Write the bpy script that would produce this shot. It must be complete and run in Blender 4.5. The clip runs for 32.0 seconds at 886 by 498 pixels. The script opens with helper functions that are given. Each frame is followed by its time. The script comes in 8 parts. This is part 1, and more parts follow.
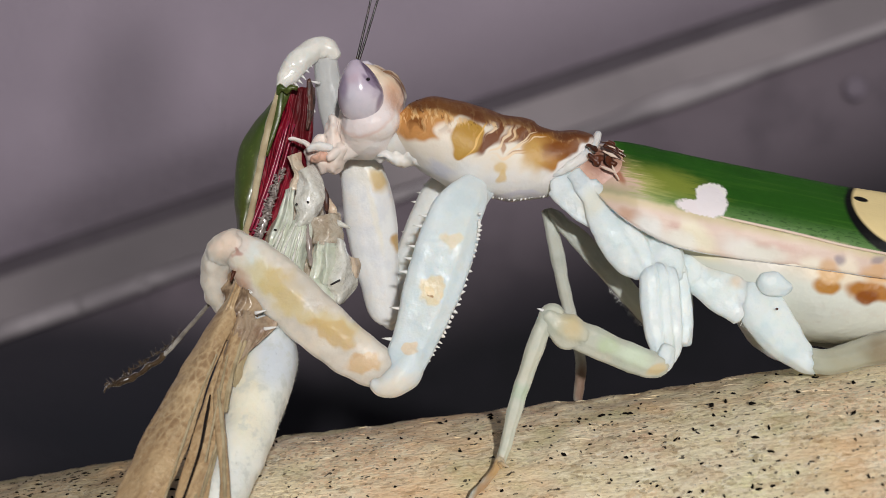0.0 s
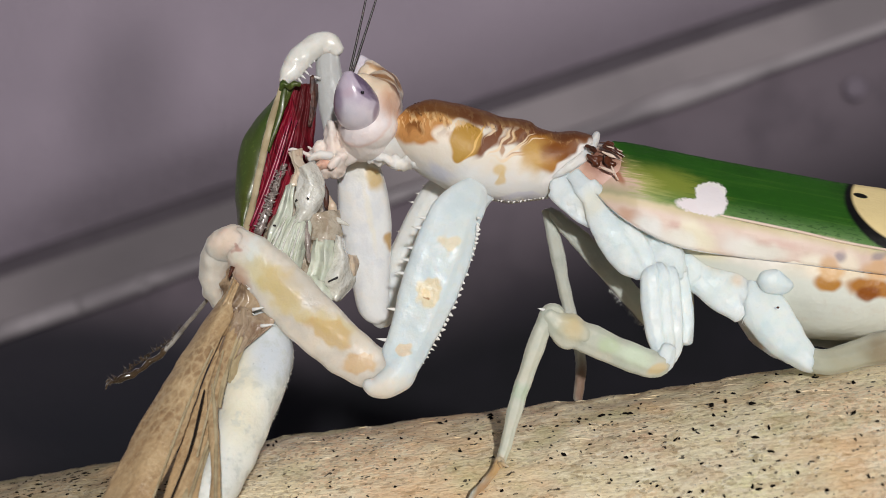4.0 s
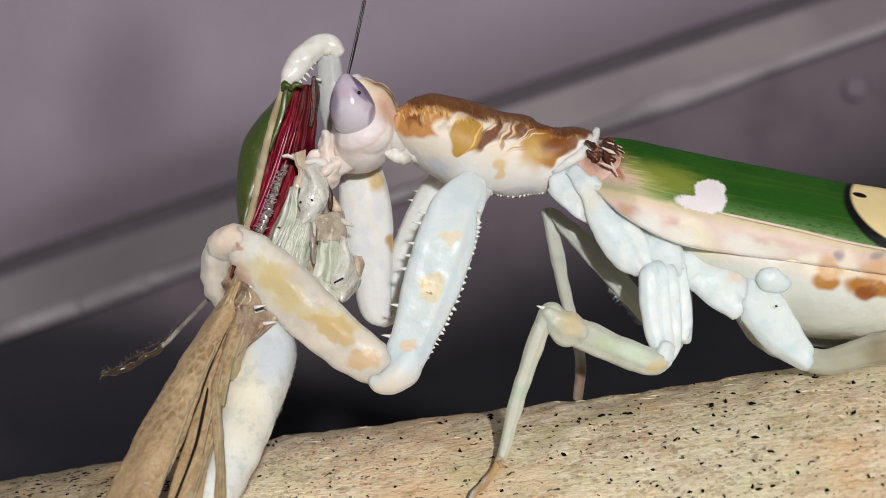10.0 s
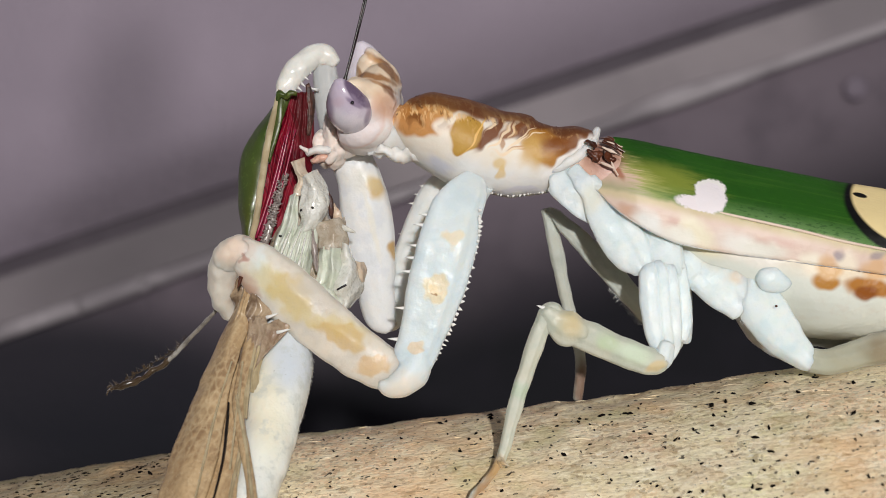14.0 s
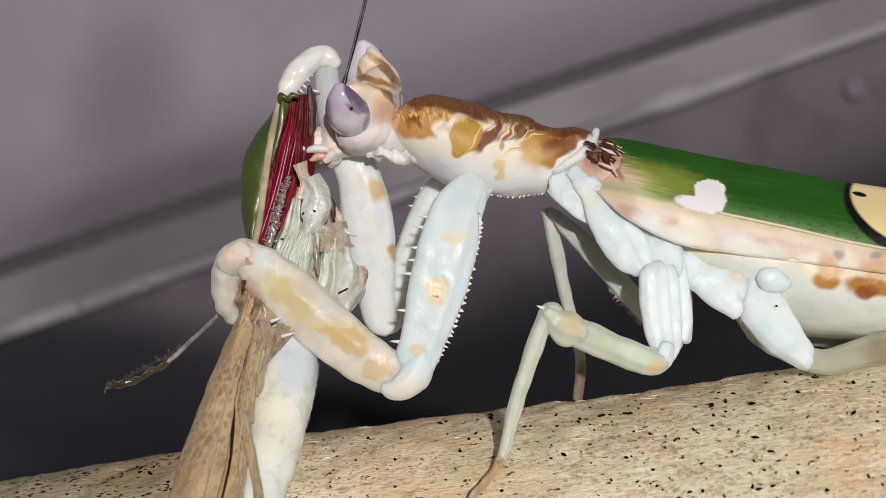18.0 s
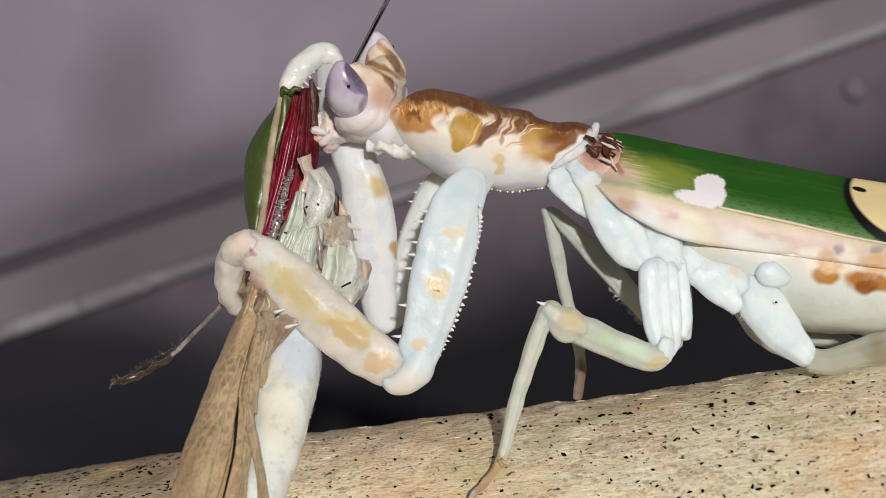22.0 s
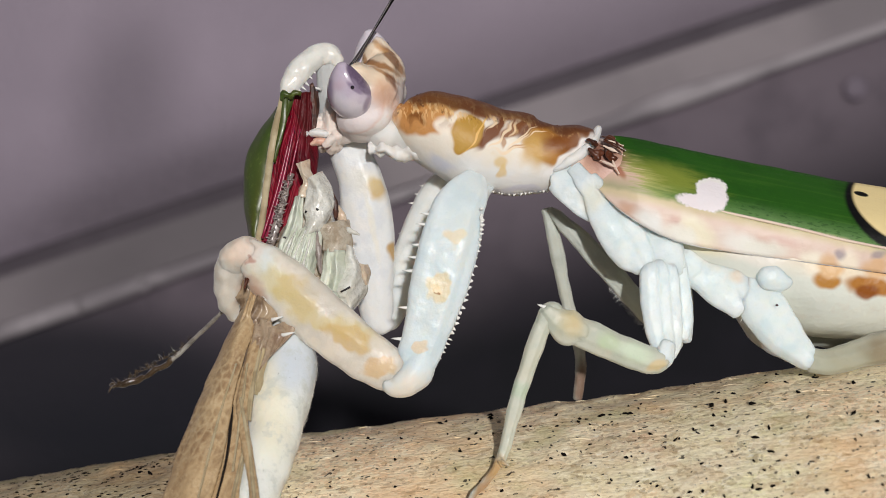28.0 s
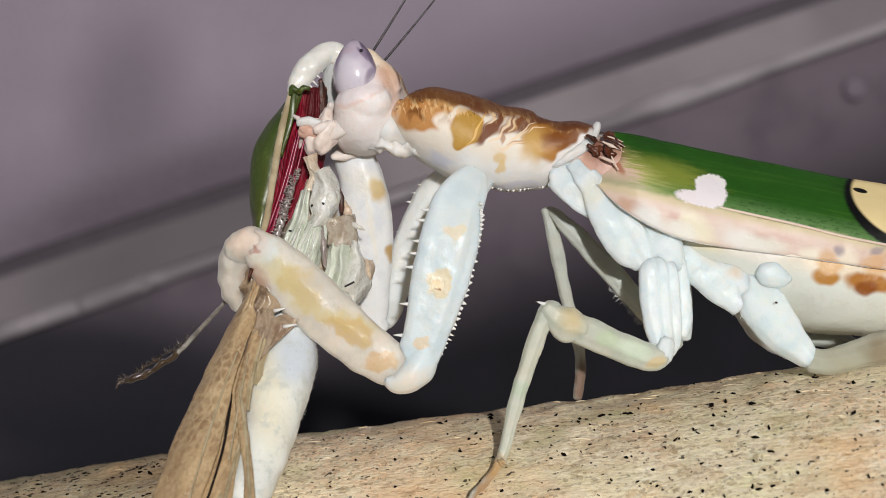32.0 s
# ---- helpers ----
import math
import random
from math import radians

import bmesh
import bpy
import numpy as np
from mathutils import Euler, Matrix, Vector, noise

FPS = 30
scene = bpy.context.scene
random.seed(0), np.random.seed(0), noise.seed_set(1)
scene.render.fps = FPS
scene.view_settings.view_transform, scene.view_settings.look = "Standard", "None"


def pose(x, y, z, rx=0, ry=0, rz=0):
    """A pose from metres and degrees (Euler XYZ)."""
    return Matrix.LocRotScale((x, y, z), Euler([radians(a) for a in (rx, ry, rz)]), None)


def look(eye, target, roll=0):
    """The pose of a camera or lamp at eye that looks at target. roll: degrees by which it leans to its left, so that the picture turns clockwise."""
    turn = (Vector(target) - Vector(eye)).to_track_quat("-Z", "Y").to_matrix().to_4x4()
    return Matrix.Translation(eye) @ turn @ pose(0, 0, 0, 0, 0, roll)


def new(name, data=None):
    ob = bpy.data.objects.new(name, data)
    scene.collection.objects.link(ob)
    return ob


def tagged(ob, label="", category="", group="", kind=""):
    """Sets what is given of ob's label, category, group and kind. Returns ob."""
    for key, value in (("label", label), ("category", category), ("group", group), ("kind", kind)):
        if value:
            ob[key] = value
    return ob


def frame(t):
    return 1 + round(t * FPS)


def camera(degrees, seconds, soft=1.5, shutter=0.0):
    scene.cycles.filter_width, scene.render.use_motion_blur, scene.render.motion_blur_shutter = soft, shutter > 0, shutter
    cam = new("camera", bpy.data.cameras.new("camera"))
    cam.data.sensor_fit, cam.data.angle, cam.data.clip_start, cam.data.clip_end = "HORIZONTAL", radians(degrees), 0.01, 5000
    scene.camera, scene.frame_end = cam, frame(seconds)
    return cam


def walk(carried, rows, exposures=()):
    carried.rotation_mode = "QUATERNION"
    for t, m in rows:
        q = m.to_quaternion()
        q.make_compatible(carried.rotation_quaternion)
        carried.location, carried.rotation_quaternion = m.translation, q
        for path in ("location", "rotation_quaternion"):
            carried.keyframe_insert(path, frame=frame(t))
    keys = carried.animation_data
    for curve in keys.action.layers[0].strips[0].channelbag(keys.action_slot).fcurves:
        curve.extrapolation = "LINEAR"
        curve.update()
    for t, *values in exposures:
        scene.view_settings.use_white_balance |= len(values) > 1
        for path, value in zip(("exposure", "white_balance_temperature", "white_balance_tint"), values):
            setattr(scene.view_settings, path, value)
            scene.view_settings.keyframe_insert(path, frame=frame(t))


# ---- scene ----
from mathutils.bvhtree import BVHTree

# Macro view of two mantises on a stick. Shapes are given in millimetres:
# x to the side, y away from the camera, z up.
MM = 0.001
cam = camera(40.0, 32.0, soft=0.8)
EYE = pose(0, -0.05385, 0, 90, 0, 0)
walk(cam, [(0.0, EYE), (32.0, EYE)], [(0.0, -0.12), (3.5, -0.1), (5.5, 0.0), (32.0, 0.0)])
cam.data.dof.use_dof = True
cam.data.dof.focus_distance = 0.0525
cam.data.dof.aperture_fstop = 85.0

# ---- light: a dim room and one torch beside the camera ----
room = bpy.data.worlds.new("room")
scene.world = room
room.use_nodes = True
room.node_tree.nodes["Background"].inputs[0].default_value = (0.80, 0.78, 0.86, 1)
room.node_tree.nodes["Background"].inputs[1].default_value = 0.115

torch = bpy.data.lights.new("torch", "AREA")
torch.shape, torch.size, torch.energy, torch.color = "DISK", 0.018, 2.4, (1.0, 0.965, 0.94)
torch_ob = new("torch", torch)
torch_ob.matrix_world = look((0.062, -0.5, 0.085), (0, 0.02, 0))


# ---- materials ----
def tone(r, g, b):
    """A colour given in everyday 0..255 values, as linear light."""
    return tuple(((v / 255 + 0.055) / 1.055) ** 2.4 if v > 10 else v / 3295 for v in (r, g, b)) + (1.0,)


class Paint:
    """A small builder of node materials that work in millimetres of the object's own space."""

    def __init__(self, name, rough=0.5, warp=0.0, warp_scale=1.5):
        self.mat = bpy.data.materials.new(name)
        self.mat.use_nodes = True
        self.nt = self.mat.node_tree
        self.bsdf = self.nt.nodes["Principled BSDF"]
        self.bsdf.inputs["Roughness"].default_value = rough
        co = self.node("ShaderNodeTexCoord")
        sc = self.node("ShaderNodeVectorMath", operation="SCALE")
        sc.inputs["Scale"].default_value = 1000
        self.join(co.outputs["Object"], sc.inputs[0])
        self.mm = sc.outputs[0]
        self.bent = self.mm
        if warp:
            self.bent = self.wobble(warp, warp_scale)
        self.colour = None

    def node(self, kind, operation=None):
        n = self.nt.nodes.new(kind)
        if operation:
            n.operation = operation
        return n

    def join(self, a, b):
        self.nt.links.new(a, b)

    def wobble(self, amount, scale):
        n = self.noise(scale, 1)
        sub = self.node("ShaderNodeVectorMath", operation="SUBTRACT")
        self.join(n.outputs["Color"], sub.inputs[0])
        sub.inputs[1].default_value = (0.5, 0.5, 0.5)
        mul = self.node("ShaderNodeVectorMath", operation="SCALE")
        mul.inputs["Scale"].default_value = amount
        self.join(sub.outputs[0], mul.inputs[0])
        add = self.node("ShaderNodeVectorMath", operation="ADD")
        self.join(self.mm, add.inputs[0])
        self.join(mul.outputs[0], add.inputs[1])
        return add.outputs[0]

    def fray(self, amount, grain):
        """Coordinates pulled about along the grain."""
        n = self.math("SUBTRACT", self.noise(1.0, 2, grain).outputs["Fac"], 0.5)
        pull = self.node("ShaderNodeVectorMath", "SCALE")
        pull.inputs[0].default_value = (amount, 0, -amount * 0.2)
        self.join(n, pull.inputs["Scale"])
        add = self.node("ShaderNodeVectorMath", "ADD")
        self.join(self.bent, add.inputs[0])
        self.join(pull.outputs[0], add.inputs[1])
        return add.outputs[0]

    def mapped(self, scale=(1, 1, 1), turn=(0, 0, 0), at=(0, 0, 0), src=None, kind="TEXTURE"):
        m = self.node("ShaderNodeMapping")
        m.vector_type = kind
        m.inputs["Location"].default_value = at
        m.inputs["Rotation"].default_value = [radians(a) for a in turn]
        m.inputs["Scale"].default_value = scale
        self.join(src or self.mm, m.inputs["Vector"])
        return m.outputs[0]

    def noise(self, scale, detail=4, src=None, rough=0.6):
        n = self.node("ShaderNodeTexNoise")
        n.inputs["Scale"].default_value = scale
        n.inputs["Detail"].default_value = detail
        n.inputs["Roughness"].default_value = rough
        self.join(src or self.mm, n.inputs["Vector"])
        return n

    def ramp(self, value, lo, hi, a=0.0, b=1.0, smooth=True):
        r = self.node("ShaderNodeMapRange")
        r.interpolation_type = "SMOOTHSTEP" if smooth else "LINEAR"
        for k, v in zip(("From Min", "From Max", "To Min", "To Max"), (lo, hi, a, b)):
            r.inputs[k].default_value = v
        self.join(value, r.inputs["Value"])
        return r.outputs[0]

    def math(self, op, a, b=None):
        m = self.node("ShaderNodeMath", operation=op)
        for i, v in enumerate((a, b)):
            if v is None:
                continue
            if isinstance(v, (int, float)):
                m.inputs[i].default_value = v
            else:
                self.join(v, m.inputs[i])
        return m.outputs[0]

    def base(self, col):
        n = self.node("ShaderNodeRGB")
        n.outputs[0].default_value = col
        self.colour = n.outputs[0]
        return self

    def over(self, mask, col, amount=1.0, blend="MIX"):
        """Lay a colour over what is there, by a 0..1 mask."""
        mix = self.node("ShaderNodeMix")
        mix.data_type, mix.blend_type = "RGBA", blend
        if amount != 1.0:
            mask = self.math("MULTIPLY", mask, amount)
        self.join(mask, mix.inputs["Factor"])
        self.join(self.colour, mix.inputs["A"])
        mix.inputs["B"].default_value = col
        self.colour = mix.outputs["Result"]
        return self

    def patch(self, spot, col, turn=0, soft=0.35, amount=1.0, src=None):
        """An oval of pigment: spot is x, y, z and two half widths."""
        x, y, z, rx, rz = spot
        v = self.mapped((rx, 1000, rz), (0, -turn, 0), (x, y, z), src or self.bent)
        ln = self.node("ShaderNodeVectorMath", operation="LENGTH")
        self.join(v, ln.inputs[0])
        return self.over(self.ramp(ln.outputs["Value"], 1 - soft, 1 + soft, 1, 0), col, amount)

    def side(self, p, q, col, soft=0.3, amount=1.0, src=None):
        """Colour above the line from p to q (x, y, z in millimetres)."""
        ang = math.degrees(math.atan2(q[2] - p[2], q[0] - p[0]))
        v = self.mapped((1, 1, 1), (0, -ang, 0), (p[0], 0, p[2]), src or self.bent)
        sep = self.node("ShaderNodeSeparateXYZ")
        self.join(v, sep.inputs[0])
        return self.over(self.ramp(sep.outputs["Z"], -soft, soft), col, amount)

    def above(self, p, q, soft):
        """A mask: 1 above the line from p to q."""
        ang = math.degrees(math.atan2(q[2] - p[2], q[0] - p[0]))
        sep = self.node("ShaderNodeSeparateXYZ")
        self.join(self.mapped((1, 1, 1), (0, -ang, 0), (p[0], 0, p[2]), self.bent), sep.inputs[0])
        return self.ramp(sep.outputs["Z"], -soft, soft)

    def mottle(self, scale, col, lo=0.5, hi=0.65, amount=0.5, src=None, detail=4):
        return self.over(self.ramp(self.noise(scale, detail, src).outputs["Fac"], lo, hi), col, amount)

    def bump(self, scale, depth, detail=3, src=None, chain=None):
        b = self.node("ShaderNodeBump")
        b.inputs["Distance"].default_value = depth * MM
        b.inputs["Strength"].default_value = 1.0
        self.join(self.noise(scale, detail, src).outputs["Fac"], b.inputs["Height"])
        if self.bsdf.inputs["Normal"].links:
            self.join(self.bsdf.inputs["Normal"].links[0].from_socket, b.inputs["Normal"])
        self.join(b.outputs[0], self.bsdf.inputs["Normal"])
        return self

    def gloss(self, scale, lo, hi):
        self.join(self.ramp(self.noise(scale, 3).outputs["Fac"], 0.35, 0.65, lo, hi), self.bsdf.inputs["Roughness"])
        return self

    def flesh(self, weight=0.75, radius=0.8):
        """Light soaks a little way into the shell."""
        self.bsdf.inputs["Subsurface Weight"].default_value = weight
        self.bsdf.inputs["Subsurface Radius"].default_value = (1.0, 0.86, 0.76)
        self.bsdf.inputs["Subsurface Scale"].default_value = radius * MM
        return self

    def done(self):
        self.join(self.colour, self.bsdf.inputs["Base Color"])
        return self.mat


def waxy(name, col, second, rough=0.48, patches=(), mott=0.35, warp=0.35):
    """Waxy mantis cuticle with soft clouding, fine grain and pigment patches."""
    p = Paint(name, rough, warp, 1.6).base(col)
    p.mottle(0.9, second, 0.42, 0.62, mott + 0.15)
    p.mottle(0.55, tuple(min(1, v * w) for v, w in zip(col[:3], (1.04, 0.99, 0.93))) + (1,), 0.5, 0.62, 0.5, p.mapped((1, 1, 1), (0, 0, 0), (13, 5, 8)))
    for spot, c, turn, soft, amount in patches:
        p.patch(spot, c, turn, soft, amount)
    p.mottle(9.0, tuple(v * 0.86 for v in second[:3]) + (1,), 0.52, 0.75, 0.16)
    p.bsdf.inputs["Specular IOR Level"].default_value = 0.27
    p.bsdf.inputs["Sheen Weight"].default_value = 0.3
    p.bsdf.inputs["Sheen Roughness"].default_value = 0.35
    return p.bump(1.2, 0.04).bump(2.6, 0.022).bump(6.0, 0.006).bump(16.0, 0.003).gloss(2.0, rough - 0.16, rough + 0.1)


WHITE, COOL = tone(230, 241, 240), tone(208, 226, 229)


# ---- shape tools (millimetres) ----
ORIGIN = {}


def part(name, bm, material, parent=None, label="", smooth=True):
    """Link a bmesh given in millimetres as one mesh object under its thing or part."""
    for v in bm.verts:
        v.co *= MM
    bmesh.ops.recalc_face_normals(bm, faces=bm.faces)
    me = bpy.data.meshes.new(name)
    bm.to_mesh(me)
    bm.free()
    me.materials.append(material)
    if smooth:
        me.polygons.foreach_set("use_smooth", [True] * len(me.polygons))
    ob = new(name, me)
    if parent is not None:
        ob.parent = parent
        if parent.type == "EMPTY":
            ob.location = -Vector(ORIGIN[parent.name])
    if label:
        tagged(ob, label)
    return ob


def thing(name, at, label, category):
    """An empty at the thing's base, in millimetres."""
    ob = new(name)
    ob.empty_display_size = 0.002
    ORIGIN[name] = Vector(at) * MM
    ob.location = ORIGIN[name]
    return tagged(ob, label, category)


def spline(pts, n):
    """Points on a smooth curve through the control points, any number of values a point."""
    p = np.array(pts, float)
    p = np.vstack([2 * p[0] - p[1], p, 2 * p[-1] - p[-2]])
    out = []
    for i in range(1, len(p) - 2):
        a, b, c, d = p[i - 1], p[i], p[i + 1], p[i + 2]
        for k in range(n):
            t = k / n
            out.append(0.5 * (2 * b + (c - a) * t + (2 * a - 5 * b + 4 * c - d) * t * t + (3 * b - a - 3 * c + d) * t ** 3))
    out.append(p[-2])
    return np.array(out)


# cross-sections across a limb and away from the camera: a keeled plate, a flattened limb, a faceted shank
KEELED = [(-1, 0), (-0.95, -0.6), (-0.72, -0.8), (0.5, -0.86), (0.66, -0.6), (0.94, -0.5), (1, 0), (0.6, 0.7), (-0.6, 0.7)]
FLATTENED = [(-1, 0), (-0.84, -0.55), (-0.3, -0.85), (0.45, -0.8), (0.88, -0.5), (1, 0), (0.6, 0.75), (-0.6, 0.75)]
FACETED = [(-1, -0.05), (-0.6, -0.75), (0.3, -0.85), (0.5, -0.62), (0.85, -0.5), (1, 0), (0.5, 0.8), (-0.5, 0.8)]


PLEATED = [(-1, 0), (-0.93, -0.5), (-0.6, -0.85), (-0.15, -0.82), (-0.08, -0.62), (-0.01, -0.78), (0.4, -0.76), (0.47, -0.5), (0.56, -0.6), (0.92, -0.5), (1, 0), (0.6, 0.7), (-0.6, 0.7)]


def rounded(polygon, n):
    """n even places round a polygon, its corners slightly worn."""
    p = np.array(polygon + polygon[:1], float)
    run = np.concatenate([[0], np.cumsum(np.hypot(*np.diff(p, axis=0).T))])
    t = np.linspace(0, run[-1], n, endpoint=False)
    ring = np.stack([np.interp(t, run, p[:, 0]), np.interp(t, run, p[:, 1])], 1)
    return ring * 0.5 + (np.roll(ring, 1, 0) + np.roll(ring, -1, 0)) * 0.25


def loft(stations, steps=5, seg=20, rough=0.0, rough_scale=1.2, square=1.0, ends=True, bm=None, deep=1.0, profile=None):
    """A limb or body through stations (x, y, z, half height, half depth)."""
    st = [tuple(s) + ((s[3] * deep,) if len(s) == 4 else ()) for s in stations]
    c = spline(st, steps)
    bm = bm or bmesh.new()
    rings = []
    if profile:
        outline = rounded(profile, seg)
    for i in range(len(c)):
        tan = Vector(c[min(i + 1, len(c) - 1), :3] - c[max(i - 1, 0), :3]).normalized()
        side = tan.cross(Vector((0, 1, 0)))
        side = side.normalized() if side.length > 0.05 else Vector((1, 0, 0))
        dep = side.cross(tan).normalized()
        rh, rd = max(c[i, 3], 0.02), max(c[i, 4], 0.02)
        ring = []
        for k in range(seg):
            a = 2 * math.pi * k / seg
            ca, sa = math.cos(a), math.sin(a)
            ca = math.copysign(abs(ca) ** square, ca)
            sa = math.copysign(abs(sa) ** square, sa)
            if profile:
                ca, sa = outline[k]
            v = Vector(c[i, :3]) + side * (rh * ca) + dep * (rd * sa)
            if rough:
                v += (side * ca + dep * sa) * (rough * noise.noise(v * rough_scale))
            ring.append(bm.verts.new(v))
        rings.append(ring)
    for r, s in zip(rings, rings[1:]):
        for k in range(seg):
            bm.faces.new((r[k], r[(k + 1) % seg], s[(k + 1) % seg], s[k]))
    if ends:
        for ring, c0, c1 in ((rings[0], c[0], c[1]), (rings[-1], c[-1], c[-2])):
            out = Vector(c0[:3] - c1[:3]).normalized() * min(c0[3], c0[4]) * 0.45
            mid = Vector(c0[:3])
            inner = [bm.verts.new(mid + (v.co - mid) * 0.72 + out * 0.65) for v in ring]
            tip = bm.verts.new(mid + out)
            for k in range(seg):
                bm.faces.new((ring[k], ring[(k + 1) % seg], inner[(k + 1) % seg], inner[k]))
                bm.faces.new((inner[k], inner[(k + 1) % seg], tip))
    return bm


def ball(at, rx, ry, rz, rough=0.0, turn=0, bm=None, sub=3, scale=1.2):
    """A lumpy rounded body."""
    made = bmesh.new()
    bmesh.ops.create_icosphere(made, subdivisions=sub, radius=1.0)
    m = Matrix.Rotation(radians(-turn), 3, "Y")
    at = Vector(at[:3])
    for v in made.verts:
        w = Vector((v.co.x * rx, v.co.y * ry, v.co.z * rz))
        if rough:
            w *= 1 + rough * noise.noise(w * scale + at)
        v.co = m @ w + at
    if bm is None:
        return made
    tmp = bpy.data.meshes.new("tmp")
    made.to_mesh(tmp)
    made.free()
    bm.from_mesh(tmp)
    bpy.data.meshes.remove(tmp)
    return bm


def cone(a, b, r, bm=None, seg=7, bend=0.0):
    """A thorn from a to b."""
    a, b = Vector(a[:3]), Vector(b[:3])
    bm = bm or bmesh.new()
    d = (b - a)
    u = d.orthogonal().normalized()
    w = d.cross(u).normalized()
    rings = []
    for f, s in ((0.0, 1.0), (0.35, 0.72), (0.75, 0.36)):
        rings.append([bm.verts.new(a + d * f + (u * math.cos(2 * math.pi * k / seg) + w * math.sin(2 * math.pi * k / seg)) * r * s
                                   + Vector((0, 0, -bend * f * f))) for k in range(seg)])
    tip = bm.verts.new(b + Vector((0, 0, -bend)))
    for p, q in zip(rings, rings[1:]):
        for k in range(seg):
            bm.faces.new((p[k], p[(k + 1) % seg], q[(k + 1) % seg], q[k]))
    for k in range(seg):
        bm.faces.new((rings[-1][k], rings[-1][(k + 1) % seg], tip))
    bm.faces.new(rings[0][::-1])
    return bm


def sheet(left, right, n=8, m=14, bulge=0.0, thick=0.06, ripple=0.0, folds=0, rough=0.0, bm=None, sunk=0.0):
    """A thin shell between two edges (x, y, z), arched towards the camera; folds pleat it lengthwise, sunk flattens its first end."""
    a, b = spline([p[:3] for p in left], n), spline([p[:3] for p in right], n)
    k = max(len(a), len(b))
    a = np.array([[np.interp(t, np.linspace(0, 1, len(a)), a[:, j]) for j in range(3)] for t in np.linspace(0, 1, k)])
    b = np.array([[np.interp(t, np.linspace(0, 1, len(b)), b[:, j]) for j in range(3)] for t in np.linspace(0, 1, k)])
    bm = bm or bmesh.new()
    grid = []
    for back in (0, 1):
        rows = []
        for i in range(k):
            row = []
            for j in range(m + 1):
                t = j / m
                p = Vector(a[i] * (1 - t) + b[i] * t)
                p.y -= bulge * math.sin(math.pi * t) * (1 - sunk * max(0.0, 1 - 7 * i / k))
                if folds:
                    p.y += ripple * (2.4 * noise.noise(Vector((t * folds * 1.5 + 7.1 * folds, i * 0.05, a[0][0]))) + 1.4 * noise.noise(Vector((t * folds * 3.4, i * 0.08, a[0][2]))) + 0.14 * (abs((t * folds + 0.9 * noise.noise(p * 0.55)) % 1.0 - 0.5) * 4 - 1))
                if rough:
                    p += Vector((0.5, 1, 0.5)) * rough * noise.noise(p * 1.3)
                p.y += thick * back
                row.append(bm.verts.new(p))
            rows.append(row)
        grid.append(rows)
    f, g = grid
    for rows in grid:
        for i in range(k - 1):
            for j in range(m):
                bm.faces.new((rows[i][j], rows[i][j + 1], rows[i + 1][j + 1], rows[i + 1][j]))
    rim = [(0, j) for j in range(m)] + [(i, m) for i in range(k - 1)] + [(k - 1, j) for j in range(m, 0, -1)] + [(i, 0) for i in range(k - 1, 0, -1)]
    for (i, j), (i2, j2) in zip(rim, rim[1:] + rim[:1]):
        bm.faces.new((f[i][j], f[i2][j2], g[i2][j2], g[i][j]))
    return bm


def melt(bm, voxel=0.06, smooth=5, relief=0.0, scale=2.0):
    """Fuse overlapping closed shapes into one skin with softened joints."""
    bmesh.ops.recalc_face_normals(bm, faces=bm.faces)
    me = bpy.data.meshes.new("melt")
    bm.to_mesh(me)
    bm.free()
    ob = new("melt", me)
    fuse = ob.modifiers.new("fuse", "REMESH")
    fuse.mode, fuse.voxel_size = "VOXEL", voxel
    soft = ob.modifiers.new("soft", "SMOOTH")
    soft.factor, soft.iterations = 0.5, smooth
    made = bpy.data.meshes.new_from_object(ob.evaluated_get(bpy.context.evaluated_depsgraph_get()))
    out = bmesh.new()
    out.from_mesh(made)
    bpy.data.objects.remove(ob)
    bpy.data.meshes.remove(me)
    bpy.data.meshes.remove(made)
    if relief:
        out.normal_update()
        for v in out.verts:
            v.co += v.normal * relief * noise.noise(v.co * scale)
    return out


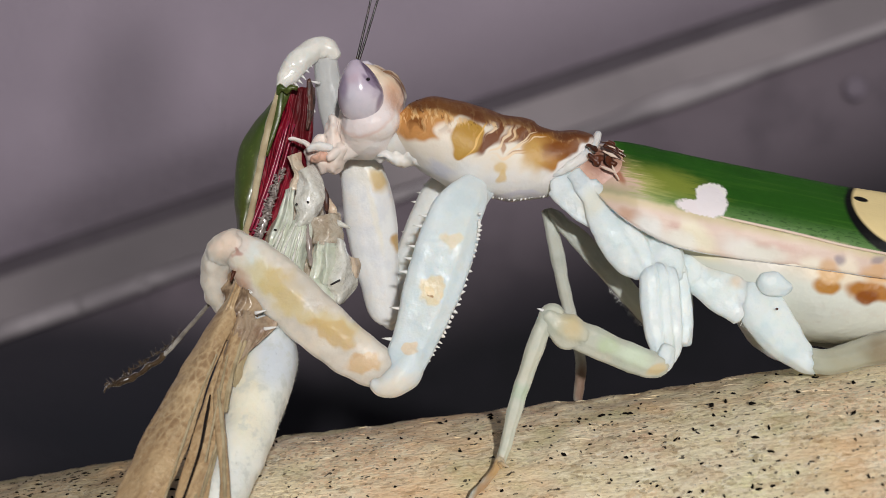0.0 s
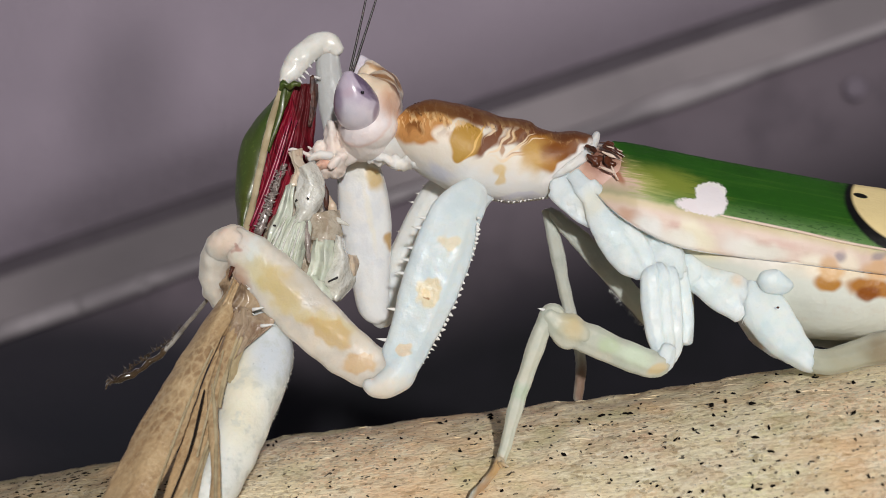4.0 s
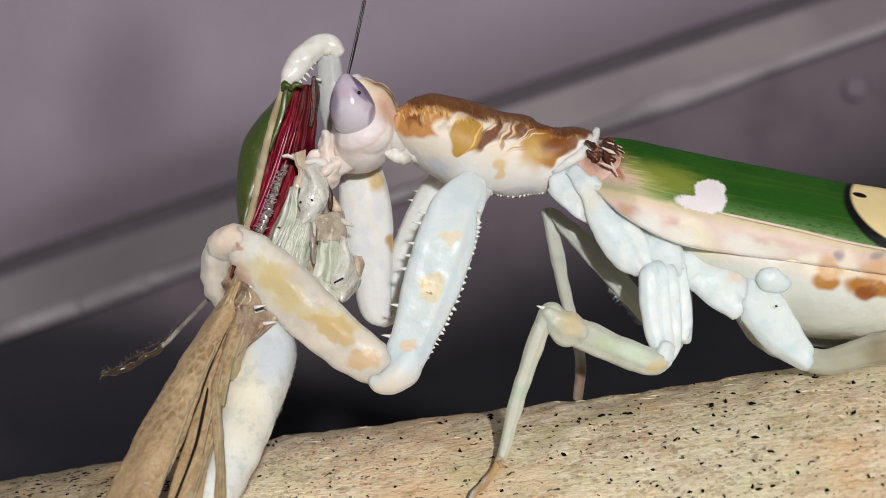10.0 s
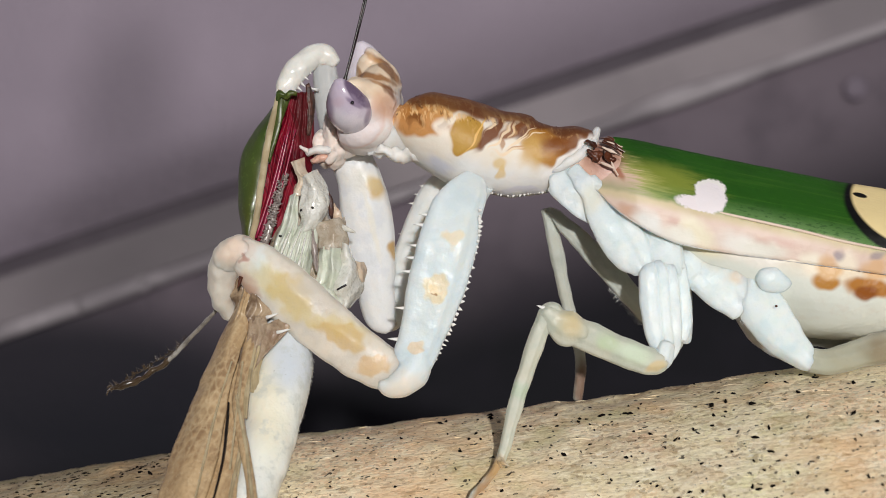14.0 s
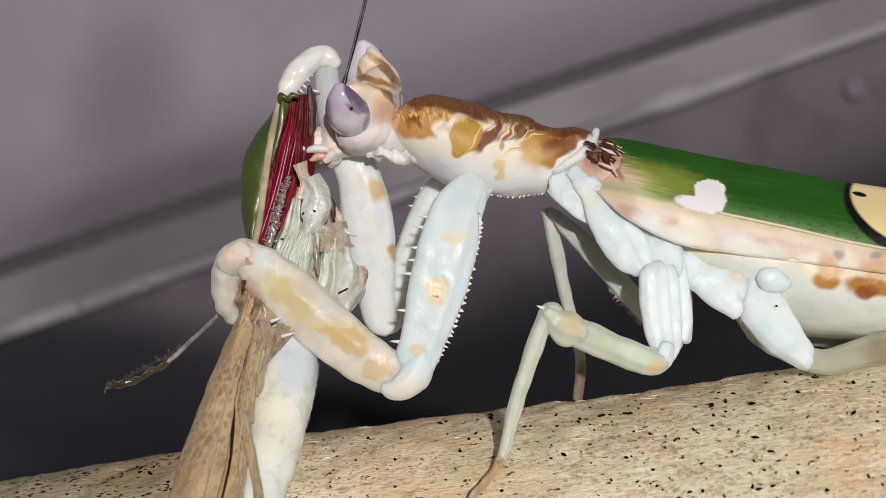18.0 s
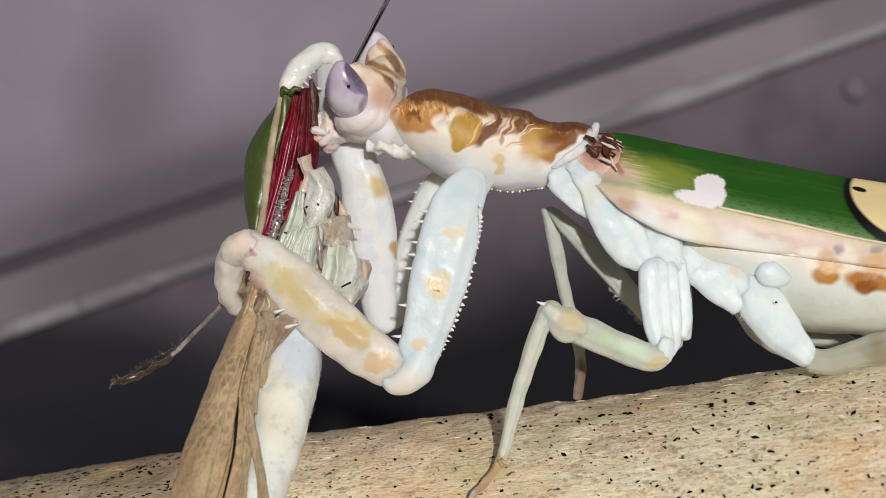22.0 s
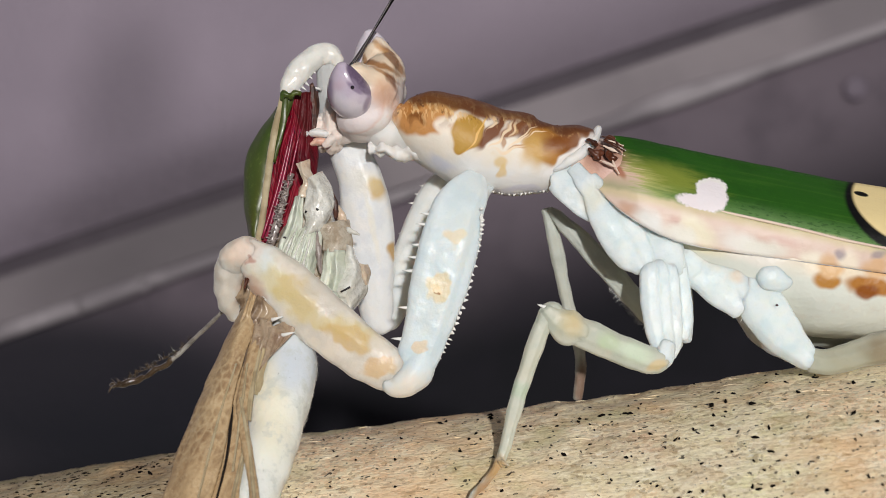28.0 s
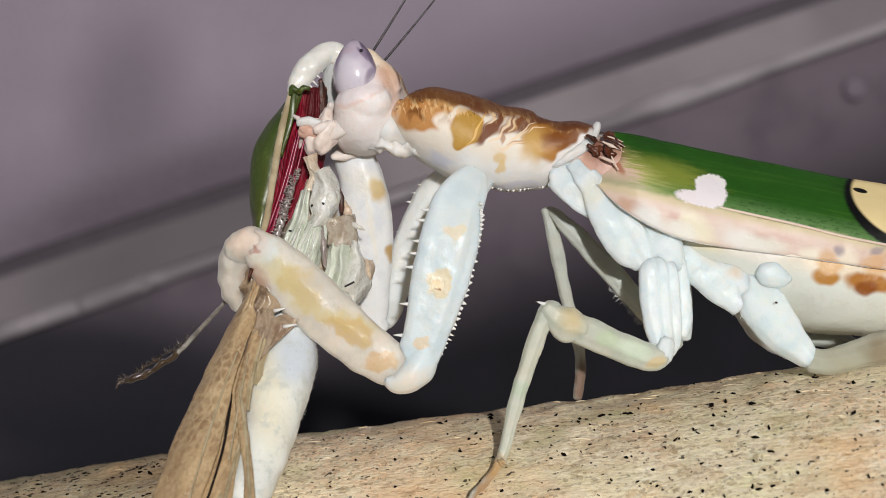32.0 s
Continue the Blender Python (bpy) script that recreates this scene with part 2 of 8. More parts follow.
# ---- setting: the stick and the wall behind ----
def wood_paint():
    p = Paint("weathered_wood", 0.8).base(tone(255, 240, 198))
    short = p.mapped((1.1, 0.5, 0.16), (0, -7.5, 0))
    fine = p.mapped((0.24, 0.2, 0.1), (0, -7.5, 0))
    p.mottle(0.16, tone(255, 218, 180), 0.42, 0.56, 0.8)
    p.mottle(0.2, tone(224, 222, 178), 0.46, 0.58, 0.6, p.mapped((1.5, 1, 1), (0, 0, 0), (31, 7, 2)))
    p.mottle(0.26, tone(238, 216, 188), 0.5, 0.64, 0.7, p.mapped((1.5, 1, 1), (0, 0, 0), (11, 37, 22)))
    p.mottle(1.0, tone(222, 198, 154), 0.5, 0.62, 0.3, short)
    p.mottle(1.0, tone(240, 232, 208), 0.52, 0.66, 0.75, p.mapped((0.9, 0.4, 0.13), (0, -7.5, 0), (7, 3, 1)))
    clump = p.ramp(p.noise(0.3, 3, p.mapped((1.4, 1, 1), (0, -7.5, 0), (17, 5, 3))).outputs["Fac"], 0.42, 0.6)
    dash = p.ramp(p.noise(1.0, 3, p.mapped((0.3, 0.22, 0.12), (0, -7.5, 0), (2, 8, 5)), 0.7).outputs["Fac"], 0.56, 0.66)
    p.over(p.math("MULTIPLY", clump, dash), tone(122, 94, 62), 0.6)
    p.mottle(1.0, tone(140, 110, 74), 0.6, 0.68, 0.3, fine)
    pale = p.ramp(p.noise(1.0, 3, p.mapped((0.34, 0.25, 0.14), (0, -7.5, 0), (13, 4, 6)), 0.7).outputs["Fac"], 0.54, 0.64)
    p.over(p.math("MULTIPLY", p.ramp(p.noise(0.22, 3).outputs["Fac"], 0.4, 0.6), pale), tone(255, 250, 232), 0.85)
    p.mottle(0.7, tone(206, 160, 118), 0.54, 0.68, 0.4, p.mapped((1.6, 1, 1), (0, -7.5, 0), (3, 14, 26)))
    p.mottle(0.5, tone(196, 192, 152), 0.54, 0.66, 0.4, p.mapped((1.8, 1, 1), (0, -7.5, 0), (23, 4, 16)))
    p.mottle(5.0, tone(170, 138, 96), 0.58, 0.66, 0.35)
    # short flakes of fibre, each of its own shade
    for scale, at, dark, light, k in (((0.34, 0.3, 0.13), (3, 1, 7), tone(140, 110, 70), tone(255, 242, 206), 0.45), ((0.17, 0.2, 0.09), (11, 6, 2), tone(112, 84, 52), tone(255, 244, 212), 0.45), ((1.3, 1.0, 0.3), (1, 16, 12), tone(206, 176, 134), tone(255, 244, 214), 0.35)):
        v = p.node("ShaderNodeTexVoronoi")
        v.inputs["Scale"].default_value = 1.0
        p.join(p.mapped(scale, (0, -7.5, 0), at, p.wobble(0.25, 3.0)), v.inputs["Vector"])
        sep = p.node("ShaderNodeSeparateXYZ")
        p.join(v.outputs["Color"], sep.inputs[0])
        p.over(p.ramp(sep.outputs["X"], 0.7, 0.98), dark, k)
        p.over(p.ramp(sep.outputs["Y"], 0.5, 0.9), light, k)
    p.mottle(0.16, tone(238, 192, 140), 0.48, 0.66, 0.5, p.mapped((1.3, 1, 0.7), (0, -7.5, 0), (41, 3, 8)))
    p.mottle(0.2, tone(196, 192, 140), 0.5, 0.64, 0.55, p.mapped((1.4, 1, 0.7), (0, -7.5, 0), (5, 33, 18)))
    # rotten brown stains and pin-head mould
    p.patch((-19.44, 4, -11.04, 5.91, 1.24), tone(128, 112, 72), 8, 0.6, 0.5)
    # the prey's shadow on mossy wood, painted in as a brown patch
    p.patch((-13.27, 4, -10.66, 2.42, 0.64), tone(96, 82, 52), 8, 0.7, 0.5)
    p.mottle(0.9, tone(150, 116, 78), 0.62, 0.7, 0.4)
    p.mottle(1.0, tone(44, 38, 30), 0.68, 0.71, 0.9, p.mapped((0.3, 0.25, 0.16), (0, -7.5, 0), (5, 2, 9)), 1)
    p.bump(1.0, 0.08, 4, short).bump(1.0, 0.05, 3, fine)
    return p.done()


WOOD = wood_paint()


def build_stick():
    st = [(-194.05, 16, -38.56), (-103.45, 12, -24.43), (-63.73, 9, -18.21), (-41.92, 7, -14.8), (-30.12, 6, -12.98), (-21.6, 5.5, -11.63), (-14.54, 4.8, -10.37), (-7.63, 4, -9.19), (1.46, 2.5, -7.82), (10.59, 1, -6.44), (19.24, -1, -4.83), (28.71, -3, -3.47), (38.92, -5, -2.15), (59.94, -8, 0.34), (102.71, -13, 5.14)]
    body = [(x, y, z - 12.0, 12.0, 12.0) for x, y, z in st]
    bm = loft(body, 22, 150, rough=0.16, rough_scale=0.8)
    for v in bm.verts:
        q = Vector((v.co.x * 0.35, v.co.y * 2.2, v.co.z * 2.2))
        v.co.z += 0.09 * noise.noise(q * 1.5)
    skin = BVHTree.FromBMesh(bm)
    ob = tagged(part("stick", bm, WOOD), "thick weathered pale wooden stick with dark specks", "stick")
    line = spline([(x, y, z - 12.0) for x, y, z in st], 40)
    r = random.Random(21)

    def on_top(x, a, lift):
        """A place on the round of the stick, a radians from its crest towards the camera."""
        c = Vector([np.interp(x, line[:, 0], line[:, k]) for k in range(3)])
        out = Vector((0, -math.sin(a), math.cos(a)))
        hit = skin.ray_cast(c + out * 20, -out)[0]
        return (hit or c + out * 12.0) + out * lift

    # clustered black mould specks
    mould = bmesh.new()
    spots = [(r.uniform(-21, 21), r.uniform(0.0, 1.0)) for _ in range(150)]
    for cx, ca in [(r.uniform(-20, 20), r.uniform(0.1, 0.9)) for _ in range(34)]:
        spots += [(cx + r.gauss(0, 0.8), ca + r.gauss(0, 0.05)) for _ in range(5)]
    for cx, ca in [(r.uniform(-21, -11), r.uniform(0.0, 0.6)) for _ in range(34)]:
        for _ in range(7):
            s = r.uniform(0.035, 0.08)
            ball(on_top(cx + r.gauss(0, 0.6), ca + r.gauss(0, 0.05), 0.0), s * r.uniform(1.0, 2.6), 0.05, s * 0.5, 0.6, 7, mould, 2, 9.0)
    for x, a in spots:
        s = r.uniform(0.045, 0.12) * (1.3 if r.random() < 0.25 else 1.0)
        ball(on_top(x, a, 0.0), s * r.uniform(0.7, 1.5), 0.06, s * r.uniform(0.4, 0.7), 0.7, r.uniform(-80, 50), mould, 2, 9.0)
    tagged(part("mould_specks", mould, MOULD, ob, "black mould specks"), kind="stuff")
    # raised fibres and splinters along the grain
    for i in range(60):
        x, a = r.uniform(-20, 20), r.uniform(-0.12, 0.75)
        ln = r.uniform(0.3, 1.1)
        pts = [(*on_top(x + ln * k / 3, a + 0.004 * k, -0.02 + 0.02 * math.sin(k)), 0.02 + 0.022 * math.sin(k * 1.05 + 0.2)) for k in range(4)]
        part("splinter", loft(pts, 2, 6), WOOD, ob)
    return ob


MOULD = Paint("black_mould", 0.95).base(tone(18, 14, 11))
MOULD.bsdf.inputs["Specular IOR Level"].default_value = 0.1
MOULD = MOULD.done()
stick = build_stick()

def upper_paint():
    # soft shade in a broad band along the batten, put into the plaster's colour
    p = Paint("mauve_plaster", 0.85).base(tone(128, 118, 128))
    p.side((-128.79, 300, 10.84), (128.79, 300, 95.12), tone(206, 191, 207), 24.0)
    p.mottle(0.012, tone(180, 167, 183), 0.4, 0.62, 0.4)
    # two blurred shadows painted on the plaster
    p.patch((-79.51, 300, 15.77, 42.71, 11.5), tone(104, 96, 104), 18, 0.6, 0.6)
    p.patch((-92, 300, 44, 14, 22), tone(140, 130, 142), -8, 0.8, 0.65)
    p.mottle(0.6, tone(194, 180, 192), 0.4, 0.7, 0.2)
    return p.bump(0.5, 1.0).done()


WALL = upper_paint()


def lower_paint():
    # painted shade: the plaster's colour falls near black towards its foot
    p = Paint("shade_painted_plaster", 0.85).base(tone(28, 28, 35))
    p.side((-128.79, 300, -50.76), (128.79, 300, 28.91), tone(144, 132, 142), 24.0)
    # deeper shade at the left, also put into the colour
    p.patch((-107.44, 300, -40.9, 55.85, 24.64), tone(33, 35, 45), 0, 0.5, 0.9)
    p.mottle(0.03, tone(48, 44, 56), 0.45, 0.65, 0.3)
    return p.bump(0.5, 1.0).done()


SHADED_PLASTER = lower_paint()
# the patch paints soft shade onto the batten's left part
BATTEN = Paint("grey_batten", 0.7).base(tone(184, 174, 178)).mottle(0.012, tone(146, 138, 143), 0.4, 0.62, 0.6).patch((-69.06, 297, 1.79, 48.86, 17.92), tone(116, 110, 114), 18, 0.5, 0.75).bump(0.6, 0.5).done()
EDGE = Paint("pale_edge", 0.6).base(tone(206, 198, 202)).mottle(0.03, tone(140, 132, 138), 0.4, 0.6, 0.7).done()
# the groove's shade is put into its darker colour
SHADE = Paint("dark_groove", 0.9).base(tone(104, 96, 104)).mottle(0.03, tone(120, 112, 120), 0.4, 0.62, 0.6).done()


def slab(corners, thick):
    """A flat board through corners on its face, reaching back by its thickness."""
    bm = bmesh.new()
    f = [bm.verts.new(Vector(c)) for c in corners]
    b = [bm.verts.new(Vector(c) + Vector((0, thick, 0))) for c in corners]
    bm.faces.new(f)
    bm.faces.new(b[::-1])
    for i in range(len(f)):
        j = (i + 1) % len(f)
        bm.faces.new((f[i], b[i], b[j], f[j]))
    return bm


def build_wall():
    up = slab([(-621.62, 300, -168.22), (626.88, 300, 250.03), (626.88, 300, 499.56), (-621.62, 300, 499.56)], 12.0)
    tagged(part("wall_upper", up, WALL, smooth=False), "mauve-grey plaster wall with soft shade painted in", "wall", kind="structure")
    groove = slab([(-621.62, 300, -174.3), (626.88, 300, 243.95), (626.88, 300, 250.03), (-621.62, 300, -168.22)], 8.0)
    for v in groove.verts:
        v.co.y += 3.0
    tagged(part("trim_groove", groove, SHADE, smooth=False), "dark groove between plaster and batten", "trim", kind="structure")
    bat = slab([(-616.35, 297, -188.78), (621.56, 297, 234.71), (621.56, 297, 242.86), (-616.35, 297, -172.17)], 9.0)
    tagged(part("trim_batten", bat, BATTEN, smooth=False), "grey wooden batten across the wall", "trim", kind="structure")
    bead = loft([(-616.35, 297, -192.36, 1.95, 1.95), (-127.7, 297, -24.27, 2.4, 1.95), (-104.9, 297, -16.4, 2.6, 2.1), (-78.84, 297, -7.33, 2.2, 1.95), (-3.91, 297, 18.41, 1.63, 1.95), (43.33, 297, 34.69, 1.95, 1.95), (67.76, 297, 43.65, 3.09, 2.44),
                 (88.93, 297, 50.33, 1.95, 1.95), (127.7, 297, 64.01, 1.79, 1.95), (621.56, 297, 234.71, 1.95, 1.95)], 8, 12)
    tagged(part("trim_bead", bead, EDGE), "pale lower edge of the batten", "trim", kind="structure")
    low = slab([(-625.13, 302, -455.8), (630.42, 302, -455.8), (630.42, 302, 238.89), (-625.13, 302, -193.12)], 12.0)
    tagged(part("wall_lower", low, SHADED_PLASTER, smooth=False), "plaster below the batten with dark shade painted in", "wall", kind="structure")
    fleck = ball((120.09, 300, 46.82), 3.6, 1.2, 3.6, 0.2)
    tagged(part("plaster_blister", fleck, WALL), "small pale round blister on the plaster", "blister")


build_wall()
FLOOR = Paint("grey_floor", 0.8).base(tone(96, 90, 92)).mottle(0.02, tone(70, 66, 70), 0.4, 0.6, 0.6).bump(0.3, 1.0).done()
tagged(part("floor", slab([(-1100, -900, -430), (1100, -900, -430), (1100, -900, -440), (-1100, -900, -440)], 1210), FLOOR, smooth=False), "plain grey floor below the wall", "floor", kind="structure")


# ---- the large mantis on the stick ----
def pronotum_paint():
    p = Paint("marbled_shield", 0.46, 0.9, 1.1).base(tone(232, 232, 230))
    p.mottle(0.8, tone(222, 220, 214), 0.4, 0.7, 0.5)
    p.side((-2.02, -2, 4.07), (5.2, -2, 3.27), tone(240, 226, 202), 0.5, 0.6)
    p.side((0.39, -2, 5.73), (6.28, -2, 4.69), tone(150, 92, 40), 0.2, 0.9)
    p.patch((-0.91, -2, 5.73, 1.35, 1.06), tone(198, 138, 70), -14, 0.16, 0.95)
    p.patch((0.05, -2, 6.09, 1.01, 0.48), tone(206, 158, 98), -16, 0.35, 0.85)
    p.patch((-1.13, -2, 5.51, 0.41, 0.17), tone(126, 74, 26), -38, 0.4, 0.85)
    p.patch((-1.42, -2, 6.04, 0.48, 0.24), tone(176, 116, 52), 30, 0.5, 0.7)
    p.patch((0.46, -2, 5.49, 0.72, 0.22), tone(244, 232, 212), 22, 0.4, 0.95)
    p.patch((-0.02, -2, 4.96, 0.29, 0.43), tone(246, 236, 220), 20, 0.4, 0.9)
    p.patch((0.96, -2, 4.81, 0.72, 0.87), tone(188, 146, 66), -20, 0.1, 1.0)
    p.patch((0.67, -2, 4.55, 0.43, 0.39), tone(200, 162, 86), -20, 0.6, 0.6)
    # brown saddle with pale branching streaks
    p.patch((2.02, -2, 4.89, 1.01, 0.26), tone(116, 62, 24), 50, 0.3, 0.95)
    p.patch((2.91, -2, 5.03, 0.67, 0.24), tone(134, 76, 30), 28, 0.4, 0.9)
    p.patch((3.95, -2, 5.01, 0.82, 0.26), tone(112, 58, 20), 4, 0.4, 0.9)
    p.patch((3.23, -2, 4.31, 0.48, 0.1), tone(184, 132, 78), 6, 0.4, 0.8)
    p.patch((2.46, -2, 4.48, 0.24, 0.12), tone(170, 116, 66), 50, 0.4, 0.7)
    p.patch((4.53, -2, 4.31, 1.01, 0.82), tone(176, 120, 42), -8, 0.25, 0.95)
    p.patch((3.95, -2, 4.12, 0.53, 0.63), tone(204, 166, 92), 0, 0.5, 0.8)
    p.patch((5.2, -2, 4.55, 0.82, 0.48), tone(124, 68, 20), 18, 0.45, 0.9)
    p.patch((2.41, -2, 3.73, 0.36, 0.31), tone(222, 194, 138), 0, 0.3, 0.8)
    p.patch((2.55, -2, 3.3, 0.17, 0.34), tone(222, 194, 138), -20, 0.3, 0.8)
    p.patch((1.42, -2, 4.84, 1.01, 0.05), tone(232, 190, 112), 62, 0.4, 0.9)
    for cx, streak in ((0, (2.62, -2, 4.93, 0.58, 0.06)), (1, (3.06, -2, 5.18, 0.39, 0.06)), (2, (3.23, -2, 4.57, 0.58, 0.06)), (3, (2.79, -2, 4.21, 0.63, 0.06)), (4, (3.61, -2, 4.89, 0.48, 0.05)), (5, (2.21, -2, 4.41, 0.31, 0.05)), (6, (1.97, -2, 5.18, 0.29, 0.04)), (7, (4.12, -2, 4.77, 0.34, 0.04))):
        p.patch(streak, tone(240, 218, 186), (52, 62, 24, 10, 32, 46, 60, 16)[cx], 0.5, 0.9)
    p.patch((-0.22, -2, 3.59, 0.63, 0.34), tone(206, 210, 226), -40, 0.5, 0.7)
    p.patch((3.15, -2, 2.48, 1.11, 0.17), tone(208, 208, 222), 2, 0.5, 0.7)
    p.patch((5.69, -1.5, 4.06, 1.6, 0.32), tone(244, 240, 236), 41, 0.25, 0.95)
    brown = p.above((-2.02, -2, 5.18), (6.4, -2, 4.74), 0.4)
    flow = p.mapped((0.35, 0.8, 0.9), (0, 12, 0), (0, 0, 0), p.bent)
    p.over(p.math("MULTIPLY", brown, p.ramp(p.noise(1.0, 4, flow).outputs["Fac"], 0.5, 0.64)), tone(120, 70, 30), 0.35)
    p.over(p.math("MULTIPLY", brown, p.ramp(p.noise(1.3, 3, p.mapped((0.3, 0.8, 1.0), (0, 10, 0), (9, 4, 2), p.bent)).outputs["Fac"], 0.56, 0.68)), tone(230, 190, 136), 0.45)
    p.patch((2.89, -1.6, 5.58, 0.87, 0.12), tone(208, 162, 108), -10, 0.4, 0.8)
    p.patch((1.89, -1.6, 5.92, 0.39, 0.15), tone(214, 172, 120), -30, 0.5, 0.7)
    # grainy pale and dark freckles on the front hump
    hump = p.above((-2.02, -2, 5.61), (2.31, -2, 5.27), 0.3)
    p.over(p.math("MULTIPLY", hump, p.ramp(p.noise(1.6, 2, p.mapped((0.32, 1, 1.2), (0, -12, 0), (1, 5, 3))).outputs["Fac"], 0.52, 0.62)), tone(238, 202, 148), 0.75)
    p.over(p.math("MULTIPLY", hump, p.ramp(p.noise(2.2, 2, p.mapped((0.4, 1, 1.1), (0, -12, 0), (8, 2, 6))).outputs["Fac"], 0.6, 0.68)), tone(92, 50, 22), 0.7)
    # dark rim along the back
    p.side((1.62, -1, 5.62), (6.4, -1, 4.78), tone(92, 50, 24), 0.22, 0.85)
    p.side((-2.06, -1, 6.6), (1.86, -1, 6.11), tone(124, 74, 30), 0.2, 0.35)
    p.bsdf.inputs["Specular IOR Level"].default_value = 0.3
    return p.bump(1.4, 0.05).bump(6.0, 0.006).flesh(0.25, 0.4).done()


def thorax_paint():
    p = Paint("thorax_skin", 0.45, 0.4, 1.4).base(tone(226, 226, 220))
    p.patch((7, -2, 3.63, 1.44, 0.96), tone(206, 158, 132), 15, 0.5, 0.9)
    p.patch((6.84, -2, 4, 0.63, 0.63), tone(122, 64, 40), 30, 0.5, 0.8)
    p.patch((7.97, -2, 2.67, 1.32, 0.72), tone(230, 194, 184), -30, 0.5, 0.8)
    p.mottle(2.0, tone(200, 170, 150), 0.55, 0.7, 0.4)
    return p.bump(4.0, 0.06).flesh(0.2, 0.5).done()


def belly_paint():
    p = Paint("belly_skin", 0.42, 0.35, 1.2).base(tone(222, 226, 216))
    p.side((6.64, -2, 1.18), (18.87, -2, -1.9), tone(236, 218, 192), 0.5, 0.7)
    p.side((6.64, -2, 2.19), (18.87, -2, -0.51), tone(224, 186, 166), 0.4, 0.75)
    for at, c, a in (((10.99, -2.5, 0.5, 0.95, 0.62), tone(246, 236, 196), -35), ((13.02, -2.5, -0.21, 1.19, 0.48), tone(240, 236, 226), -20),
                     ((15.64, -2.5, -0.5, 0.48, 0.52), tone(246, 236, 214), 0), ((17.07, -2.5, -0.69, 0.38, 0.72), tone(240, 226, 200), 0)):
        p.patch(at, c, a, 0.5, 0.9)
    for at, c, a in (((16.21, -2.5, -1.34, 0.57, 0.36), tone(178, 118, 0), -10), ((18.02, -2.5, -1.6, 1, 0.43), tone(172, 108, 0), -8), ((17.9, -2.5, -1.88, 0.48, 0.33), tone(140, 76, 8), 0),
                     ((20.45, -2.5, -1.88, 1.1, 0.52), tone(190, 122, 46), 0), ((16.35, -2.5, -0.69, 0.57, 0.52), tone(222, 182, 130), 20), ((18.5, -2.5, -0.69, 0.72, 0.57), tone(220, 178, 126), 20)):
        p.patch(at, c, a, 0.3, 0.95)
    for at in ((16.93, -2.5, -0.17, 0.24, 0.29), (18.55, -2.5, -0.26, 0.33, 0.21)):
        p.patch(at, tone(96, 84, 96), 20, 0.6, 0.7)
    p.mottle(1.2, tone(206, 176, 150), 0.55, 0.7, 0.12)
    p.bsdf.inputs["Specular IOR Level"].default_value = 0.3
    return p.bump(0.8, 0.10).bump(4.0, 0.005).flesh(0.05, 0.3).done()


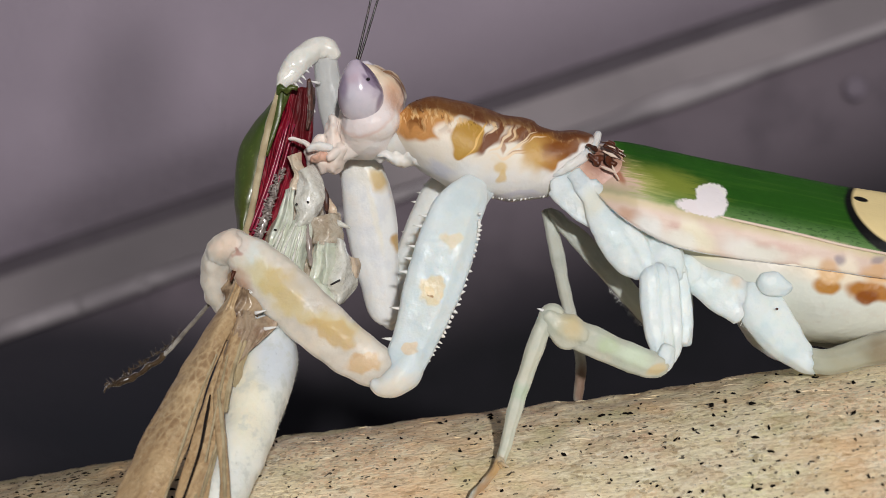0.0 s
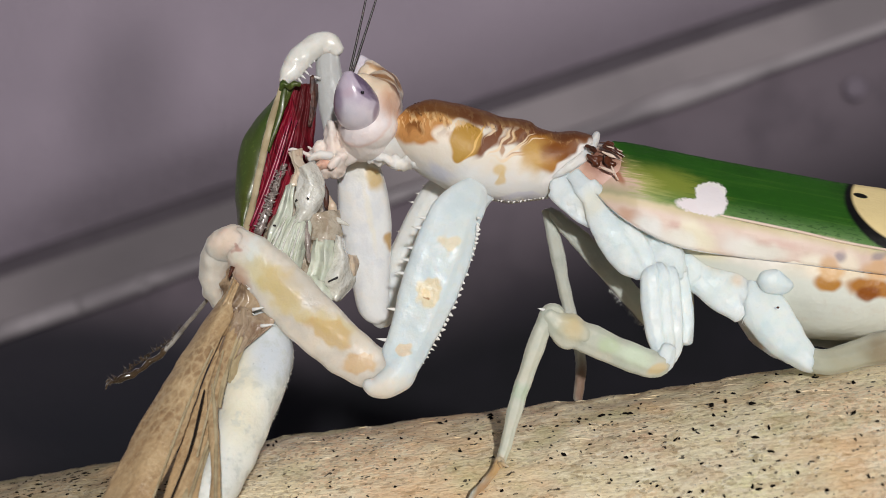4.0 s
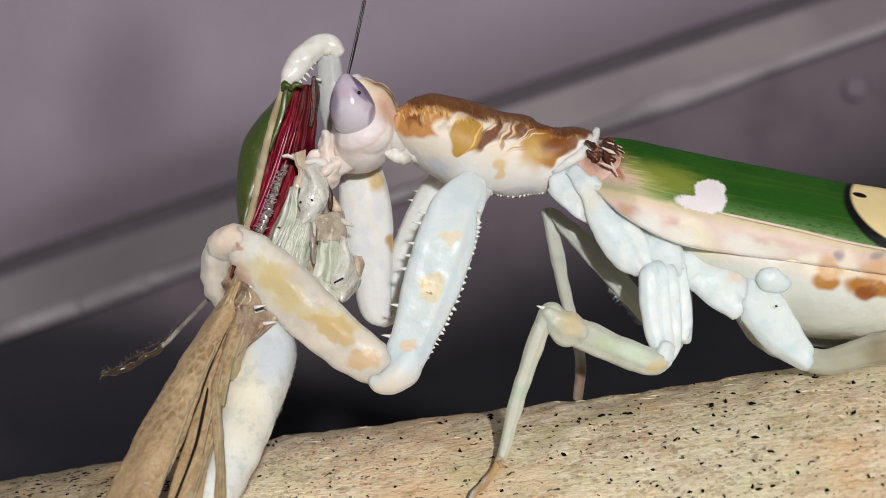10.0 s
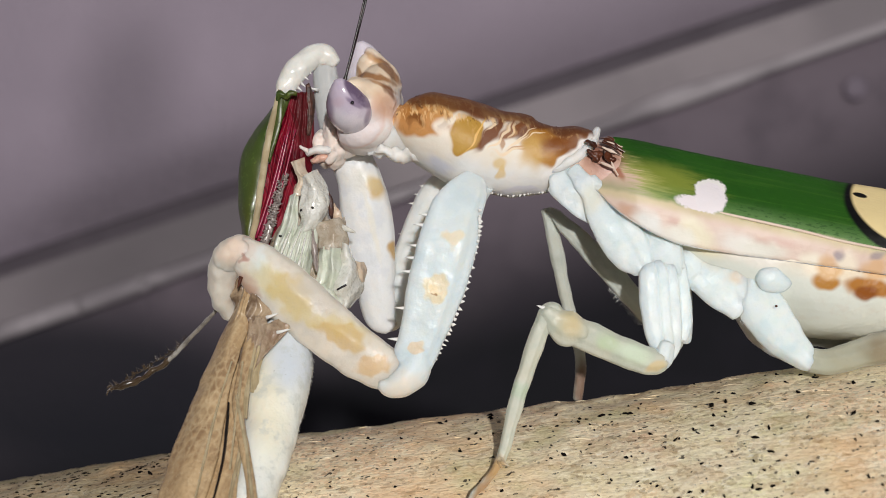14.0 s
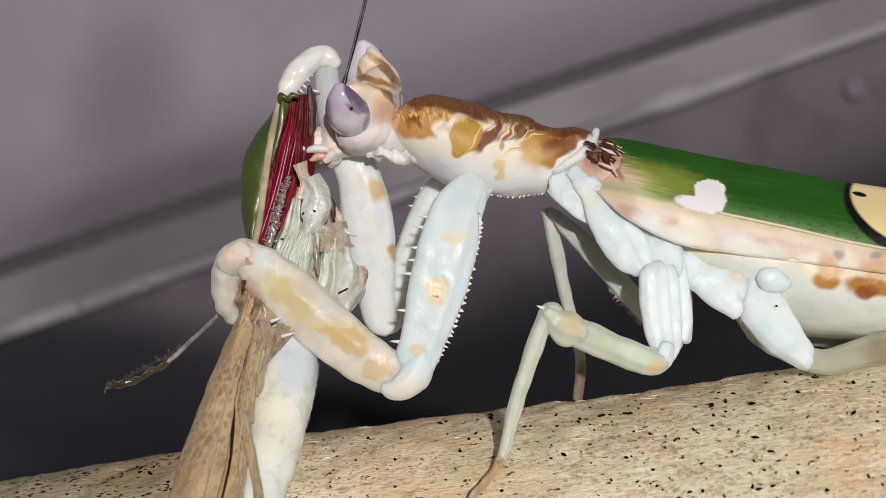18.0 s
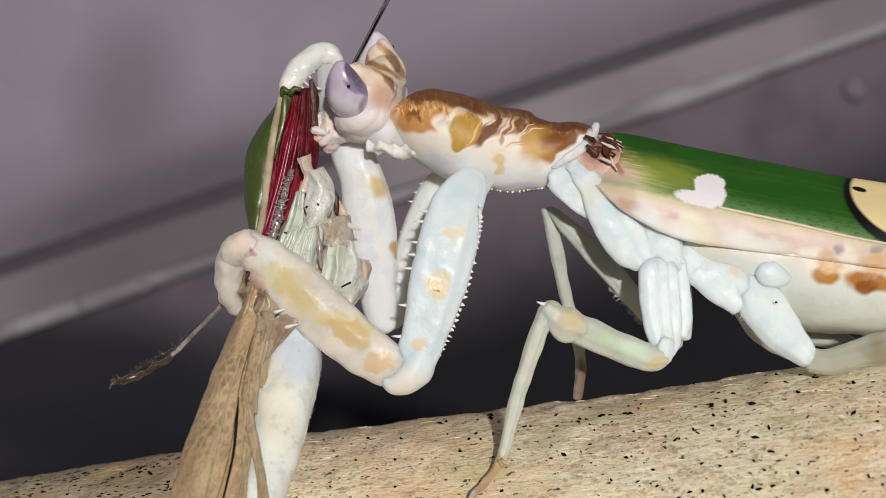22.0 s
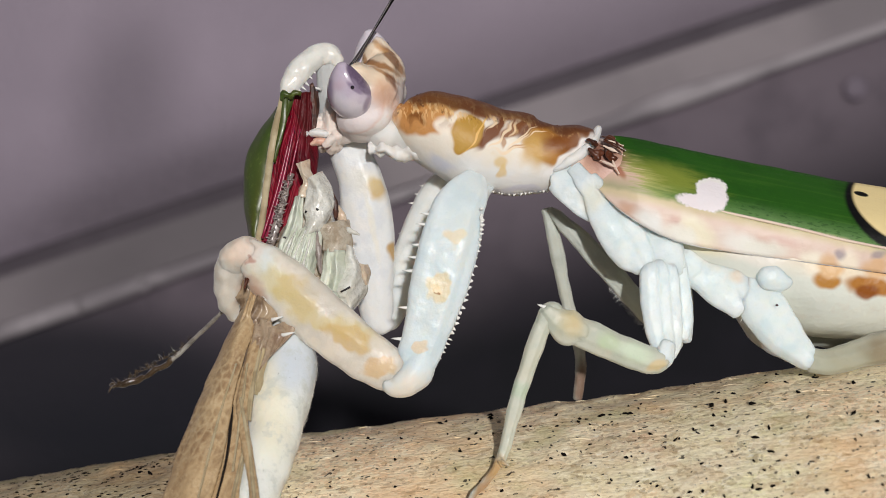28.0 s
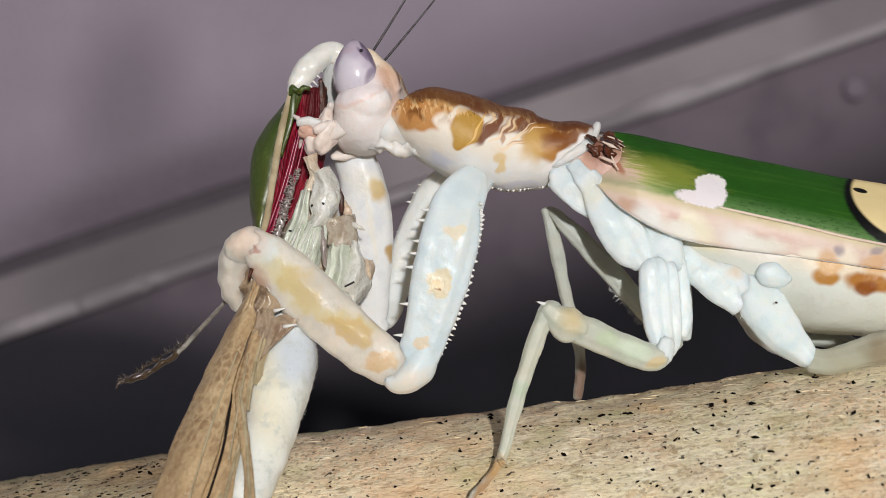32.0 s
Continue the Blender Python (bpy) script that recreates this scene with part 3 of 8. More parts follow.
def forewing_paint():
    p = Paint("green_forewing", 0.45, 0.16, 2.2)
    p.base(tone(38, 86, 20))
    p.mottle(0.35, tone(26, 68, 12), 0.4, 0.65, 0.6)
    # fine lengthwise streaks
    streak = p.mapped((5, 5, 0.16), (0, 11, 0))
    p.mottle(1.0, tone(84, 126, 44), 0.5, 0.75, 0.3, streak)
    # the green frays into the flesh-coloured root along the veins
    frayed = p.fray(2.6, p.mapped((1.3, 1.3, 0.1), (0, 11, 0)))
    p.patch((9.66, -2.6, 2.93, 1.86, 0.62), tone(140, 150, 62), -16, 0.6, 0.8, frayed)
    p.side((9.54, -2.6, 2.17), (7.04, -2.6, 4.66), tone(196, 190, 120), 0.5, 0.85, frayed)
    p.side((8.71, -2.6, 2.17), (6.85, -2.6, 4.66), tone(230, 194, 178), 0.35, 0.95, frayed)
    p.patch((6.98, -2, 4.07, 0.82, 0.53), tone(104, 52, 30), -20, 0.5, 0.9)
    p.patch((7.51, -2, 3.25, 0.14, 0.39), tone(176, 104, 76), 30, 0.5, 0.8)
    p.patch((8.12, -3, 1.77, 0.52, 0.19), tone(190, 132, 96), -22, 0.3, 0.8)
    # paler towards the front edge, with a flesh-coloured translucent margin
    for a, b, c, soft, k in (((9.4, -2.8, 2.35), (18.58, -2.8, 0.4), tone(118, 158, 92), 0.55, 0.65),
                             ((8.2, -2.8, 2.28), (18.58, -2.8, -0.02), tone(226, 206, 170), 0.14, 0.9),
                             ((8.2, -2.8, 1.95), (18.58, -2.8, -0.3), tone(230, 204, 190), 0.2, 0.9)):
        ang = math.degrees(math.atan2(b[2] - a[2], b[0] - a[0]))
        v = p.mapped((1, 1, 1), (0, -ang, 0), (a[0], 0, a[2]), p.bent)
        sep = p.node("ShaderNodeSeparateXYZ")
        p.join(v, sep.inputs[0])
        p.over(p.ramp(sep.outputs["Z"], -soft, soft, 1, 0), c, k)
    # dark flecks along the pale-green edge
    low_band = p.math("MULTIPLY", p.above((9.4, -2.8, 2.05), (18.58, -2.8, 0.1), 0.1), p.math("SUBTRACT", 1.0, p.above((9.4, -2.8, 2.75), (18.58, -2.8, 0.8), 0.3)))
    inner = p.math("SUBTRACT", 1.0, p.above((12.2, -2.8, 0), (12.2, -2.8, 5), 0.4))
    low_band = p.math("MULTIPLY", low_band, inner)
    p.over(p.math("MULTIPLY", low_band, p.ramp(p.noise(1.0, 2, p.mapped((0.28, 0.2, 0.1), (0, 9, 0))).outputs["Fac"], 0.52, 0.66)), tone(26, 66, 14), 0.55)
    # the belly's blotches show through the clear margin
    soft = p.wobble(0.5, 1.3)
    for at, c, a in (((10.72, -3, 0.68, 0.94, 0.47), tone(246, 240, 210), -40), ((10.17, -3, 0.02, 0.94, 0.33), tone(236, 236, 230), -30), ((12.77, -3, 0.02, 1.09, 0.52), tone(240, 238, 230), -25),
                     ((7.93, -3, 1.63, 0.52, 0.21), tone(206, 162, 136), -25), ((15.49, -3, -0.59, 0.47, 0.42), tone(248, 240, 218), 0), ((17.02, -3, -0.64, 0.42, 0.57), tone(246, 234, 210), 0),
                     ((16.24, -3, -0.68, 0.38, 0.42), tone(222, 180, 134), 20), ((18.22, -3, -0.78, 0.61, 0.42), tone(218, 172, 122), 20), ((16.71, -3, -0.21, 0.21, 0.24), tone(150, 138, 146), 20),
                     ((18.27, -3, -0.26, 0.33, 0.17), tone(156, 142, 146), 0), ((9.7, -3, 1.09, 0.24, 0.28), tone(216, 178, 164), 0), ((14.07, -3, 0.26, 0.94, 0.19), tone(218, 182, 168), -10)):
        p.patch(at, c, a, 0.55, 0.8, soft)
    p.patch((8.76, -2.6, 1.02, 0.81, 0.36), tone(240, 240, 234), -42, 0.6, 0.9, soft)
    p.patch((10.02, -2.6, 0.55, 0.71, 0.29), tone(242, 240, 226), -22, 0.6, 0.85, soft)
    p.patch((13.47, -2.6, -0.02, 1, 0.36), tone(238, 236, 222), -10, 0.6, 0.8, soft)
    fine = p.wobble(0.22, 5.0)
    p.patch((11.42, -2.8, 2.56, 0.69, 0.43), tone(246, 242, 236), 4, 0.12, 1.0, fine)
    p.patch((10.85, -2.8, 1.92, 1, 0.31), tone(244, 234, 236), -10, 0.16, 1.0, fine)
    p.patch((11.38, -2.8, 2.16, 0.69, 0.66), tone(244, 236, 238), 0, 0.12, 1.0, fine)
    p.patch((20.17, -2.8, 1.49, 2.94, 1.94), tone(10, 10, 10), -12, 0.04, 1.0, p.mm)
    p.patch((20.33, -2.8, 1.66, 2.7, 1.68), tone(240, 216, 158), -12, 0.04, 1.0, p.mm)
    p.patch((18.13, -2.8, 2.37, 0.31, 0.11), tone(14, 12, 10), -12, 0.15, 1.0, p.mm)
    p.bsdf.inputs["Specular IOR Level"].default_value = 0.3
    p.bsdf.inputs["Coat Weight"].default_value = 0.03
    p.bsdf.inputs["Coat Roughness"].default_value = 0.3
    return p.bump(1.0, 0.010, 3, streak).bump(1.2, 0.05).flesh(0.15, 0.4).done()


WAX = waxy("white_wax", WHITE, COOL, patches=(((12.47, -2.2, -1.17, 0.38, 0.29), tone(228, 196, 158), 20, 0.7, 0.6), ((6.39, -1.7, 2.15, 0.48, 0.63), tone(238, 236, 214), -30, 0.6, 0.7),
                                                ((11.22, -2, -0.34, 0.82, 0.34), tone(240, 234, 210), -35, 0.6, 0.6), ((9.66, -2.6, -3.78, 0.33, 0.71), tone(226, 232, 222), 0, 0.6, 0.5))).flesh().done()
PEARL = waxy("pearly_claw_skin", tone(240, 238, 230), tone(218, 218, 210), 0.25, mott=0.4)
PEARL.bsdf.inputs["Coat Weight"].default_value = 0.5
PEARL = PEARL.flesh(0.5, 0.8).done()
# greyer copy of the white wax: the far coxae's shade is in its colour
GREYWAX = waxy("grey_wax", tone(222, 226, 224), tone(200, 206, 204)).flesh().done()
CLAW = waxy("white_thorn", tone(240, 240, 236), tone(222, 224, 220), mott=0.2).done()
SPOT = tone(234, 214, 170)
COXA = waxy("spotted_coxa_skin", tone(218, 229, 231), tone(204, 218, 222), patches=(
    ((0.45, -3, 0.42, 0.4, 0.38), SPOT, 0, 0.3, 0.6), ((-0.28, -3, -1.7, 0.52, 0.64), tone(228, 210, 164), 15, 0.2, 0.75), ((-0.42, -3, -1.77, 0.17, 0.19), tone(238, 220, 178), 15, 0.3, 0.9), ((-0.38, -3, -1.96, 0.07, 0.05), tone(170, 130, 80), 0, 0.3, 0.9),
    ((-1.16, -3, -4.27, 0.31, 0.26), tone(230, 206, 168), 40, 0.25, 0.7), ((-1.86, -3, -5.88, 1.04, 0.61), tone(232, 222, 206), 20, 0.6, 0.8)), warp=0.9).flesh().done()
FEMUR = waxy("spotted_femur_skin", tone(220, 213, 200), tone(198, 192, 180), patches=(
    ((-7.22, -3, -1.35, 1.32, 0.57), tone(216, 206, 160), -48, 0.6, 0.7), ((-6.35, -3, -1.85, 1.05, 0.66), tone(208, 186, 124), -44, 0.25, 0.65), ((-5.29, -3, -2.05, 1.09, 0.33), tone(206, 200, 188), -40, 0.5, 0.7),
    ((-4.82, -3, -3.14, 1.65, 0.42), tone(212, 196, 142), -16, 0.45, 0.7), ((-4.3, -3, -3.62, 1.05, 0.5), tone(206, 176, 112), -24, 0.22, 0.7), ((-5.76, -3, -3.4, 0.71, 0.24), tone(206, 200, 190), -40, 0.5, 0.7),
    ((-2.95, -3, -4.86, 0.85, 0.42), tone(212, 176, 118), 8, 0.22, 0.65), ((-7.88, -3, -0.33, 0.57, 0.47), tone(228, 234, 232), -40, 0.5, 0.8),
    ((-8.71, -3, 0.02, 0.8, 0.61), tone(238, 214, 196), 0, 0.5, 0.8), ((-8.31, -3, -0.35, 0.14, 0.14), tone(176, 110, 90), 0, 0.5, 0.6), ((-8.47, -2, -1.9, 0.58, 0.72), tone(176, 130, 100), 0, 0.5, 0.7)), warp=0.9).flesh().done()
FARFEMUR = waxy("pale_femur_skin", tone(224, 226, 226), tone(204, 208, 214), patches=(
    ((-3.01, 2, 2.8, 0.34, 0.52), tone(196, 166, 104), 18, 0.4, 0.85), ((-3.16, 2, 1.06, 0.13, 1.56), tone(232, 222, 190), 12, 0.6, 0.3), ((-2.23, 2, -0.03, 0.23, 0.41), tone(188, 150, 84), 0, 0.35, 0.9), ((-3.47, 2, 3.14, 0.93, 0.52), tone(232, 220, 180), 0, 0.6, 0.25),
    ((-5.29, 2, 7.03, 1.04, 1.81), tone(176, 178, 176), 0, 0.4, 0.8))).flesh(0.4, 0.8).done()
SHANK = waxy("greenish_shank_skin", tone(200, 202, 187), tone(178, 188, 172), patches=(
    ((5.3, -3, -3.1, 0.5, 0.5), tone(206, 184, 128), 0, 0.8, 0.7), ((6.87, -3, -3.87, 0.47, 0.33), tone(188, 204, 168), -20, 0.5, 0.8), ((7.93, -3, -4.34, 0.71, 0.42), tone(204, 220, 194), -20, 0.5, 0.8),
    ((8.88, -3, -4.89, 0.42, 0.21), tone(214, 190, 136), 20, 0.4, 0.7), ((3.21, -3, -5.88, 0.33, 0.71), tone(176, 196, 170), 70, 0.5, 0.6), ((2.15, -3, -8.95, 0.47, 0.38), tone(190, 146, 82), 50, 0.5, 0.8),
    ((1.56, -3, -9.89, 0.71, 0.33), tone(176, 130, 82), 60, 0.5, 0.8),
    ((16.7, -3.6, -4.46, 1.4, 0.84), tone(168, 166, 142), 0, 0.5, 0.7), ((18.1, -4, -4.05, 0.93, 0.69), tone(140, 120, 88), 0, 0.5, 0.7))).flesh(0.3, 0.6).done()
FARSHANK = waxy("grey_shank_skin", tone(190, 195, 187), tone(170, 176, 167), patches=(((6.5, 4, -6.42, 0.38, 1.24), tone(120, 92, 74), 0, 0.5, 0.9),)).flesh(0.4, 0.6).done()
CREAMY = waxy("cream_vein_skin", tone(230, 210, 192), tone(222, 198, 182)).done()
PRONOTUM, THORAX, BELLY, FOREWING = pronotum_paint(), thorax_paint(), belly_paint(), forewing_paint()
ROSE_KNEE = waxy("rosy_joint_skin", tone(206, 164, 140), tone(160, 110, 90), 0.4, mott=0.6).done()
DUN = waxy("brown_knot_skin", tone(92, 50, 32), tone(48, 24, 16), 0.35, mott=0.8).done()

mantis = thing("praying_mantis", (6.12, 2, -7.23), "white, brown and green flower mantis devouring its prey on a stick", "mantis")
TORSO = []


def torso(name, bm, mat, label=""):
    ob = part(name, bm, mat, mantis, label)
    TORSO.append(ob)
    return ob


# neck and prothorax
MILK = waxy("milky_skin", tone(240, 236, 230), tone(230, 222, 212)).flesh().done()
neck = torso("neck", loft([(-3.4, 0.4, 5, 0.3, 0.4), (-2.81, 0.1, 4.96, 0.73, 0.8), (-2.1, 0, 5.03, 0.83, 0.95), (-1.35, 0, 4.83, 0.9, 1.1), (-0.48, 0, 4.48, 0.85, 1.15)], 6, 24, 0.1, 2.0), MILK)
pronotum = torso("pronotum", loft([(-2.08, 0, 6.03, 0.4, 0.55), (-1.95, 0, 5.88, 0.8, 1), (-1.5, 0, 5.62, 1.25, 1.45), (-0.85, 0, 5.35, 1.6, 1.8), (0.1, 0, 4.95, 1.8, 2), (1.2, 0, 4.5, 1.93, 2.05), (2.15, 0, 4.25, 1.85, 1.85),
                                   (3.15, 0, 4.1, 1.88, 1.65), (4.15, 0, 4.03, 1.68, 1.55), (5.03, 0, 4.25, 1.28, 1.5), (5.9, 0, 4.65, 0.8, 1.3), (6.55, 0, 4.88, 0.4, 0.9)], 7, 40, 0.05, 1.1),
                 PRONOTUM, "brown-and-white marbled thorax shield")
rng = random.Random(4)
crest = spline([(-1.73, 0, 6.28), (-1.43, 0, 6.6), (-1, 0, 6.83), (-0.15, 0, 6.78), (0.9, 0, 6.38), (1.65, 0, 6.05), (2.9, 0, 5.88), (4.15, 0, 5.6), (5.4, 0, 5.38), (6.58, 0, 5.1)], 14)
beads = bmesh.new()
for x, y, z in crest:
    r = 0.03 + 0.05 * rng.random()
    ball((x, rng.uniform(-0.5, 0.3), z - 0.2), r, r, r * 1.2, bm=beads, sub=1)
tagged(part("crest_grain", beads, DUN, pronotum, "tiny brown tubercles along the crest"), kind="stuff")
teeth = bmesh.new()
for run in ([(-1.04, -0.4, 4.19), (-0.22, -0.4, 3.65), (0.65, -0.4, 3.1)], [(1.94, -0.4, 2.46), (3.13, -0.4, 2.31), (4.54, -0.4, 2.46)]):
    for x, y, z in spline(run, 9):
        a = Vector((x, y, z + 0.06))
        cone(a, a + Vector((rng.uniform(-0.1, 0.02), -0.05, -0.08 - 0.1 * rng.random())), 0.07 + 0.05 * rng.random(), teeth, 7)
part("teeth", teeth, CLAW, pronotum, "fine white saw teeth under the chest")
part("neck_frill", loft([(-3.25, -0.1, 4.3, 0.12, 0.2), (-2.88, -0.3, 4.25, 0.27, 0.34), (-2.33, -0.4, 4.17, 0.25, 0.37), (-1.71, -0.5, 4.09, 0.27, 0.35), (-0.97, -0.55, 3.91, 0.2, 0.25)], 9, 20, 0.34, 3.2), MILK, neck, "crumpled white neck skin")
collar = torso("collar", loft([(6.81, -0.35, 5.22, 0.15, 0.15), (6.53, -0.75, 4.71, 0.22, 0.2), (6.12, -1.08, 4.21, 0.27, 0.22), (5.52, -1.2, 3.81, 0.27, 0.22), (4.92, -1.15, 3.47, 0.22, 0.2), (4.36, -1.05, 3.24, 0.1, 0.12)], 6, 18, 0.05, 2.0), MILK, "white raised rim behind the shield")

# middle body
meso = torso("thorax", loft([(5.04, 0.2, 3.54, 0.85, 1.25), (6.05, 0.2, 3.54, 1.3, 1.56), (7.18, 0.2, 3.09, 1.66, 1.81), (8.43, 0.2, 2.33, 1.86, 1.91), (9.94, 0.2, 1.28, 1.81, 1.91), (11.44, 0.2, 0.4, 1.51, 1.76)], 6, 36, 0.1, 0.9), THORAX, "pinkish white middle body")
knots = bmesh.new()
for i in range(11):
    c = Vector((6.85, -1.55, 4.2)) + Vector((rng.gauss(0, 0.34), rng.uniform(-0.15, 0.15), rng.gauss(0, 0.26)))
    ball(c, 0.16 + 0.14 * rng.random(), 0.13, 0.09 + 0.08 * rng.random(), 0.4, rng.uniform(-60, 20), knots, 2, 4.0)
part("wing_hinge", melt(knots, 0.03, 2, 0.05, 5.0), DUN, meso, "dark brown knotted wing hinge")
for a, b, w in (((6.82, -1.75, 4.33), (7.71, -1.95, 3.88), 0.05), ((7.03, -1.6, 4.58), (7.68, -1.8, 4.33), 0.035), ((7.2, -1.8, 3.7), (7.45, -2.05, 3.1), 0.05), ((6.68, -1.75, 3.7), (7.32, -2, 3.39), 0.05)):
    va, vb = Vector(a), Vector(b)
    part("sclerite", loft([(*va, w * 0.6), (*va.lerp(vb, 0.5), w), (*vb, w * 0.4)], 5, 8, 0.06, 4.0), CREAMY, meso)
for a, b, m, r in (((6.82, -1.75, 4.52), (7.52, -1.95, 4.17), DUN, 0.9),
                   
                   ((7.26, -1.75, 4.28), (7.77, -1.9, 4.1), MILK, 0.4), ((6.8, -1.2, 4.77), (7.41, -1.7, 4.48), DUN, 0.9)):
    va, vb = Vector(a), Vector(b)
    mid = va.lerp(vb, 0.5) + Vector((0, -0.08, 0.05))
    part("sclerite", loft([(*va, 0.03 * r), (*mid, 0.08 * r), (*vb, 0.03 * r)], 5, 8, 0.03, 4.0), m, meso)
abdomen = torso("abdomen", loft([(8.2, 0.3, 2.29, 1.26, 1.51), (9.96, 0.3, 1.41, 1.91, 2.11), (11.97, 0.3, 0.53, 2.31, 2.51), (14.23, 0.3, -0.28, 2.72, 2.82), (16.74, 0.3, -1.08, 2.82, 2.87), (19.51, 0.3, -1.68, 2.46, 2.66),
                                 (22.52, 0.3, -2.49, 2.01, 2.26), (25.04, 0.3, -3.14, 1.26, 1.51), (26.55, 0.3, -3.49, 0.45, 0.6)], 9, 48, 0.12, 0.7), BELLY, "plump cream abdomen with orange side patches")
# wings
top = [(7.5, -0.2, 4.91), (8.6, -0.3, 4.75), (10.34, -0.3, 4.38), (12.83, -0.3, 3.88), (15.31, -0.3, 3.41), (17.3, -0.3, 3.01), (19.49, -0.3, 2.68), (22.81, -0.2, 1.97), (26.15, 0, 0.53)]
low = [(6.37, -1.45, 2.75), (7.66, -2.3, 1.41), (9.83, -2.45, 0.26), (12.56, -2.4, -0.24), (14.91, -2.55, -0.55), (16.51, -2.62, -0.76), (18.62, -2.5, -1.03), (21.92, -2.05, -1.41), (25.86, -0.6, -0.72)]
forewing = torso("forewing", sheet(top, low, 9, 26, 0.85, 0.06, rough=0.05, sunk=0.8), FOREWING, "green forewing with white spot and cream eyespot ringed black")
part("wing_edge", loft([(*p, 0.022) for p in low], 8, 8), MILK, forewing, "thin pale front edge")
vein = []
for p, q, t in zip(top[2:8], low[2:8], (0.6, 0.62, 0.66, 0.70, 0.73, 0.76)):
    v = Vector(p).lerp(Vector(q), t)
    vein.append((v.x, v.y - 0.85 * math.sin(math.pi * t) - 0.02, v.z, 0.06, 0.05))
vein[0] = (vein[0][0], vein[0][1] + 0.2, vein[0][2], 0.02, 0.02)
part("wing_vein", loft(vein, 8, 8), CREAMY, forewing, "cream main vein")
top2 = [Vector(p) + Vector((0, 0.35, -0.12)) for p in top]
low2 = [Vector((p[0], 0.5 - p[1], p[2] + 0.5)) for p in low]
torso("forewing", sheet(top2, low2, 6, 12, -0.9, 0.06), FOREWING)

# hip plates and swellings of the body wall
def hip(label, rows):
    fused = bmesh.new()
    for st in rows:
        loft([(x, y, z, h, d * 0.62) for x, y, z, h, d in st], 6, 40, 0.08, 1.5, bm=fused, profile=FLATTENED)
    return torso("hip_plate", melt(fused, 0.045, 5, 0.03, 1.8), WAX, label)


hip("white plate at the foot of the shield", (
    [(5.31, -0.9, 3.71, 0.39, 0.3), (5.33, -1.2, 2.84, 0.78, 0.3), (5.8, -1.35, 2.02, 0.58, 0.26), (6.38, -1.4, 1.19, 0.22, 0.15)],
    [(4.6, -1.1, 2.6, 0.15, 0.1), (5.26, -1.35, 1.97, 0.17, 0.12), (5.98, -1.45, 1.39, 0.17, 0.12), (6.52, -1.45, 1, 0.1, 0.08)]))
hip("creased white middle hip", (
    [(6.23, -1.4, 3, 0.39, 0.26), (6.74, -1.6, 1.92, 0.78, 0.36), (7.39, -1.8, 0.75, 0.97, 0.45), (8.04, -2, -0.17, 0.96, 0.5), (8.58, -2.2, -0.89, 0.58, 0.4)],
    [(6.71, -1.5, 2.58, 0.34, 0.24), (7.59, -1.8, 1.35, 0.39, 0.3), (8.31, -2.1, 0.26, 0.41, 0.34), (8.71, -2.3, -0.69, 0.31, 0.3)],
    [(8.11, -1.55, 1.53, 0.53, 0.24), (8.84, -1.8, 0.63, 0.92, 0.36), (9.32, -2.1, -0.34, 0.96, 0.48), (9.48, -2.3, -1.22, 0.72, 0.45)],
    [(9.1, -1.7, 0.99, 0.44, 0.24), (9.79, -1.9, 0.02, 0.48, 0.3), (10.01, -2, -0.89, 0.39, 0.3)],
    [(5.57, -1.25, 3.44, 0.34, 0.2), (6.1, -1.5, 2.7, 0.44, 0.26), (6.4, -1.6, 1.92, 0.24, 0.2)]))
hip("creased white hind hip with a rounded swelling", (
    [(10.27, -1.3, 0.27, 0.68, 0.4), (11.18, -1.6, -0.9, 1.02, 0.45), (12.08, -1.9, -1.78, 0.92, 0.5), (12.83, -2.1, -2.57, 0.67, 0.45)],
    [(11.79, -1.6, -0.34, 0.58, 0.3), (12.44, -1.9, -1.18, 0.63, 0.34), (12.91, -2.15, -2.09, 0.48, 0.34)],
    [(10.84, -1.75, -1.23, 0.34, 0.3), (11.66, -1.95, -2.02, 0.36, 0.3), (12.4, -2.1, -2.67, 0.29, 0.28)],
    [(12.52, -1.25, 0.02, 0.63, 0.24), (13.41, -1.55, -0.58, 0.82, 0.26), (14.45, -1.7, -0.94, 0.63, 0.2)],
    [(12.7, -1.5, -0.94, 0.39, 0.24), (13.24, -1.75, -1.71, 0.43, 0.3), (13.52, -1.85, -2.33, 0.29, 0.25)],
    [(13.36, -2.1, -1.2, 0.22, 0.3), (13.57, -2.2, -1.22, 0.53, 0.6), (14.04, -2.25, -1.27, 0.65, 0.68), (14.58, -2.2, -1.32, 0.48, 0.6), (14.85, -2.1, -1.35, 0.19, 0.3)]))


# legs
def leg(names, lofts, mats):
    return [part(n, loft(st, 7, 40, 0.05, 1.8, profile=FACETED) if isinstance(st, list) else st, m, mantis) for n, st, m in zip(names, lofts, mats)]


fused_coxa = loft([(8.99, -2.1, -0.5, 0.58, 0.3), (9.11, -2.35, -1.08, 0.84, 0.4), (9.15, -2.55, -2.12, 0.88, 0.3), (9.23, -2.75, -3.18, 0.83, 0.3), (9.33, -2.85, -4.05, 0.69, 0.3), (9.32, -2.9, -4.61, 0.43, 0.36)], 7, 64, 0.03, 1.8, profile=PLEATED)
loft([(10.14, -1.7, -0.7, 0.29, 0.25), (10.23, -1.9, -1.91, 0.36, 0.3), (10.28, -2.1, -3.1, 0.36, 0.3), (10.17, -2.2, -3.86, 0.26, 0.3)], 7, 30, 0.04, 1.8, bm=fused_coxa, profile=FLATTENED)
fused_coxa = melt(fused_coxa, 0.03, 1, 0.015, 2.0)
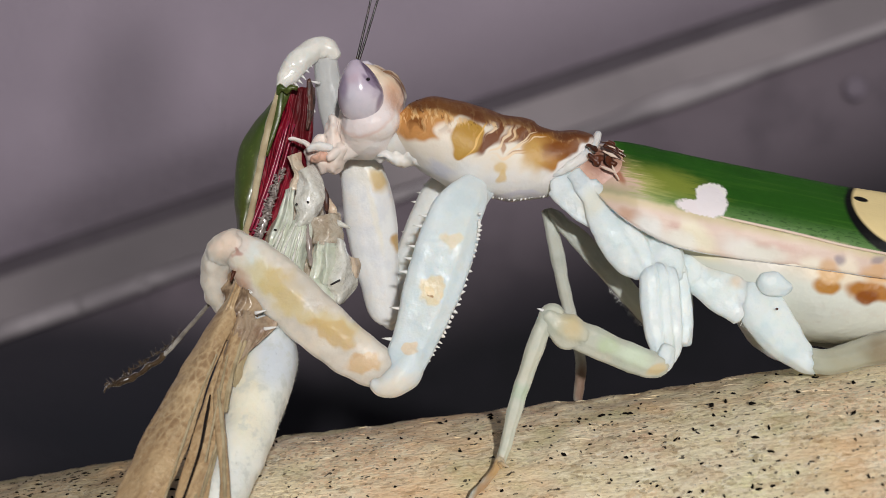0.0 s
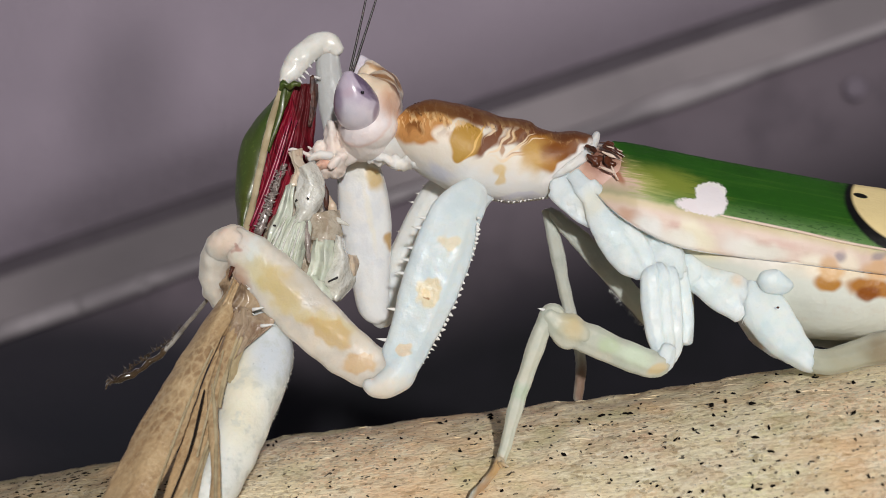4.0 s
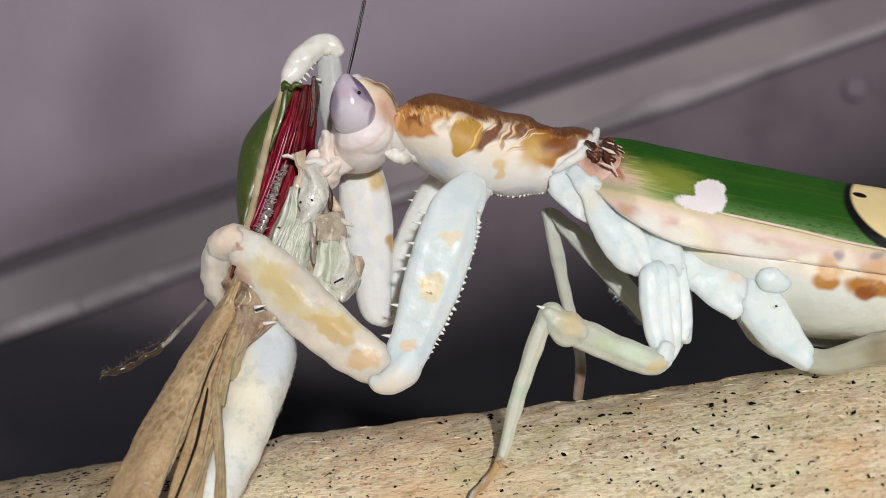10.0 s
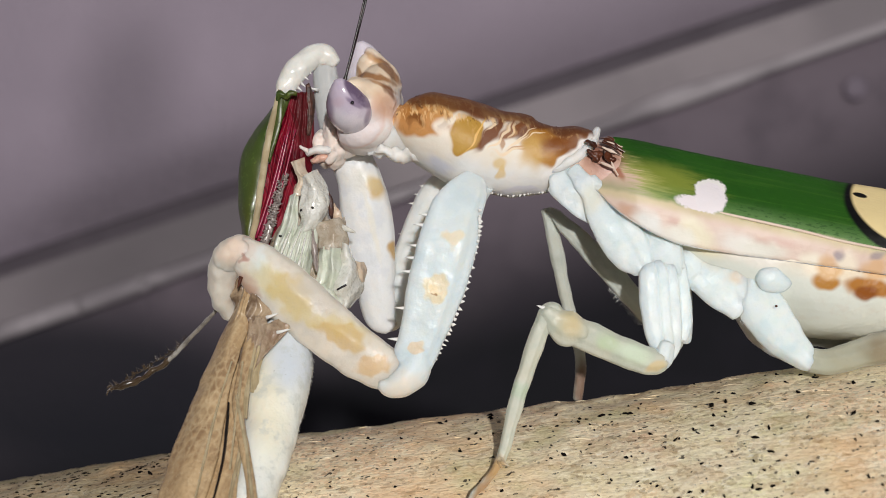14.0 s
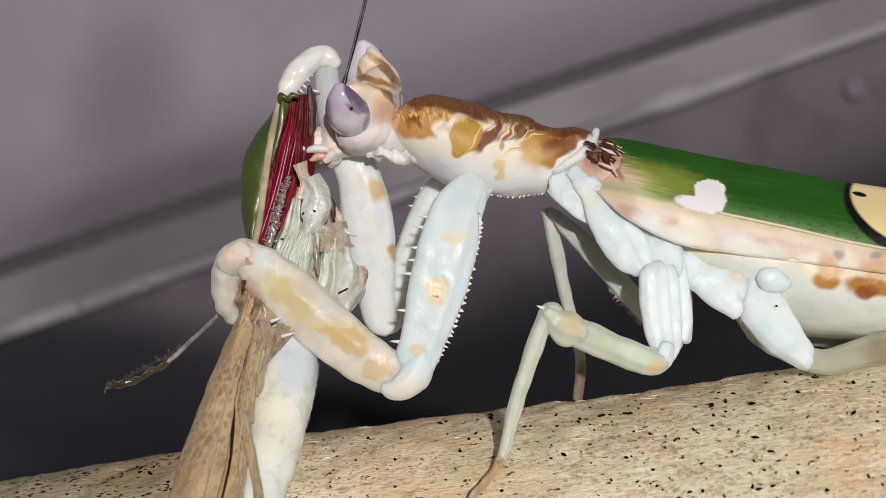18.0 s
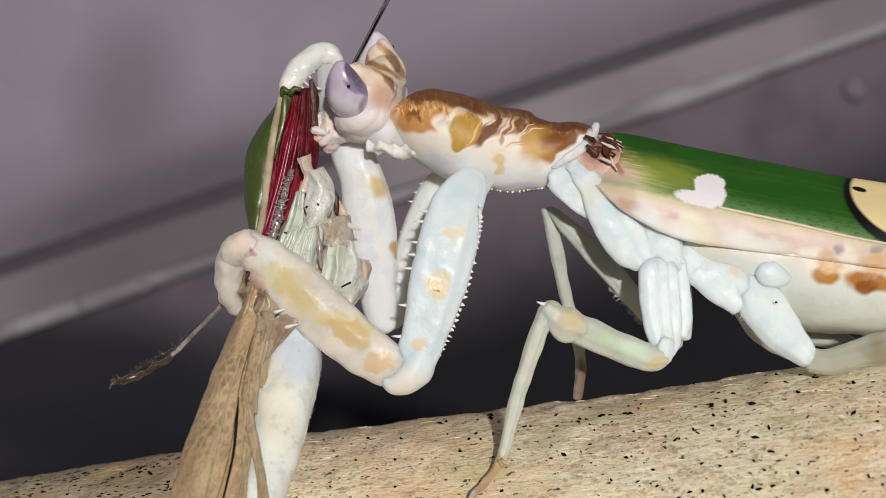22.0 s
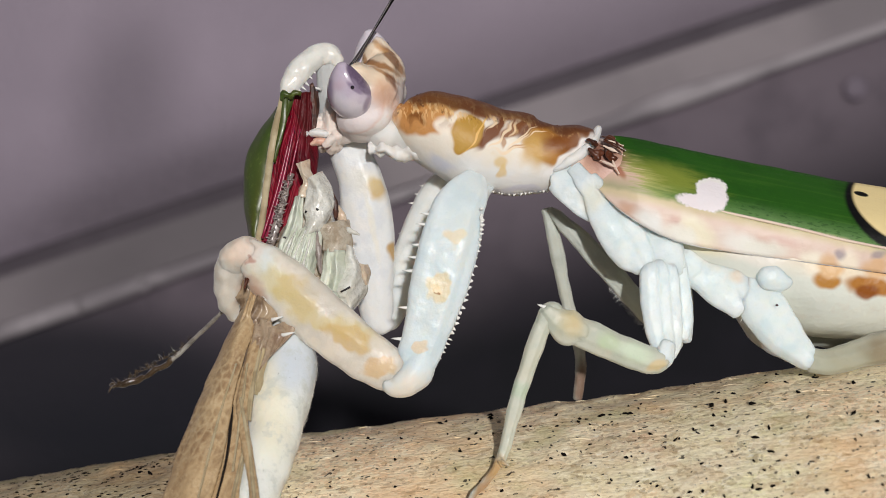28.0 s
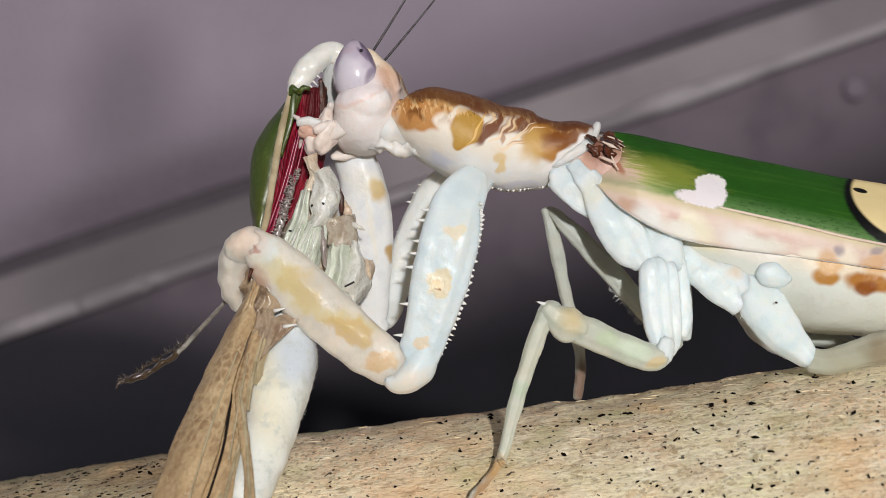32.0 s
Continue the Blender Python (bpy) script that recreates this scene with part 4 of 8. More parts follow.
near_mid = leg(("coxa", "trochanter", "femur", "knee", "tibia", "tarsus"), (
    fused_coxa,
    [(9.37, -2.9, -4, 0.38, 0.4), (9.16, -3, -4.56, 0.5, 0.42), (8.67, -3.1, -4.92, 0.35, 0.38)],
    [(9.25, -3, -4.7, 0.42, 0.42), (8.62, -3.1, -4.69, 0.61, 0.47), (7.43, -3.2, -4.26, 0.63, 0.42), (6.24, -3.3, -3.73, 0.66, 0.42), (5.53, -3.4, -3.44, 0.63, 0.42)],
    [(5.9, -3.4, -3.54, 0.47, 0.42), (5.18, -3.4, -3.3, 0.8, 0.47), (4.71, -3.4, -3.02, 0.61, 0.42), (4.26, -3.4, -2.6, 0.35, 0.33)],
    [(4.88, -3.3, -2.7, 0.28, 0.28), (4.48, -3.3, -2.6, 0.4, 0.33), (4.01, -3.4, -3.49, 0.4, 0.33), (3.51, -3.5, -4.89, 0.35, 0.28), (2.99, -3.6, -6.51, 0.33, 0.26), (2.56, -3.7, -8.13, 0.26, 0.23), (2.32, -3.8, -8.81, 0.21, 0.21)],
    [(2.37, -3.8, -8.62, 0.21, 0.21), (2.08, -4.1, -9.08, 0.16, 0.16), (1.65, -4.6, -9.49, 0.18, 0.14), (1.22, -5.2, -9.82, 0.14, 0.11), (0.93, -5.9, -10.22, 0.13, 0.11)]),
    (WAX, WAX, SHANK, SHANK, SHANK, SHANK))
part("spur", cone((4.36, -3.4, -2.51), (3.86, -3.5, -2.34), 0.12), CLAW, near_mid[3])
part("spur", cone((2.36, -4, -8.72), (2.72, -4.2, -8.87), 0.12), SHANK, near_mid[4])
part("spur", cone((2.27, -4, -8.72), (2.44, -4.3, -8.95), 0.1), SHANK, near_mid[4])

far_mid = leg(("coxa", "femur", "tibia"), (
    [(10.53, 1.2, -0.74, 0.51, 0.5), (10.86, 1.6, -2.29, 0.51, 0.5), (11.03, 1.8, -3.46, 0.44, 0.45), (11.08, 1.9, -4.22, 0.31, 0.36)],
    [(10.71, 1.6, -4.4, 0.31, 0.36), (9.32, 1, -3.08, 0.43, 0.36), (7.76, 0.8, -1.29, 0.51, 0.36), (6.42, 1, 0.18, 0.48, 0.33), (5.27, 1.3, 1.36, 0.33, 0.31), (4.83, 1.5, 1.77, 0.21, 0.21)],
    [(4.68, 1.5, 1.77, 0.23, 0.23), (5.05, 1.7, 0.54, 0.34, 0.28), (5.52, 2.2, -1.54, 0.31, 0.26), (6, 2.8, -3.39, 0.29, 0.26), (6.45, 3.1, -5.26, 0.26, 0.24), (6.3, 3.2, -7.02, 0.24, 0.24)]),
    (WAX, FARSHANK, FARSHANK))
hairs = bmesh.new()
for i in range(22):
    a = Vector((7.57, 0.9, -1.65)).lerp(Vector((9.13, 1.1, -3.37)), i / 21) + Vector((-0.1, -0.3, -0.1))
    cone(a, a + Vector((-0.15 * rng.random() - 0.06, -0.05, -0.2 * rng.random())), 0.02, hairs, 4)
part("bristles", hairs, CLAW, far_mid[1])

near_hind = leg(("coxa", "femur", "tibia"), (
    [(12.54, -1.5, -0.7, 0.34, 0.24), (13.07, -1.9, -1.62, 0.87, 0.39), (13.7, -2.25, -2.71, 1.05, 0.48), (14.39, -2.7, -3.78, 0.88, 0.52), (15.1, -3.1, -4.55, 0.57, 0.57), (15.5, -3.1, -4.92, 0.28, 0.28)],
    [(15.27, -3.1, -4.64, 0.52, 0.47), (16.07, -3.4, -4.66, 0.59, 0.47), (17.1, -3.8, -4.3, 0.6, 0.46), (18.07, -4.2, -3.99, 0.69, 0.51), (19.95, -4.8, -3.39, 0.64, 0.5), (22.04, -5.2, -2.8, 0.45, 0.41)],
    [(18.82, -1.6, -4.63, 0.24, 0.24), (19.1, -2.8, -5.9, 0.28, 0.28), (19.89, -3.8, -7.64, 0.28, 0.26)]),
    (WAX, SHANK, SHANK))
fuzz = bmesh.new()
for i in range(70):
    a = Vector((12.08, -1.9, -2.51)).lerp(Vector((15.07, -2.8, -4.91)), i / 69) + Vector((rng.uniform(-0.1, 0.1), rng.uniform(-0.2, 0.2), 0.12))
    cone(a, a + Vector((-0.1 - 0.12 * rng.random(), -0.05, -0.16 - 0.14 * rng.random())), 0.014, fuzz, 3)
part("bristles", fuzz, CLAW, near_hind[0])
part("pore", ball((13.98, -2.88, -2.39), 0.06, 0.1, 0.05), DUN, near_hind[0])
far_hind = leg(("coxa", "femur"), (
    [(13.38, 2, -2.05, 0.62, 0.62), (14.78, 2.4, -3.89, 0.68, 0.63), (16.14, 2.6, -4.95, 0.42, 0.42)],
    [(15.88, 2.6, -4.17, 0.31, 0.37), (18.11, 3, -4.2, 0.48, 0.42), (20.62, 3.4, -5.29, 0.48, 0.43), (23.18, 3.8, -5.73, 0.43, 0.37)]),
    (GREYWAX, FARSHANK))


# forelegs
def thorns(parent, pts, length, r, lean):
    for p in pts:
        a = Vector(p)
        part("spine", cone(a - Vector(lean) * 0.35, a + Vector(lean).normalized() * length * (0.8 + 0.4 * rng.random()), r, bend=0.02), CLAW, parent)


fore = loft([(1.41, -1.5, 2.99, 0.49, 0.27), (1.06, -2, 2.33, 0.91, 0.42), (0.57, -2.4, 1.46, 1.15, 0.5), (0.24, -2.6, 0.26, 1.26, 0.53), (-0.07, -2.7, -0.81, 1.26, 0.53), (-0.4, -2.8, -1.99, 1.21, 0.51), (-0.85, -2.9, -3.52, 0.99, 0.45), (-1.28, -2.9, -4.71, 0.88, 0.43), (-1.66, -2.9, -5.61, 0.66, 0.37)], 7, 48, 0.04, 1.6, profile=KEELED)
loft([(-1, -2.8, -4.36, 0.47, 0.5), (-1.21, -2.9, -5.06, 0.71, 0.58), (-1.7, -2.95, -5.53, 0.71, 0.58), (-2.22, -2.95, -5.74, 0.52, 0.5), (-2.65, -2.95, -5.65, 0.28, 0.4)], 6, 30, 0.05, 1.5, bm=fore)
coxa = part("fore_coxa", melt(fore, 0.045, 2, 0.015, 2.0), COXA, mantis, "white spined fore coxa with tan spots")
thorns(coxa, ((-0.71, -2.6, 1.38), (-0.9, -2.6, 0.95), (-1.19, -2.7, 0.09), (-1.31, -2.7, -0.43), (-1.47, -2.8, -1), (-1.73, -2.9, -2.53), (-2.03, -2.9, -3.83)), 0.34, 0.12, (-1, -0.1, 0.12))
saw = bmesh.new()
for x, y, z in spline([(1.59, -2.75, 1.45), (1.52, -2.75, 0.21), (0.9, -2.75, -2.11), (0.14, -2.75, -3.89), (-0.76, -2.75, -5.39)], 8):
    a = Vector((x - 0.08, y, z + 0.1 * rng.random()))
    cone(a, a + Vector((0.1 + 0.1 * rng.random(), -0.05, rng.uniform(-0.1, 0.04))), 0.06 + 0.06 * rng.random(), saw, 7)
part("teeth", saw, CLAW, coxa, "small saw teeth along the edge")
part("flange", sheet([(1.16, -1.18, 2.98), (1.44, -1.78, 2.3), (1.38, -2.33, 1.45), (1.18, -2.58, 0.26)], [(2.2, -0.88, 2.51), (1.91, -1.38, 2.05), (1.65, -1.98, 1.46), (1.55, -2.23, 0.26)], 6, 8, 0.08, 0.2), COXA, coxa)
femur = part("fore_femur", loft([(-1.92, -2.9, -5.27, 0.76, 0.43), (-2.65, -2.9, -4.99, 0.99, 0.5), (-3.88, -2.9, -4.19, 1.11, 0.56), (-5.31, -2.8, -3.01, 1.21, 0.59), (-6.63, -2.7, -1.83, 1.23, 0.59), (-7.66, -2.6, -0.88, 1.07, 0.57), (-8.41, -2.4, -0.17, 0.76, 0.5), (-8.85, -2.2, 0.12, 0.43, 0.37)], 7, 44,
                                0.08, 1.3, profile=FLATTENED), FEMUR, mantis, "cream fore femur blotched with tan")
knee = part("knee", melt(loft([(-8.42, -2.3, -0.02, 0.62, 0.6), (-9.03, -2.1, -0.26, 0.72, 0.65), (-9.36, -1.9, -0.7, 0.58, 0.55)], 6, 20, 0.1, 1.8, bm=ball((-8.61, -2.2, -0.1), 0.78, 0.7, 0.72, 0.2, 20)), 0.06, 5, 0.05, 2.5), FEMUR, femur)
tibia = part("fore_tibia", loft([(-8.76, -2, -0.17, 0.58, 0.5), (-9.21, -1.9, -0.51, 0.68, 0.6), (-9.48, -1.5, -1.31, 0.66, 0.6), (-9.48, -1.1, -2.18, 0.61, 0.55), (-9.28, -0.7, -2.89, 0.39, 0.4)], 7, 26, 0.12, 1.8), FEMUR, femur, "curled tibia clasping the prey")
part("spine", cone((-8.51, -2.8, -1.16), (-8.66, -2.9, -1.68), 0.12), DUN, tibia)
for a, b in (((-7.85, -2.9, -1.87), (-7.51, -3, -2.15)), ((-7.78, -2.9, -2.46), (-7.46, -3, -2.81)), ((-7.99, -2.9, -2.81), (-7.41, -3, -3.14)), ((-8.18, -2.9, -2.22), (-7.77, -3, -2.43))):
    part("spine", cone(a, b, 0.1), CLAW, tibia)
part("condyle", ball((-8.31, -2.78, -0.35), 0.1, 0.06, 0.1), ROSE_KNEE, femur)

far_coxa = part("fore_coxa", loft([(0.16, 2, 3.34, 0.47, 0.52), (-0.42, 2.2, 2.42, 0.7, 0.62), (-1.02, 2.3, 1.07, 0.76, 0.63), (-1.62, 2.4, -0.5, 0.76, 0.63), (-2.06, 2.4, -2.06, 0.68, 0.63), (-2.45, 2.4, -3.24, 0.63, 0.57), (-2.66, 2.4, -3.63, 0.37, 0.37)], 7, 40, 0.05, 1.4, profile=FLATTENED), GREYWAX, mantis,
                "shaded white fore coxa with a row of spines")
thorns(far_coxa, ((-0.75, 2.1, 2.86), (-0.96, 2.1, 2.47), (-1.22, 2.2, 2.06), (-1.46, 2.2, 1.25), (-1.77, 2.3, 0.68), (-2.09, 2.3, -0.16), (-2.4, 2.3, -0.83)), 0.36, 0.12, (-1, -0.1, 0.1))
far_femur = part("fore_femur", loft([(-2.5, 2.2, -3.56, 0.47, 0.52), (-2.88, 2.1, -2.99, 0.78, 0.6), (-3.11, 2, -1.53, 0.96, 0.7), (-3.34, 1.9, 0.28, 1.19, 0.78), (-3.51, 1.8, 1.83, 1.19, 0.78), (-3.82, 1.7, 3.38, 1.03, 0.72), (-4.58, 1.6, 5.17, 0.88, 0.62), (-5.14, 1.5, 6.96, 0.67, 0.46), (-5.28, 1.4, 8.34, 0.54, 0.41), (-5.39, 1.4, 8.85, 0.36, 0.33)],
                                    7, 40, 0.06, 1.2, profile=FLATTENED), FARFEMUR, mantis, "pale glossy fore femur")
far_tibia = part("fore_tibia", loft([(-4.87, 1.4, 8.44, 0.38, 0.36), (-5.17, 1.3, 8.76, 0.51, 0.44), (-5.72, 1.2, 8.79, 0.51, 0.46), (-6.21, 1, 8.35, 0.53, 0.48), (-6.66, 0.9, 7.83, 0.53, 0.46), (-7, 0.8, 7.33, 0.43, 0.36), (-7.27, 0.7, 6.96, 0.15, 0.2)], 7, 26, 0.08, 2.4), PEARL, mantis, "white clawed tibia gripping the prey")
for a, b in (((-5.98, 1, 8.07), (-5.78, 0.8, 7.89)), ((-6.13, 0.9, 7.8), (-5.9, 0.7, 7.62)), ((-6.24, 0.8, 7.48), (-6.02, 0.6, 7.28)), ((-6.39, 0.8, 7.28), (-6.17, 0.6, 7.1)), ((-6.53, 0.7, 7.12), (-6.31, 0.5, 6.89))):
    part("spine", cone(a, b, 0.07), CLAW, far_tibia)
for a, b in (((-5.55, 1, 7.21), (-6.02, 0.6, 7.31)), ((-5.81, 1, 5.98), (-6.31, 0.5, 6.08)), ((-6.06, 0.8, 5.96), (-5.69, 0.9, 5.92))):
    part("spine", cone(a, b, 0.08), CLAW, far_femur)


# ---- the mantis's head, built upright about its neck ----
NECK = (-2.1, 0, 5.95)


def nod(t, dx, dz, roll, pitch, yaw):
    """The head's pose about the neck: roll brings the near eye down, pitch lifts the face, yaw turns it away."""
    p = Vector(NECK) * MM
    turn = Matrix.Rotation(radians(-yaw), 4, "Z") @ Matrix.Rotation(radians(pitch), 4, "Y") @ Matrix.Rotation(radians(roll), 4, "X")
    return Matrix.Translation(p + Vector((dx, 0, dz)) * MM) @ turn @ Matrix.Translation(-p)


TILTED = nod(0, 0, 0, 34.2, 0, 11.6).inverted()


def tilted(p):
    """Skin coordinates of the tilted head, in millimetres."""
    return p.mapped((1, 1, 1), (34.2, 0, -11.6), TILTED.inverted().translation / MM, p.bent, "POINT")


def head_paint():
    p = Paint("head_skin", 0.42, 0.3, 1.6).base(tone(244, 240, 238))
    p.mottle(1.0, tone(242, 228, 224), 0.42, 0.65, 0.5)
    p.side((-3.2, 0, 4.78), (-1.8, 0, 7.03), tone(228, 200, 176), 0.5, 0.25)
    # seam under the eye and along the cheek
    p.patch((-3.6, 0, 6.83, 1.5, 1.55), tone(222, 184, 172), 0, 0.05, 0.5)
    p.patch((-3.6, 0, 6.88, 1.43, 1.48), tone(238, 230, 230), 0, 0.06, 0.8)
    # tan crown with brown stripes
    t = tilted(p)
    for spot, c, turn, soft, k in (((-3.02, 0.3, 7.52, 1.21, 1.31), tone(234, 212, 182), 0, 0.3, 0.85), ((-2.53, -0.5, 6.04, 0.5, 0.54), tone(212, 158, 116), 0, 0.6, 0.65),
                                   ((-2.41, 0.3, 7.82, 0.91, 0.2), tone(138, 90, 48), -48, 0.3, 0.85), ((-2.92, 0.3, 7.34, 0.91, 0.15), tone(152, 102, 54), -14, 0.4, 0.9),
                                   ((-2.61, 0.3, 6.94, 0.65, 0.1), tone(176, 128, 82), -24, 0.5, 0.8), ((-3.7, 0.3, 7.67, 0.38, 0.1), tone(166, 118, 70), -66, 0.5, 0.8),
                                   ((-3.1, 0.8, 8.35, 0.56, 0.13), tone(196, 150, 100), -40, 0.5, 0.7), ((-2.28, 0.2, 6.65, 0.4, 0.13), tone(120, 72, 40), -60, 0.5, 0.8),
                                   ((-3.58, 1.2, 8.97, 0.36, 0.31), tone(204, 198, 206), 0, 0.5, 0.8)):
        p.patch(spot, c, turn, soft, k, t)
    p.mottle(6.0, tone(222, 186, 162), 0.56, 0.7, 0.15)
    p.bsdf.inputs["Specular IOR Level"].default_value = 0.35
    return p.bump(2.0, 0.05).bump(9.0, 0.010).flesh(0.3, 0.4).done()


def eye_paint():
    p = Paint("lilac_eye", 0.2, 0.25, 1.2).base(tone(228, 220, 228))
    p.mottle(0.8, tone(214, 212, 222), 0.42, 0.62, 0.6)
    t = tilted(p)
    for spot, c, turn, soft, k in (((-4.14, -2, 6.48, 1.11, 0.72), tone(182, 164, 186), -30, 0.5, 0.6), ((-4.81, -2, 5.9, 0.22, 0.58), tone(126, 106, 138), 12, 0.6, 0.75), ((-3.54, -2, 6.5, 0.79, 0.36), tone(92, 72, 100), -54, 0.16, 0.95),
                                   ((-3.71, -2, 6.04, 0.36, 0.1), tone(112, 90, 118), -34, 0.4, 0.85), ((-3.18, -2, 5.51, 0.12, 0.39), tone(128, 108, 134), -14, 0.6, 0.7), ((-4.38, -2, 6.09, 0.29, 0.19), tone(206, 180, 192), 0, 0.6, 0.5)):
        p.patch(spot, c, turn, soft, k, t)
    p.mottle(1.0, tone(186, 172, 194), 0.5, 0.64, 0.3)
    v = p.node("ShaderNodeTexVoronoi")
    v.inputs["Scale"].default_value = 26.0
    p.join(p.mm, v.inputs["Vector"])
    p.over(p.ramp(v.outputs["Distance"], 0.2, 0.6), tone(150, 138, 160), 0.14)
    p.bsdf.inputs["Coat Weight"].default_value = 0.6
    p.bsdf.inputs["Coat Roughness"].default_value = 0.08
    return p.flesh(0.2, 0.3).done()


def upright(bm):
    """Bring a shape that was drawn on the tilted head back to the upright head."""
    for v in bm.verts:
        v.co = TILTED @ (v.co * MM) / MM
    return bm


HEAD, EYES = head_paint(), eye_paint()
PUPIL = Paint("dark_pupil", 0.3).base(tone(26, 18, 30)).done()
HORN = Paint("antenna_horn", 0.35).base(tone(34, 26, 28)).mottle(3.0, tone(92, 76, 72), 0.55, 0.65, 0.5).done()
ROSE_SKIN = waxy("rosy_mouth_skin", tone(226, 190, 172), tone(200, 150, 132), 0.3, mott=0.6).flesh(0.3, 0.4).done()
PALP = waxy("palp_skin", tone(236, 226, 218), tone(228, 202, 190)).flesh(0.3, 0.4).done()

skull = loft([(-2.55, 0, 8, 0.3, 0.8), (-2.6, 0, 7.7, 0.6, 1.4), (-2.75, 0, 7.23, 0.95, 1.8), (-3.05, 0, 6.48, 1.25, 2), (-3.3, 0, 5.93, 1.35, 2), (-3.65, 0, 5.4, 1.33, 1.9), (-4.1, 0, 4.95, 1.03, 1.5), (-4.5, 0, 4.6, 0.5, 0.85)], 7, 36)
for s in (1, -1):
    ball((-3.28, s * 1.05, 5.86), 1.34, 1.15, 0.98, 0.04, 16, skull)
    loft([(x, s * y, z, a, b) for x, y, z, a, b in ((-2.35, 0.4, 6.8, 0.6, 0.7), (-2.6, 0.85, 7.25, 0.68, 0.65), (-2.92, 1.22, 7.66, 0.5, 0.5), (-3.2, 1.52, 8.06, 0.34, 0.36), (-3.42, 1.7, 8.3, 0.16, 0.16))], 6, 24, bm=skull)
ball((-2.72, 0, 7.5), 0.75, 1.25, 0.62, 0.05, 0, skull)
for s in (1, -1):
    ball((-3.3, s * 1.2, 7.6), 0.6, 0.5, 0.72, 0.0, -10, skull)
vertex = upright(loft([(-2.71, 0.2, 6.45, 0.6, 1), (-2.92, 0.3, 7.01, 0.88, 1), (-3.16, 0.6, 7.66, 0.83, 0.8), (-3.39, 1, 8.33, 0.53, 0.5), (-3.53, 1.2, 8.74, 0.23, 0.3)], 6, 30))
scratch = bpy.data.meshes.new("vertex")
vertex.to_mesh(scratch)
skull.from_mesh(scratch)
bpy.data.meshes.remove(scratch)
head = part("head", melt(skull, 0.06, 16, 0.02, 3.0), HEAD, mantis, "pinkish white head with brown striped crown")
for s in (1, -1):
    pts = [(-3.46, -1.2, 6.42, 0.88, 0.78), (-3.56, -1.5, 6.78, 1.01, 0.93), (-3.62, -1.75, 7.24, 0.97, 0.89), (-3.67, -1.87, 7.78, 0.78, 0.69), (-3.72, -1.92, 8.2, 0.52, 0.47), (-3.76, -1.91, 8.5, 0.24, 0.22)]
    eye = part("eye", loft([(x, s * y, z, a, b) for x, y, z, a, b in pts], 7, 30), EYES, head, "pointed lilac compound eye")
    x, y, z = (-3.16, -2.48, 7.74)
    part("pupil", ball((x, s * y, z), 0.08, 0.07, 0.07), PUPIL, eye)
part("forehead", loft([(-3.75, 0, 7.23, 0.4, 0.85), (-4.2, 0, 6.53, 0.5, 0.85), (-4.5, 0, 5.78, 0.4, 0.7), (-4.7, 0, 5.12, 0.3, 0.55)], 5, 20, 0.06), PALP, head)
part("ocelli", ball((-4.3, 0, 7.03), 0.22, 0.4, 0.22, 0.2), PUPIL, head, "small dark simple eyes")
for s in (1, -1):
    part("mandible", loft([(x0, s * y0, z0, a0, b0) for x0, y0, z0, a0, b0 in ((-3.69, -0.8, 5.3, 0.49, 0.34), (-4.17, -1, 4.88, 0.49, 0.34), (-4.72, -0.9, 4.5, 0.37, 0.25), (-5.13, -0.7, 4.22, 0.17, 0.15))], 5, 16, 0.1, 2.0), PALP, head)
mouthparts = bmesh.new()
for st in ([(-5.03, 0.3, 5.93, 0.2, 0.5), (-5.05, 0.5, 5.32, 0.33, 0.7), (-5.02, 0.8, 4.74, 0.41, 0.8), (-5.09, 1, 4.2, 0.33, 0.6)],
           [(-5.49, 0.9, 5.21, 0.25, 0.6), (-5.58, 1, 4.71, 0.38, 0.7), (-5.43, 1.1, 4.16, 0.41, 0.65), (-5.26, 1.2, 3.76, 0.26, 0.4)],
           [(-4.54, 0.5, 4.62, 0.38, 0.7), (-4.77, 0.8, 4.08, 0.36, 0.6), (-4.99, 1, 3.64, 0.25, 0.4)],
           [(-5.8, 1.2, 4.88, 0.23, 0.5), (-5.95, 1.2, 4.57, 0.28, 0.5), (-5.83, 1.2, 4.17, 0.26, 0.45)]):
    loft(st, 5, 16, 0.05, 3.0, bm=mouthparts)
part("mouth", upright(melt(mouthparts, 0.045, 4, 0.07, 3.0)), PALP, head, "crumpled pinkish white mouth")
